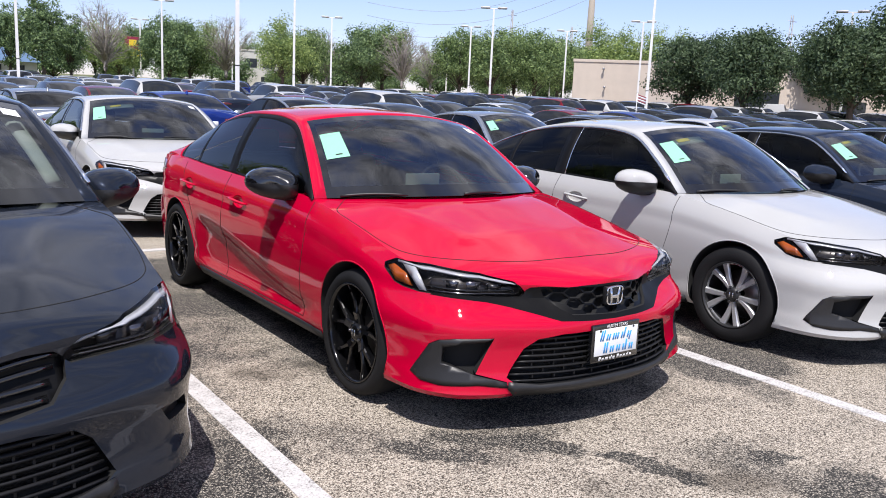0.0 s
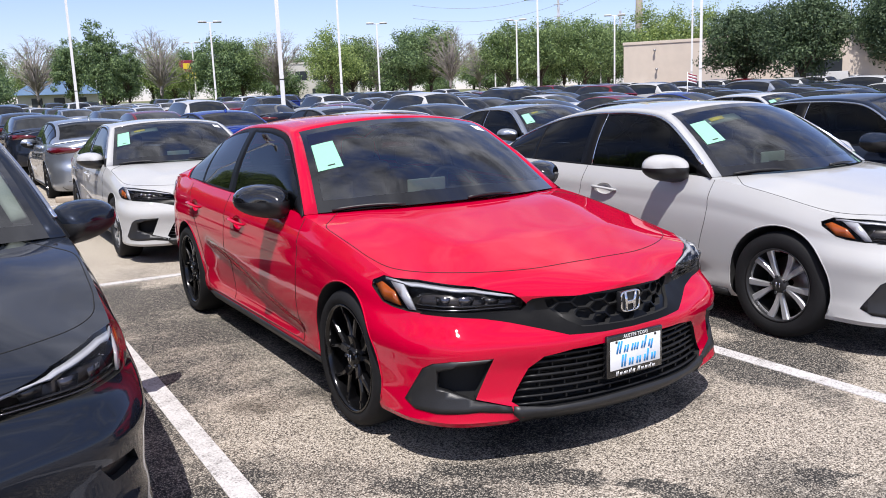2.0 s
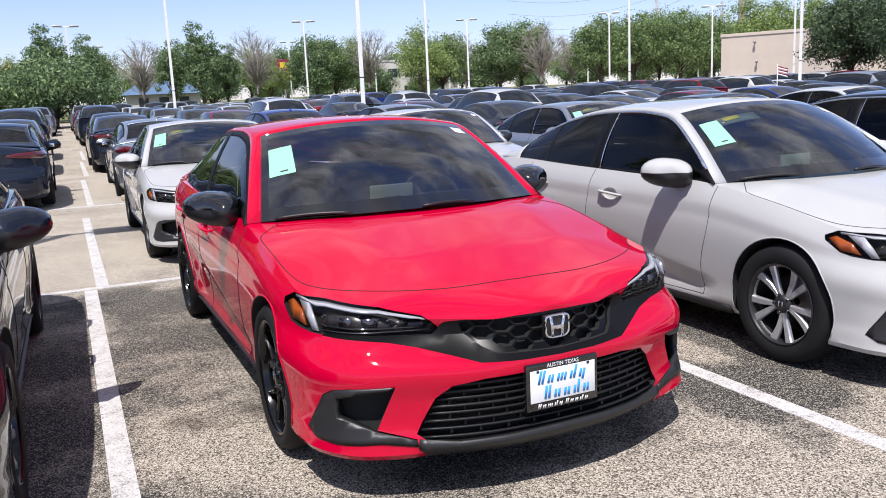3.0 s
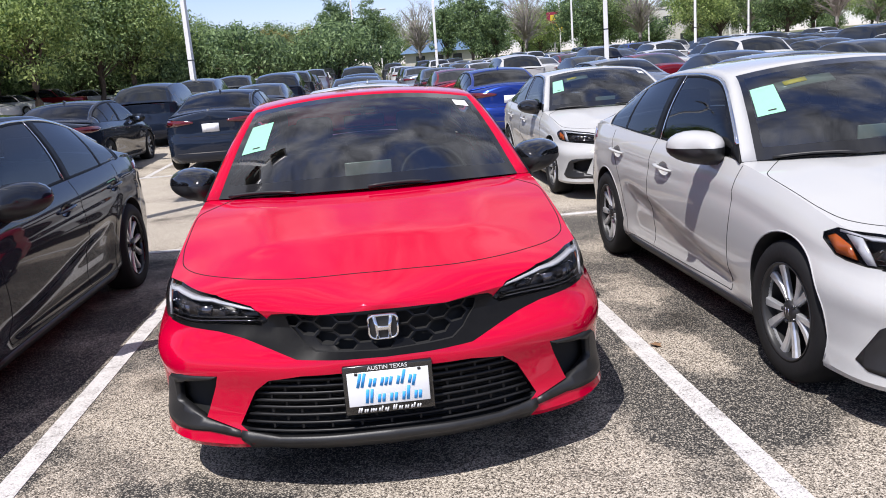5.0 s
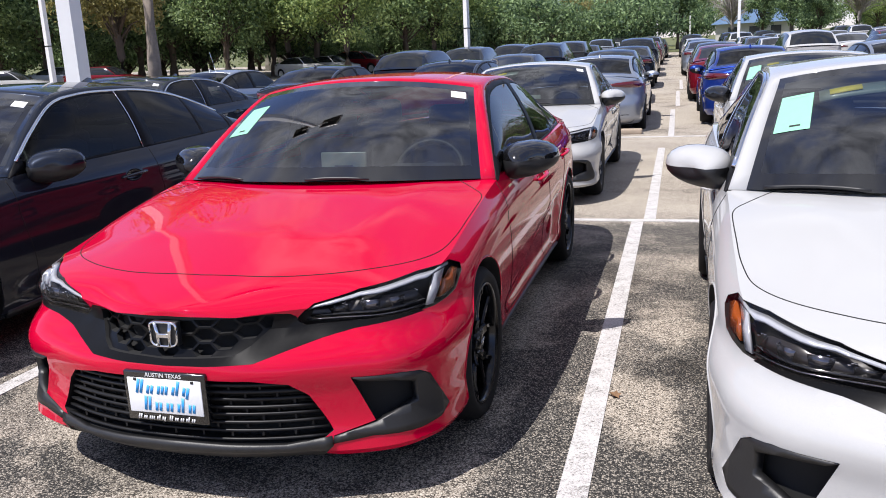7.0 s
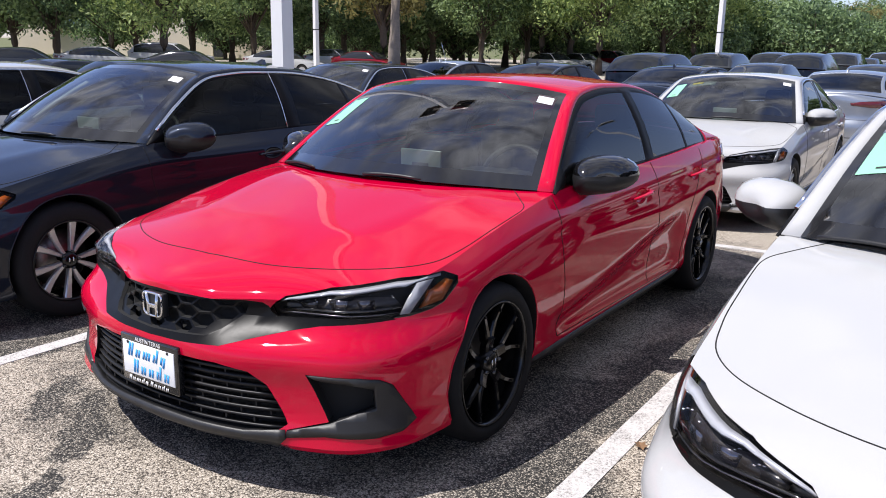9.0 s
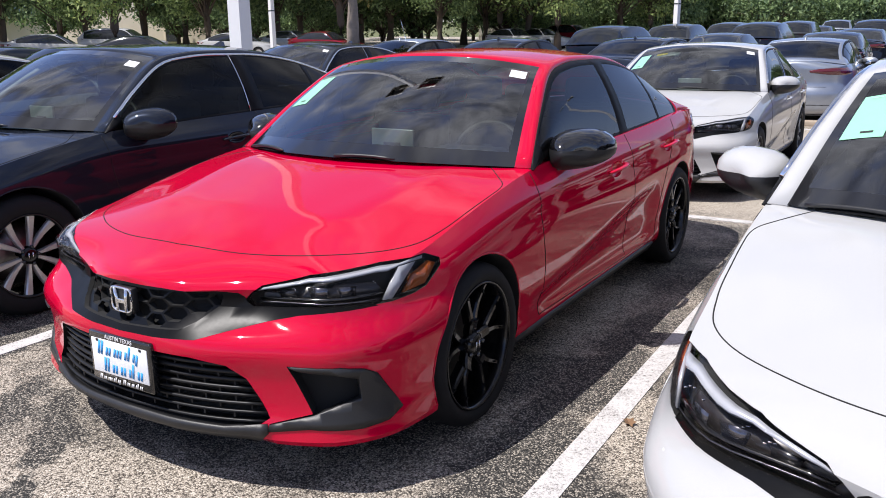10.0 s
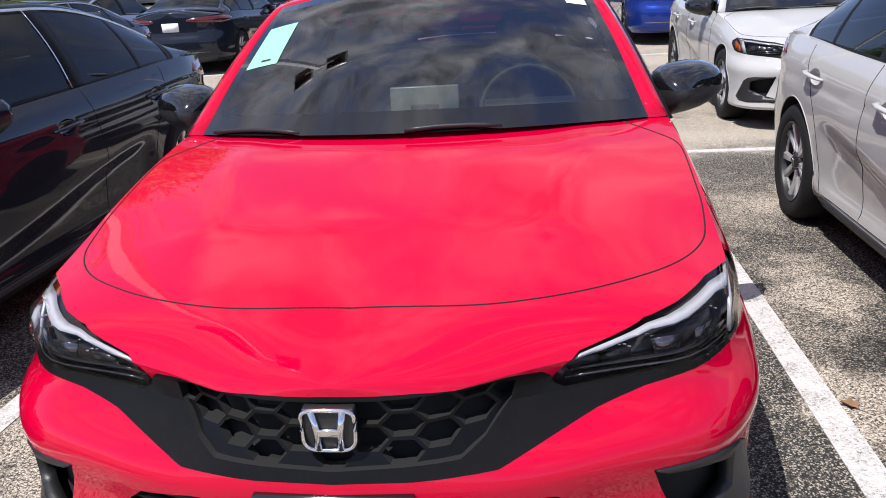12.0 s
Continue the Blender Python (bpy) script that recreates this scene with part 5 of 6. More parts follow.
    lk.new(ramp(nd, lk, oil, [(0.40, (1, 1, 1)), (0.58, (0.22, 0.22, 0.22))]), patchy.inputs[1])
    mw = nd.new("ShaderNodeMix"); mw.data_type = 'RGBA'
    lk.new(patchy.outputs[0], mw.inputs["Factor"]); lk.new(mx.outputs["Result"], mw.inputs["A"]); lk.new(warm, mw.inputs["B"])
    lk.new(mw.outputs["Result"], ml.inputs["A"]); lk.new(stain, ml.inputs["B"])
    lk.new(ml.outputs["Result"], b.inputs["Base Color"])
    b.inputs["Roughness"].default_value = 0.85
    b.inputs["Specular IOR Level"].default_value = 0.3
    inv = nd.new("ShaderNodeMath"); inv.operation = 'SUBTRACT'; inv.inputs[0].default_value = 1.0
    lk.new(dist, inv.inputs[1])
    bump(nd, lk, b, inv.outputs[0], 0.7, 0.005)
    return m


def line_paint():
    m, nd, lk, b = node_mat("worn white line paint")
    grain = noise_tex(nd, lk, 110, 4, 0.75)
    big = noise_tex(nd, lk, 9, 5, 0.7)
    add = nd.new("ShaderNodeMath"); add.operation = 'MULTIPLY_ADD'; add.inputs[1].default_value = 0.5
    lk.new(big, add.inputs[0]); lk.new(grain, add.inputs[2])
    c = ramp(nd, lk, add.outputs[0], [(0.60, (0.16, 0.15, 0.14)), (0.68, (0.46, 0.44, 0.425)), (0.85, (0.62, 0.60, 0.585))])
    lk.new(c, b.inputs["Base Color"])
    b.inputs["Roughness"].default_value = 0.75
    bump(nd, lk, b, grain, 0.6, 0.004)
    return m


ASPHALT = asphalt()
LINE = line_paint()
WHEEL_STOP = surface("wheel stop concrete", (0.36, 0.29, 0.22), 0.9, 0, 0.2, 20, bumps=0.4)
GRASS = surface("dry grass", (0.12, 0.13, 0.045), 0.9, 0, 0.4, 8, bumps=0.4)


def ground_z(x, y):
    """The car park rises gently away from the camera's aisle."""
    return 0.019 * max(0.0, y - 15) + 0.009 * max(0.0, x - 9) + 0.016 * max(0.0, -x - 12)


bm = bmesh.new()
gx = [-400, -200, -100, -60, -30, -12, 0, 9, 15, 30, 60, 90, 140, 250, 500]
gy = [-400, -150, -60, -20, 0, 15, 22, 30, 45, 60, 80, 110, 160, 260, 500]
rows_ = [[bm.verts.new((x, y, ground_z(x, y))) for x in gx] for y in gy]
grid_faces(bm, rows_)
bmesh.ops.recalc_face_normals(bm, faces=bm.faces[:])
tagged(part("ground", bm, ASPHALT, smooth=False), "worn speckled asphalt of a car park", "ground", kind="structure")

# grass verges beyond the last rows
for x0, x1, y0, y1 in ((-300, 300, 86, 450), (-300, -52, -60, 86)):
    bm = bmesh.new()
    xs = [x0, (x0 + x1) / 2, x1] if x0 < -250 and x1 < 0 else [-300, -150, -60, -30, 0, 30, 60, 150, 300]
    ys = [y0, y0 + 20, y0 + 60, y1] if y0 > 0 else [-60, -20, 15, 40, 86]
    grid_faces(bm, [[bm.verts.new((x, y, ground_z(x, y) + 0.012)) for x in xs] for y in ys])
    bmesh.ops.recalc_face_normals(bm, faces=bm.faces[:])
    tagged(part("grass_verge", bm, GRASS, smooth=False), "dry grass verge beyond the parked cars", "grass", kind="structure")

STALL = 2.84


def stripe(x0, x1, y0, y1):
    bm = bmesh.new()
    a = [bm.verts.new((x, y, ground_z(x, y) + 0.004)) for x, y in ((x0, y0), (x1, y0), (x1, y1), (x0, y1))]
    b = [bm.verts.new((v.co.x, v.co.y, v.co.z - 0.012)) for v in a]
    bm.faces.new(a)
    for i in range(4):
        bm.faces.new((a[i], b[i], b[(i + 1) % 4], a[(i + 1) % 4]))
    bmesh.ops.recalc_face_normals(bm, faces=bm.faces[:])
    return tagged(part("parking_line", bm, LINE, smooth=False), "worn white painted parking line on asphalt", "line", "parking lines", "structure")


for k in range(-5, 9):
    for y0, y1 in ((1.55, 7.57), (7.67, 13.4), (15.2, 20.6), (21.6, 27.2), (28.2, 33.6)):
        x = 1.29 + STALL * k + max(0.0, (y0 - 1.6) * 0.017)
        stripe(x - 0.052, x + 0.052, y0, y1)
for y0 in (7.57, 15.1):
    stripe(-13, 9.0, y0, y0 + 0.1)
    stripe(9.0, 24.1, y0, y0 + 0.1)

# ---------------------------------------------------------------- cars near the camera
red_car = car("sedan", COMPACT, PAINT_RED, SPORT, "glossy red sedan with black wheels and mirrors", cap=PIANO)
parked(red_car, 2.815, 2.46)
dealer_plate(red_car, 0.026, 0.413)
white_car = car("sedan", COMPACT, PAINT_WHITE, PETAL, "white sedan with silver alloy wheels", group="parked white sedans", visor=True, chrome_line=True)
parked(white_car, 5.46, 2.13, turn=-0.7)
SALOON_K = (1.035, 4.97 / 4.674, 1.025)
black_car = car("sedan", SALOON, PAINT_BLACK, TEN, "glossy black sedan with chrome window line", k=SALOON_K, chrome_line=True, slats=True, sticker=False, fin=True, pale=True)
parked(black_car, 0.02, 2.34)
white_behind = tagged(copy_thing(white_car, pose(2.8, 8.12, 0)), "white sedan parked nose to the red one's tail")
white_behind_b = tagged(copy_thing(white_car, pose(5.82, 8.12, 0)), "white sedan with dark mirrors in the second row")
for o in white_behind_b.children:
    if o.name.startswith("door_mirror"):
        o.material_slots[0].link = 'OBJECT'
        o.material_slots[0].material = PIANO
silver = car("sedan", SALOON, PAINT_SILVER, TEN, "silver grey sedan parked tail towards the aisle", k=SALOON_K, nose=False, fin=True)
parked(silver, 2.95, 20.55, True)


def near_copy(source, old, paint, x, y, label, back=False):
    z = ground_z(x, y - 2.5 if back else y)
    ob = copy_thing(source, pose(x, y, z, 0, 0, 180 if back else 0))
    tagged(ob, label)
    return repaint(ob, paint, old)


near_copy(silver, PAINT_SILVER, PAINT_BLUE, 5.82, 21.2, "bright blue sedan parked tail towards the aisle", True)
near_copy(silver, PAINT_SILVER, PAINT_BLACK, -3.05, 20.1, "black sedan with a white plate, tail towards the aisle", True)
near_copy(silver, PAINT_SILVER, PAINT_NAVY, 0.05, 19.75, "dark navy sedan with a white plate, tail towards the aisle", True)
near_copy(white_car, PAINT_WHITE, PAINT_NAVY, 8.45, 2.45, "dark blue-black sedan with chrome window line and green sticker")
near_copy(white_car, PAINT_WHITE, PAINT_WHITE, -2.95, 2.3, "white sedan beside the black one")
near_copy(black_car, PAINT_BLACK, PAINT_GREY, -5.8, 2.4, "dark grey sedan in the front row")
tagged_car = near_copy(black_car, PAINT_BLACK, PAINT_BLACK, -3.08, 8.15, "black sedan with a paper sheet in its rear door window")
bm = bmesh.new()
q = [bm.verts.new(p) for p in ((0.800, 3.16, 1.03), (0.795, 3.52, 1.04), (0.715, 3.47, 1.25), (0.722, 3.12, 1.255))]
bm.faces.new(q)
sheet = solid(part("window_sheet", bm, PAPER, tagged_car, "white price sheet with green heading"), 0.002)
for u in (0.2, 0.45, 0.7):
    bm = bmesh.new()
    a = [q_ for q_ in ((0.803 - 0.078 * u, 3.20, 1.035 + 0.21 * u), (0.801 - 0.078 * u, 3.44, 1.04 + 0.21 * u), (0.797 - 0.078 * u, 3.44, 1.055 + 0.21 * u), (0.799 - 0.078 * u, 3.20, 1.05 + 0.21 * u))]
    bm.faces.new([bm.verts.new(p) for p in a])
    solid(part("print", bm, CABIN_GREY, sheet), 0.001)
near_copy(white_car, PAINT_WHITE, PAINT_SILVER, 8.55, 8.1, "silver grey sedan with a green price sticker")
near_copy(white_car, PAINT_WHITE, PAINT_GREY, 11.4, 8.2, "dark grey sedan in the second row")
aerial_car = near_copy(silver, PAINT_SILVER, PAINT_SILVER, -6.1, 20.9, "silver grey sedan with a whip aerial", True)
bm = bmesh.new()
tube(bm, [(-0.1, 3.3, 1.39), (-0.1, 3.38, 1.56), (-0.1, 3.52, 1.86)], [0.016, 0.007, 0.005], 6)
part("whip_aerial", bm, CHROME, aerial_car)
bm = bmesh.new()
box(bm, 2.05, 3.85, 15.62, 15.78, -0.01, 0.11, 0.03)
tagged(part("wheel_stop", bm, WHEEL_STOP), "weathered tan concrete wheel stop on the asphalt", "wheel stop")
LEAF_DRY = surface("dry brown leaf", (0.20, 0.115, 0.06), 0.8, 0, 0.25, 60)
bm = bmesh.new()
rim_ = [bm.verts.new((0.028 * r_ * math.cos(a), 0.04 * r_ * math.sin(a), 0.006 + 0.012 * abs(math.cos(a)) * r_)) for r_, a in [((1.0 if q % 2 else 0.62), 2 * math.pi * q / 12) for q in range(12)]]
tip = bm.verts.new((0, 0, 0.004))
for q in range(12):
    bm.faces.new((tip, rim_[q], rim_[(q + 1) % 12]))
leaf_ob = tagged(part("fallen_leaf", bm, LEAF_DRY, smooth=False), "dry brown leaf lying on the asphalt by a line", "leaf")
leaf_ob.matrix_basis = pose(4.21, 3.69, 0.001, 0, 0, 35)
near_copy(silver, PAINT_SILVER, PAINT_SILVER, 8.5, 21.0, "silver sedan in the third row, tail out", True)
near_copy(black_car, PAINT_BLACK, PAINT_NAVY, 11.4, 2.4, "dark sedan further along the front row")
near_copy(white_car, PAINT_WHITE, PAINT_WHITE, 14.2, 8.0, "white sedan further along the second row")

# ---------------------------------------------------------------- rows further off
far_sedan = distant_car("sedan", COMPACT, (1, 1, 1), "parked sedan among the rows of stock")
far_suv = distant_car("suv", SUV, (1.03, 1, 1.28), "parked crossover among the rows of stock", "suv")
COLOURS = [(PAINT_BLACK, 0.20, "black"), (PAINT_WHITE, 0.36, "white"), (PAINT_GREY, 0.13, "dark grey"), (PAINT_SILVER, 0.15, "silver"), (PAINT_NAVY, 0.09, "navy blue"), (PAINT_MAROON, 0.05, "dark red"), (PAINT_BLUE, 0.02, "blue")]
rng = random.Random(11)
first = {far_sedan: True, far_suv: True}
for row, y0 in enumerate((8.2, 15.7, 22.0, 28.4, 36.2, 42.6, 50.4, 56.8, 64.6, 71.0)):
    for c in range(-9, 27):
        x = 2.75 + STALL * c
        r, a = math.hypot(x - 2, y0), math.degrees(math.atan2(x - 2, y0))
        if r > 84 or not -62 < a < 64 or (x < -9 and row > 0) or (x < -5 and row > 1) or (x < -1.5 and y0 > 45):
            continue
        if (row == 0 and -4.5 < x < 15) or (row == 1 and -7 < x < 10):
            continue
        roll_ = rng.random()
        for paint, share, cname in COLOURS:
            roll_ -= share
            if roll_ <= 0:
                break
        if rng.random() < 0.05:
            continue
        if row < (5 if x < 3 else 3) and paint in (PAINT_WHITE, PAINT_SILVER) and rng.random() < (1.0 if x < 3 else 0.05):
            paint, cname = ((PAINT_NAVY, "dark navy"), (PAINT_BLACK, "black"), (PAINT_GREY, "dark grey"))[rng.randrange(3)]
        if 50.5 < a < 55.5 and 56 < r < 74:
            paint, cname = PAINT_MAROON, "dark red"
        tall = rng.random() < (0.0 if row < 2 else 0.34)
        src = far_suv if tall else far_sedan
        away = row > 0
        y = y0 + rng.uniform(-0.25, 0.25)
        px = x + rng.uniform(-0.12, 0.12)
        z = ground_z(px, y + 2.3)
        m = pose(px, y + 4.65, z, 0, 0, 180 + rng.uniform(-1, 1)) if away else pose(px, y, z, 0, 0, rng.uniform(-1, 1))
        if first[src]:
            src.matrix_basis, ob, first[src] = m, src, False
        else:
            ob = copy_thing(src, m)
        tagged(ob, f"{cname} {'crossover' if tall else 'sedan'} parked in the rows of stock cars")
        repaint(ob, paint, PAINT_GREY)

# single cars on the far west side: body, colour, azimuth and distance from the end of the walk, heading
for src, paint, cname, az, r, turn in ((far_sedan, PAINT_GREY, "dark grey", -57.2, 39, 150), (far_sedan, PAINT_WHITE, "white", -53.2, 45, 140), (far_suv, PAINT_WHITE, "white", -49.3, 47, 120),
                                       (far_sedan, PAINT_BLACK, "black", -47.5, 37, 120), (far_sedan, PAINT_WHITE, "white", -42.0, 45, 110), (far_sedan, PAINT_MAROON, "dark red", -36.5, 47, 100), (far_sedan, PAINT_GREY, "dark grey", -62.0, 36, 160),
                                       (far_sedan, PAINT_WHITE, "white", -24.6, 56, 70), (far_sedan, PAINT_WHITE, "white", -22.6, 58, 70), (far_suv, PAINT_MAROON, "dark red", -20.4, 60, 75), (far_sedan, PAINT_WHITE, "white", -17.8, 62, 80), (far_sedan, PAINT_SILVER, "silver", -39, 52, 100)):
    t = radians(az)
    x, y = 5.2 + r * math.sin(t), 0.8 + r * math.cos(t)
    ob = tagged(copy_thing(src, pose(x, y, ground_z(x, y), 0, 0, turn)), f"{cname} {'crossover' if src is far_suv else 'sedan'} parked near the trees")
    repaint(ob, paint, PAINT_GREY)

# ---------------------------------------------------------------- light poles
POLE_WHITE = surface("white pole paint", (0.72, 0.72, 0.71), 0.45, 0, 0.06, 3)
LAMP_GREY = surface("lamp head grey", (0.55, 0.55, 0.55), 0.4, 0.2, 0.06, 20)
CONCRETE = surface("pole footing concrete", (0.45, 0.43, 0.40), 0.9, 0, 0.15, 15, bumps=0.3)


def light_pole(height=8.6, turn=0):
    root = tagged(new("street_lamp"), "white square car park light pole with twin lamp heads", "street lamp", "light poles")
    bm = bmesh.new()
    a, b = 0.09, 0.07
    vs = [[bm.verts.new((sx * w, sy * w, z)) for sx, sy in ((-1, -1), (1, -1), (1, 1), (-1, 1))] for w, z in ((a, 0.5), (b, height))]
    for i in range(4):
        bm.faces.new((vs[0][i], vs[0][(i + 1) % 4], vs[1][(i + 1) % 4], vs[1][i]))
    bm.faces.new(vs[1])
    part("pole", bm, POLE_WHITE, root, smooth=False)
    bm = bmesh.new()
    revolve_z = [[bm.verts.new((0.24 * math.cos(t), 0.24 * math.sin(t), z)) for t in [2 * math.pi * q / 20 for q in range(20)]] for z in (-0.1, 0.55)]
    for q in range(20):
        bm.faces.new((revolve_z[0][q], revolve_z[0][(q + 1) % 20], revolve_z[1][(q + 1) % 20], revolve_z[1][q]))
    bm.faces.new(revolve_z[1])
    part("footing", bm, CONCRETE, root)
    bm = bmesh.new()
    box(bm, -0.6, 0.6, -0.035, 0.035, height - 0.05, height + 0.03, 0.01)
    part("crossarm", bm, POLE_WHITE, root)
    for sx in (-1, 1):
        bm = bmesh.new()
        box(bm, sx * 0.70 - 0.40, sx * 0.70 + 0.40, -0.30, 0.30, height + 0.0, height + 0.13, 0.03)
        head = part("lamp_head", bm, LAMP_GREY, root)
        bm = bmesh.new()
        box(bm, sx * 0.70 - 0.35, sx * 0.70 + 0.35, -0.26, 0.26, height - 0.012, height + 0.004, 0.004)
        part("lamp_lens", bm, LENS_DARK, head, "dark unlit lamp lens")
    bm = bmesh.new()
    box(bm, -a - 0.006, a + 0.006, -a - 0.006, a + 0.006, 2.35, 2.39, 0.004)
    part("strap", bm, PIANO, root)
    return root


def along(ox, oy, az, r):
    t = radians(az)
    return ox + r * math.sin(t), oy + r * math.cos(t)


pole = light_pole()
spots = [(-1.72, 7.75, 0), (-3.5, 32.0, 20), (-18.5, 26.6, 10)]
for az, r in ((1.2, 82), (2.6, 112), (7.4, 57), (8.8, 114), (14.9, 113), (16.1, 82), (20.25, 35), (20.7, 116), (24.5, 62), (25.8, 112), (27.2, 88), (30.8, 112), (35.3, 111),
              (36.8, 90), (38.2, 69), (42.5, 110), (43.4, 90), (48.9, 53), (48.4, 76), (61.1, 65)):
    x, y = along(0.8, 0.17, az, r)
    spots.append((x, y, az))
for i, (x, y, turn) in enumerate(spots):
    m = pose(x, y, ground_z(x, y), 0, 0, -turn)
    if i == 0:
        pole.matrix_basis = m
    else:
        copy_thing(pole, m)

# ---------------------------------------------------------------- trees
def leaf_material(name, lo, hi, warm=0.0):
    m, nd, lk, b = node_mat(name)
    geo = nd.new("ShaderNodeNewGeometry")
    c = ramp(nd, lk, geo.outputs["Random Per Island"], [(0.0, lo), (0.55, tuple((p + q) / 2 for p, q in zip(lo, hi))), (1.0, hi)])
    lk.new(c, b.inputs["Base Color"])
    b.inputs["Roughness"].default_value = 0.55
    tr = nd.new("ShaderNodeBsdfTranslucent")
    lk.new(c, tr.inputs["Color"])
    mx = nd.new("ShaderNodeMixShader"); mx.inputs[0].default_value = 0.42
    lk.new(b.outputs[0], mx.inputs[1]); lk.new(tr.outputs[0], mx.inputs[2])
    lk.new(mx.outputs[0], nd["Material Output"].inputs["Surface"])
    return m


TWIG = surface("pale grey twigs", (0.30, 0.27, 0.245), 0.9, 0, 0.2, 10)
BARK = surface("bark", (0.085, 0.065, 0.05), 0.9, 0, 0.35, 14, bumps=0.8)
LEAF_OAK = leaf_material("oak leaves", (0.045, 0.095, 0.036), (0.37, 0.49, 0.19))
LEAF_SPRING = leaf_material("spring leaves", (0.075, 0.145, 0.042), (0.48, 0.58, 0.20))
LEAF_DARK = leaf_material("dark leaves", (0.040, 0.085, 0.042), (0.31, 0.43, 0.185))
LEAF_EVERGREEN = leaf_material("live oak leaves", (0.030, 0.062, 0.032), (0.15, 0.215, 0.10))
BARK_PALE = surface("pale bark", (0.26, 0.215, 0.175), 0.9, 0, 0.3, 14, bumps=0.8)
LEAF_RUST = leaf_material("rusty young leaves", (0.12, 0.115, 0.035), (0.38, 0.34, 0.12))


def tree(name, label, height, spread, base, leaf, seed, clumps, per, size, tall=1.0, bare=False, bark=None, girth=1.0):
    """Tapered trunk and limbs; crown of many small leaves in uneven clumps."""
    rng = random.Random(seed)
    root = tagged(new(name), label, "tree", "trees round the car park")
    bm = bmesh.new()
    top = Vector((rng.uniform(-0.3, 0.3), rng.uniform(-0.3, 0.3), height * 0.72))
    tube(bm, [(0, 0, -0.2), (0.02, 0, base * 0.5), (0.05, 0.03, base), top * 0.7, top], [girth * r for r in (0.30, 0.23, 0.20, 0.12, 0.04)], 9)
    centres = []
    mid = base + (height - base) * 0.5
    for i in range(clumps):
        while True:
            p = Vector((rng.uniform(-1, 1), rng.uniform(-1, 1), rng.uniform(-1, 1)))
            if 0.35 < p.length < 1:
                break
        p *= 0.75 + 0.4 * noise.noise(p * 1.7 + Vector((seed, 0, 0)))
        wide = 1.0 if tall == 1.0 else (1.0 - 0.55 * max(0, p.z))
        centres.append(Vector((p.x * spread * wide, p.y * spread * wide, mid + p.z * (height - base) * 0.5 + (0.12 * spread * (1 - (p.x ** 2 + p.y ** 2))))))
    for c in centres[::max(1, clumps // (26 if not bare else 70))]:
        s0 = Vector((0, 0, base + (c.z - base) * rng.uniform(0.1, 0.5)))
        k = (s0 + c) / 2 + Vector((rng.uniform(-0.2, 0.2), rng.uniform(-0.2, 0.2), 0.25))
        tube(bm, [s0, k, c], [0.06, 0.04, 0.012], 5)
        if bare:
            for _ in range(6):
                e = c + Vector((rng.uniform(-1.0, 1.0), rng.uniform(-1.0, 1.0), rng.uniform(-0.3, 0.7)))
                tube(bm, [c + (k - c) * 0.3, (c + e) / 2 + Vector((0, 0, 0.1)), e], [0.014, 0.010, 0.005], 4)
    part("trunk", bm, TWIG if bare else bark or BARK, root)
    verts, faces = [], []
    for c in centres:
        rad = spread * rng.uniform(0.16, 0.30)
        for _ in range(per):
            d = Vector((rng.gauss(0, 1), rng.gauss(0, 1), rng.gauss(0, 0.75)))
            d = d.normalized() * rad * rng.random() ** 0.45
            p = c + d
            n = (d.normalized() * 0.9 + Vector((rng.uniform(-1, 1), rng.uniform(-1, 1), rng.uniform(-0.5, 1.1))) * 0.75).normalized()
            u = n.orthogonal().normalized()
            u = (u * math.cos(rng.random() * 6.28) + n.cross(u) * math.sin(rng.random() * 6.28)).normalized()
            v = n.cross(u)
            s = size * rng.uniform(0.6, 1.3)
            i = len(verts)
            verts += [p - u * s, p - v * s * 0.45 + n * s * 0.15, p + u * s, p + v * s * 0.45 + n * s * 0.15]
            faces.append((i, i + 1, i + 2, i + 3))
    me = bpy.data.meshes.new("crown")
    me.from_pydata(verts, [], faces)
    me.materials.append(leaf)
    crown = new("crown", me)
    crown.parent = root
    return root


tree_oak = tree("tree", "green oak with a broad low crown", 8.5, 4.3, 1.35, LEAF_OAK, 3, 150, 110, 0.13)
tree_spring = tree("tree", "fresh green tree with airy yellow-green leaves", 8.8, 4.0, 1.7, LEAF_SPRING, 7, 120, 95, 0.13)
tree_dark = tree("tree", "dark green dense tree with a rounded crown", 8.0, 3.9, 1.2, LEAF_DARK, 13, 150, 110, 0.14)
tree_tall = tree("tree", "tall slender dark green tree", 11.0, 3.0, 1.6, LEAF_DARK, 21, 120, 90, 0.15, tall=2.0)
tree_bare = tree("tree", "nearly bare grey tree with fine twigs", 8.6, 3.9, 2.0, LEAF_SPRING, 31, 110, 7, 0.07, bare=True)
tree_rust = tree("tree", "tree with rusty young leaves", 8.6, 3.6, 1.6, LEAF_RUST, 41, 110, 85, 0.13)
tree_live = tree("tree", "dense dark evergreen oak with a wide round crown", 7.2, 3.7, 1.3, LEAF_EVERGREEN, 61, 190, 120, 0.12)
tree_pale = tree("tree", "slender pale-barked tree with yellow-green leaves", 8.0, 3.0, 2.9, LEAF_SPRING, 71, 90, 110, 0.10, bark=BARK_PALE, girth=0.6)
bush = tree("bush", "dark green undergrowth behind the trees", 5.0, 4.4, 0.15, LEAF_DARK, 51, 70, 90, 0.17)
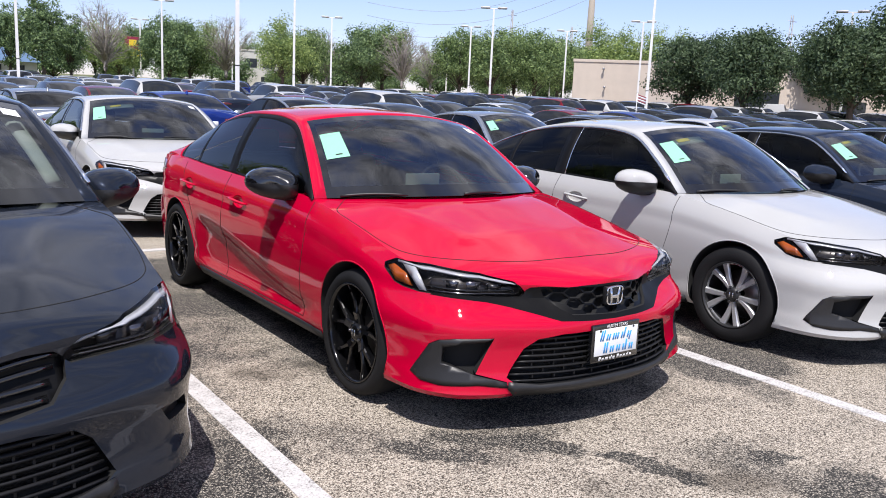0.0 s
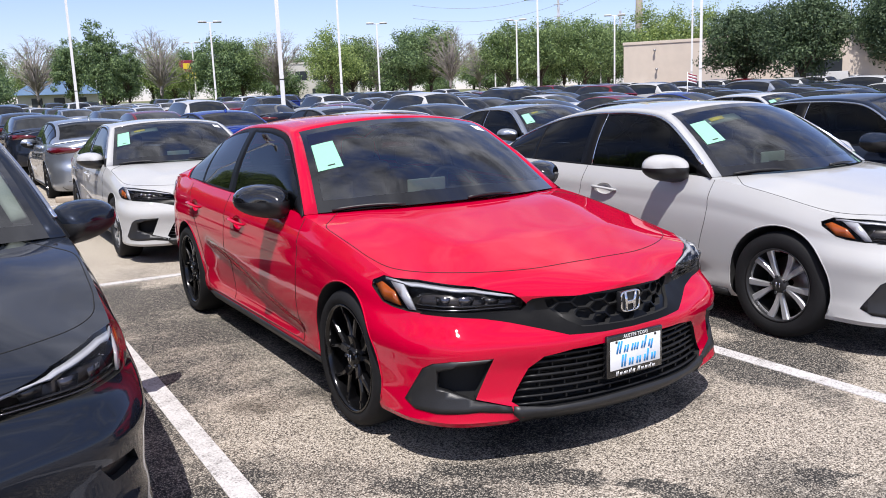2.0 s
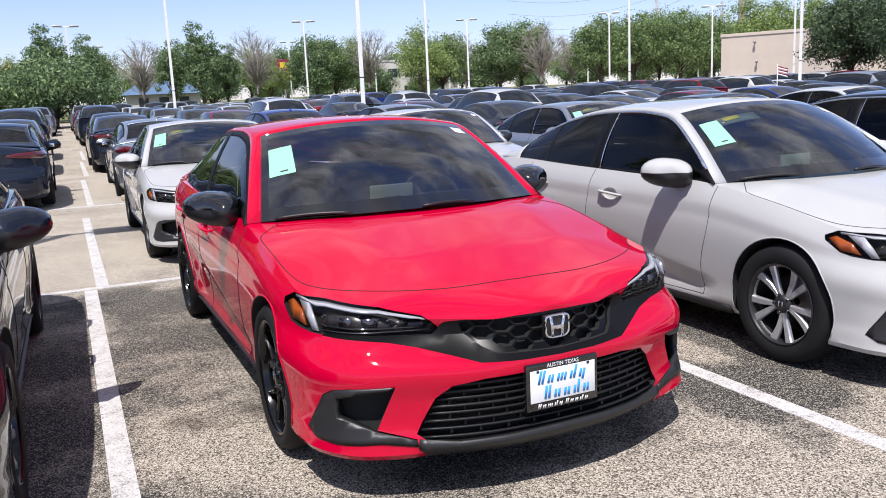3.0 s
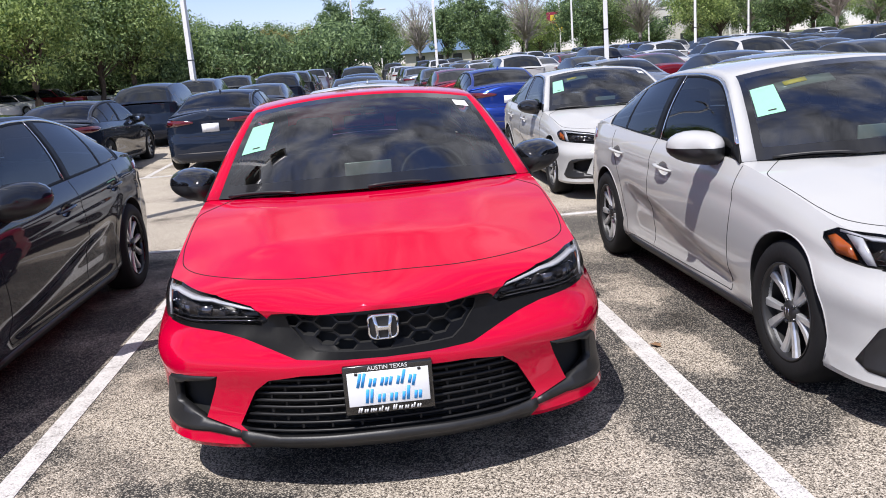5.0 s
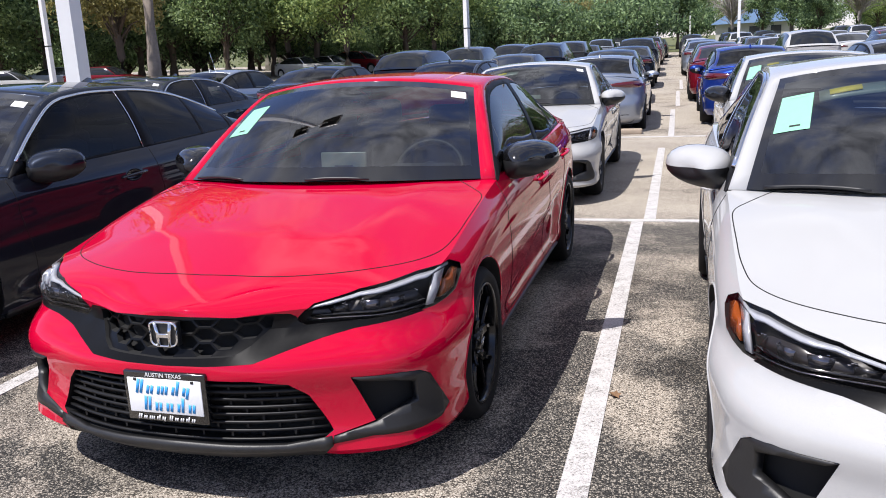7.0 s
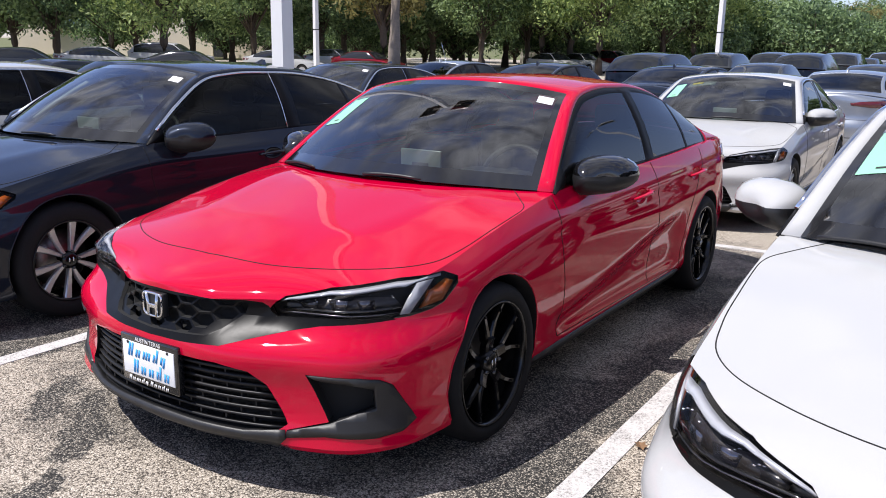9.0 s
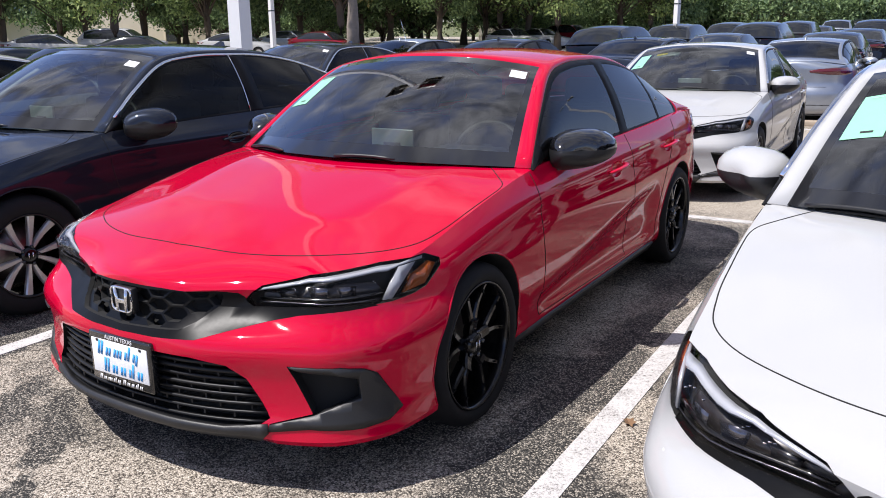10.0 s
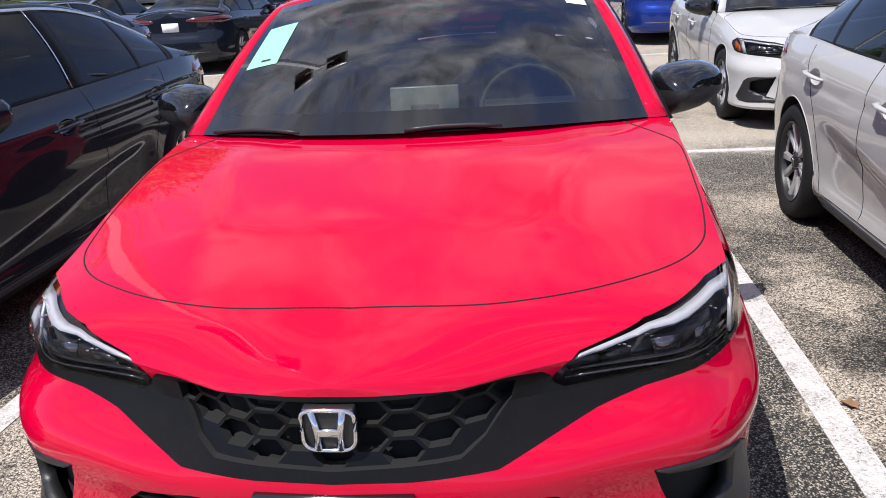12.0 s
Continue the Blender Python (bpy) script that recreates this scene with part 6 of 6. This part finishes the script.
KINDS = dict(k=(tree_live, 7.2), n=(tree_pale, 8.0), u=(bush, 5.0), o=(tree_oak, 8.5), s=(tree_spring, 8.8), d=(tree_dark, 8.0), t=(tree_tall, 11.0), b=(tree_bare, 8.6), r=(tree_rust, 8.6))
placed = set()


def plant(kind, x, y, h, turn):
    src, h0 = KINDS[kind]
    f = h / h0
    m = pose(x, y, ground_z(x, y), 0, 0, turn) @ Matrix.Diagonal((f, f, f, 1))
    if kind not in placed:
        placed.add(kind)
        src.matrix_basis = m
    else:
        ob = copy_thing(src, pose(0, 0, 0))
        ob.matrix_basis = m


rng = random.Random(5)
plant("n", -8.6, 18.9, 9.8, 40)
# near belt on the west side: (kind, azimuth, distance, height) from the middle of the walk
for kind, az, r, h in (("s", -51.4, 27, 8.6), ("d", -58, 33, 8.5), ("o", -64, 30, 8.5), ("o", -46, 36, 9), ("d", -41.5, 38, 9), ("r", -37.2, 33, 9.5), ("d", -34, 42, 10), ("o", -30.5, 38, 9),
                       ("s", -26.5, 40, 9.6), ("s", -22.5, 37, 9.0), ("d", -29, 50, 10), ("o", -18.5, 46, 9.5), ("s", -15, 50, 9.0), ("o", -12, 54, 9), ("d", -9.5, 60, 9), ("r", -6.8, 64, 9), ("r", -4.5, 68, 8.5),
                       ("d", -2.2, 72, 8.5), ("d", -50, 46, 10), ("d", -62, 45, 10), ("o", -55, 50, 9), ("d", -44, 52, 9.5), ("o", -38, 54, 9.5), ("o", -24, 52, 9.5), ("d", -20, 56, 9.5), ("d", -69, 36, 9), ("o", -74, 33, 9), ("d", -47.5, 42, 8.5), ("o", -60.5, 39, 8.5), ("o", -53.5, 40, 8), ("d", -36, 47, 9), ("d", -32, 52, 9.5), ("d", -40, 45, 8.5), ("o", -27.5, 46, 9), ("d", -24.5, 45, 9), ("s", -16.5, 42, 8.6), ("d", -13.5, 60, 9)):
    x, y = along(4.6, 0.4, az, r * (1.5 if r < 45 else 1.35))
    h = h if az < -14 else min(h, 6.3)
    plant(kind, x, y, h, rng.uniform(0, 360))
# far belt, seen from the start of the walk
for kind, az, r, h in (("t", 0.2, 96, 10.5), ("t", 2.4, 98, 9.6), ("b", 5.6, 104, 9.0), ("t", 9.4, 92, 10.2), ("t", 7.6, 98, 8.8), ("t", 11.0, 96, 8.0), ("b", 13.0, 100, 9.5), ("s", 13.8, 110, 7.0), ("d", 16.9, 102, 8.6),
                       ("o", 18.2, 104, 8.0), ("b", 20.5, 104, 9.2), ("s", 24.2, 92, 8.4), ("o", 25.6, 98, 8.0), ("b", 27.2, 112, 8.6), ("d", 29.6, 100, 8.6), ("o", 31.0, 102, 9.4), ("b", 32.4, 98, 8.6),
                       ("b", 34.4, 116, 8), ("o", 36.4, 100, 9.0), ("o", 38.6, 98, 9.2), ("s", 40.2, 104, 9.4), ("o", 41.6, 100, 9.4), ("o", 43.2, 112, 9.6), ("s", 45.6, 118, 11.5), ("s", 47.6, 122, 11.2), ("s", 49.6, 120, 11.2), ("s", 51.2, 122, 11.0),
                       ("k", 52.0, 64, 6.9), ("k", 55.4, 58, 7.0), ("k", 61.8, 58, 7.5), ("k", 64.6, 60, 8.6), ("k", 67.6, 58, 10), ("k", 60.6, 84, 9)):
    x, y = along(0.3, 0.1, az, r)
    plant(kind, x, y, h, rng.uniform(0, 360))
for i in range(26):
    x, y = along(0.3, 0.1, -14 + i * 2.4, 132 + 6 * math.sin(i * 2.1))
    plant("dos"[i % 3], x, y, 8.5 + 1.2 * math.sin(i * 3.7), rng.uniform(0, 360))

for i in range(25):
    x, y = along(4.6, 0.4, -78 + i * 3.1, 84 + 5 * math.sin(i * 1.9))
    if not (-62 < -78 + i * 3.1 < -44):
        plant("u", x, y, 5.2 + math.sin(i * 2.7), rng.uniform(0, 360))
for az in (-66, -55.6, -48.6, -45.5):
    x, y = along(5.2, 0.8, az, 78)
    plant("u", x, y, 4.8, 60 * az)
for i in range(20):
    x, y = along(4.6, 0.4, -43 + i * 2.1, 70 + 4 * math.sin(i * 2.3))
    if i not in (6, 7):
        plant("u", x, y, 4.4 + math.sin(i * 1.7), rng.uniform(0, 360))
for i in range(15):
    x, y = along(0.3, 0.1, -8 + i * 3.6, 124 + 3 * math.sin(i * 1.3))
    plant("u", x, y, 4.6 + math.sin(i * 2.7), rng.uniform(0, 360))

# ---------------------------------------------------------------- buildings and distance
STUCCO = surface("tan stucco wall", (0.56, 0.48, 0.395), 0.9, 0, 0.08, 1.2, bumps=0.2)
CREAM = surface("cream stucco wall", (0.80, 0.70, 0.57), 0.9, 0, 0.06, 1.2, bumps=0.2)
TRIM_DARK = surface("dark glazed front", (0.03, 0.035, 0.04), 0.2, 0, 0.2, 2)
ROOF_BLUE = surface("blue metal roof", (0.12, 0.2, 0.32), 0.5, 0.2, 0.1, 3)
WALL_PALE = surface("pale wall", (0.55, 0.53, 0.48), 0.9, 0, 0.08, 1.0)
SIGN_RED = surface("red sign face", (0.25, 0.02, 0.05), 0.4, 0, 0.1, 4)
SIGN_YELLOW = surface("yellow sign face", (0.7, 0.5, 0.03), 0.4, 0, 0.1, 4)
STEEL = surface("galvanised steel", (0.33, 0.33, 0.34), 0.5, 0.6, 0.1, 5)
PYLON = surface("weathered pylon concrete", (0.34, 0.30, 0.25), 0.9, 0, 0.1, 2)


def block(parent, name, x0, x1, y0, y1, z0, z1, material, bevel=0.02, label=""):
    bm = bmesh.new()
    box(bm, x0, x1, y0, y1, z0, z1, bevel)
    return part(name, bm, material, parent, label, smooth=False)


def store(x, y, turn, w, depth, h, wall, label, doors=()):
    """A low flat-roofed building with its front on local y = 0, facing -y."""
    root = tagged(new("building"), label, "building")
    root.matrix_basis = pose(x, y, ground_z(x, y) - 0.3, 0, 0, turn)
    block(root, "wall", 0, w, 0, depth, 0, h, wall)
    block(root, "parapet", -0.08, w + 0.08, -0.08, depth + 0.08, h, h + 0.28, wall)
    block(root, "roof", 0.3, w - 0.3, 0.3, depth - 0.3, h - 0.1, h + 0.05, CONCRETE)
    for u, ww, hh in doors:
        f = block(root, "door", u, u + ww, -0.06, 0.02, 0.3, hh, TRIM_DARK)
        block(f, "door_frame", u - 0.12, u, -0.1, 0.05, 0.3, hh + 0.12, wall)
    return root


bx, by = along(0, 0, 44.3, 84)
hall = store(bx, by, -52, 62, 25, 5.5, STUCCO, "long tan stucco building with a flat roof", ((15.5, 4.0, 3.2), (25, 2.0, 2.6), (38, 6.0, 3.0)))
for u, z in ((3.0, 4.9), (3.2, 3.1)):
    bm = bmesh.new()
    tube(bm, [(u, -0.05, z), (u, -0.35, z + 0.02)], 0.06, 8)
    tube(bm, [(u, -0.35, z + 0.08), (u, -0.35, z - 0.12)], 0.12, 8)
    part("wall_lamp", bm, STEEL, hall)
bm = bmesh.new()
revolve(bm, [(0.02, 0), (0.5, 0.12), (0.75, 0.35)], 14)
dish = part("roof_dish", bm, POLE_WHITE, hall)
dish.matrix_basis = pose(9.5, 1.6, 6.6, 0, 0, 70)

wx, wy = along(5.2, 0.8, -61, 92)
west = store(wx, wy, 28, 25, 14, 4.6, CREAM, "cream building behind the trees with a blue canopy", ((20, 1.2, 2.3),))
block(west, "canopy", 3.5, 7.5, -1.4, 0.0, 2.9, 3.6, ROOF_BLUE)
sx_, sy_ = along(3.3, -0.2, -27, 78)
store(sx_, sy_, 24, 7, 8, 3.2, WALL_PALE, "pale low building seen between trunks", ((3, 1.6, 2.2),))
hx, hy = along(0.8, 0.2, 4.2, 112)
house = tagged(new("building"), "low building with a blue metal roof", "building")
house.matrix_basis = pose(hx, hy, ground_z(hx, hy), 0, 0, -6)
block(house, "wall", 0, 9, 0, 8, 0, 2.6, WALL_PALE)
bm = bmesh.new()
vs = [bm.verts.new(p) for p in ((-0.6, -0.6, 2.6), (9.6, -0.6, 2.6), (9.6, 8.6, 2.6), (-0.6, 8.6, 2.6), (1.8, 4, 4.4), (7.2, 4, 4.4))]
for q in ((0, 1, 5, 4), (1, 2, 5), (2, 3, 4, 5), (3, 0, 4), (3, 2, 1, 0)):
    bm.faces.new([vs[i] for i in q])
part("roof", bm, ROOF_BLUE, house, smooth=False)
for u in (1.5, 4.0, 6.5):
    block(house, "window", u, u + 1.2, -0.05, 0.05, 1.0, 2.2, TRIM_DARK)
ox, oy = along(0, 0, 20.2, 126)
office = store(ox, oy, -22, 14, 12, 6.2, WALL_PALE, "pale two-storey building beyond the trees", ((1, 3, 2.6), (6, 3, 2.6)))
for u in range(5):
    block(office, "window", 1 + u * 2.6, 2.8 + u * 2.6, -0.05, 0.05, 3.9, 5.2, TRIM_DARK)

gx_, gy_ = along(0.5, 0.1, 14.6, 120)
sign = tagged(new("pylon_sign"), "tall roadside sign with a dark red and a yellow panel", "sign")
sign.matrix_basis = pose(gx_, gy_, ground_z(gx_, gy_), 0, 0, -15)
block(sign, "post", -0.12, 0.12, -0.12, 0.12, -0.3, 4.2, STEEL)
block(sign, "panel", -1.1, 1.1, -0.18, 0.18, 5.1, 6.7, SIGN_RED)
block(sign, "lower_panel", -1.1, 1.1, -0.17, 0.17, 4.1, 5.05, SIGN_YELLOW)
block(sign, "mark", -0.5, 0.5, -0.2, -0.181, 5.5, 6.3, SIGN_YELLOW, 0.005)

mx_, my_ = along(0, 0, 45.2, 190)
mono = tagged(new("transmission_pole"), "tall tapering concrete transmission pole", "pole")
mono.matrix_basis = pose(mx_, my_, 0)
bm = bmesh.new()
tube(bm, [(0, 0, -1), (0, 0, 16), (0, 0, 34)], [1.0, 0.85, 0.6], 12)
part("shaft", bm, PYLON, mono)


def mast(az, r, h, w):
    x, y = along(0, 0, az, r)
    root = tagged(new("lattice_mast"), "thin steel lattice mast far behind the trees", "mast", "far masts")
    root.matrix_basis = pose(x, y, 0)
    for i in range(3):
        a = 2 * math.pi * i / 3
        bm = bmesh.new()
        tube(bm, [(w * math.cos(a), w * math.sin(a), 0), (w * 0.3 * math.cos(a), w * 0.3 * math.sin(a), h)], 0.07, 5)
        part("leg", bm, STEEL, root)
    bm = bmesh.new()
    n = 14
    for i in range(n):
        z = h * i / n
        f = 1 - 0.7 * i / n
        pts = [(w * f * math.cos(2 * math.pi * q / 3), w * f * math.sin(2 * math.pi * q / 3), z + (h / n) * (q % 2)) for q in range(4)]
        tube(bm, pts, 0.04, 4)
    part("bracing", bm, STEEL, root)
    for z in (0.72, 0.84, 0.95):
        bm = bmesh.new()
        tube(bm, [(-1.2, 0, h * z), (1.2, 0, h * z)], 0.06, 5)
        part("arm", bm, STEEL, root)


mast(39.9, 175, 22, 0.6)
mast(44.0, 175, 19, 0.6)
mast(57.9, 150, 19, 0.7)
for q in range(3):
    bm = bmesh.new()
    a, b = along(0, 0, 30, 200), along(0, 0, 45.2, 190)
    pts = []
    for i in range(17):
        u = i / 16
        pts.append((a[0] + (b[0] - a[0]) * u, a[1] + (b[1] - a[1]) * u, 19 + 3 * q + 8 * u * u - 3 * math.sin(math.pi * u)))
    tube(bm, pts, 0.035, 4)
    tagged(part("power_line", bm, STEEL), "thin overhead power line far behind", "cable", "overhead lines")

# pickup-high white flag holder on a car window in the rows
fx, fy = along(0, 0, 48.7, 30)
flag = tagged(new("window_flag"), "small red and white striped flag on a stick", "flag")
flag.matrix_basis = pose(fx, fy, ground_z(fx, fy) + 1.42, 0, 0, -40)
bm = bmesh.new()
tube(bm, [(0, 0, -1.5), (0, 0, 0.62)], 0.012, 6)
part("stick", bm, POLE_WHITE, flag)
for q in range(6):
    bm = bmesh.new()
    pts = [(0.02 + 0.30 * u / 5, 0.03 * math.sin(u * 1.3), 0.58 - 0.05 * q - 0.05 * u / 5 * 2) for u in range(6)]
    lo = [bm.verts.new((x, y, z - 0.045)) for x, y, z in pts]
    hi = [bm.verts.new(p) for p in pts]
    for i in range(5):
        bm.faces.new((lo[i], lo[i + 1], hi[i + 1], hi[i]))
    solid(part("stripe", bm, SIGN_RED if q % 2 == 0 else PAPER, flag), 0.003)


def pickup():
    """A white crew-cab pickup: lower body, cab with glazing, open bed, wheels."""
    root = tagged(new("pickup_truck"), "white crew-cab pickup parked in front of the tan building", "truck")
    bm = bmesh.new()
    side = [(0.0, 0.62), (0.0, 1.02), (0.25, 1.12), (1.45, 1.2), (5.75, 1.2), (5.8, 0.62)]
    for sx in (-1, 1):
        bm.faces.new([bm.verts.new((sx * 0.98, y, z)) for y, z in side])
    bm.verts.ensure_lookup_table()
    n = len(side)
    for i in range(n):
        j = (i + 1) % n
        bm.faces.new((bm.verts[i], bm.verts[j], bm.verts[n + j], bm.verts[n + i]))
    bmesh.ops.recalc_face_normals(bm, faces=bm.faces[:])
    bmesh.ops.bevel(bm, geom=bm.edges[:], offset=0.05, segments=2, affect='EDGES', profile=0.5)
    body = part("body", bm, PAINT_WHITE, root)
    bm = bmesh.new()
    box(bm, -0.82, 0.82, 3.75, 5.62, 0.85, 1.35, 0.02)
    cut(body, [bm])
    bm = bmesh.new()
    low = [(sx * 0.92, y, 1.18) for sx, y in ((-1, 1.35), (1, 1.35), (1, 3.66), (-1, 3.66))]
    top = [(sx * 0.74, y, 1.92) for sx, y in ((-1, 2.05), (1, 2.05), (1, 3.52), (-1, 3.52))]
    vs = [bm.verts.new(p) for p in low + top]
    for q in ((0, 1, 5, 4), (1, 2, 6, 5), (2, 3, 7, 6), (3, 0, 4, 7), (4, 5, 6, 7)):
        bm.faces.new([vs[i] for i in q])
    bmesh.ops.recalc_face_normals(bm, faces=bm.faces[:])
    bmesh.ops.bevel(bm, geom=bm.edges[:], offset=0.05, segments=2, affect='EDGES', profile=0.5)
    part("cab", bm, PAINT_WHITE, root)
    for sx in (-1, 1):
        for y0, y1, t0, t1 in ((1.75, 2.62, 2.17, 2.62), (2.74, 3.52, 2.74, 3.44)):
            bm = bmesh.new()
            f_ = lambda y, z: (sx * (0.935 - 0.18 * (z - 1.18) / 0.74), y, z)
            bm.faces.new([bm.verts.new(p) for p in (f_(y0, 1.26), f_(y1, 1.26), f_(t1, 1.80), f_(t0, 1.80))])
            solid(part("side_window", bm, PANE, root), 0.01)
        for y in (1.0, 4.65):
            bm = bmesh.new()
            revolve(bm, [(0.20, 0.1 * sx), (0.38, 0.11 * sx), (0.40, 0.08 * sx), (0.40, -0.1 * sx)], 20, centre=(sx * 0.9, y, 0.40))
            t_ = part("tyre", bm, RUBBER, root)
            bm = bmesh.new()
            revolve(bm, [(0.21, 0.105 * sx), (0.18, 0.08 * sx), (0.02, 0.09 * sx)], 16, centre=(sx * 0.9, y, 0.40))
            part("rim", bm, ALLOY, t_)
        bm = bmesh.new()
        box(bm, sx * 1.12 - 0.11, sx * 1.12 + 0.11, 1.62, 1.72, 1.2, 1.42, 0.03)
        part("door_mirror", bm, PLASTIC, root)
    return root


truck = pickup()
tx, ty = along(0, 0, 57.6, 74)
truck.matrix_basis = pose(tx, ty, ground_z(tx, ty), 0, 0, 118)
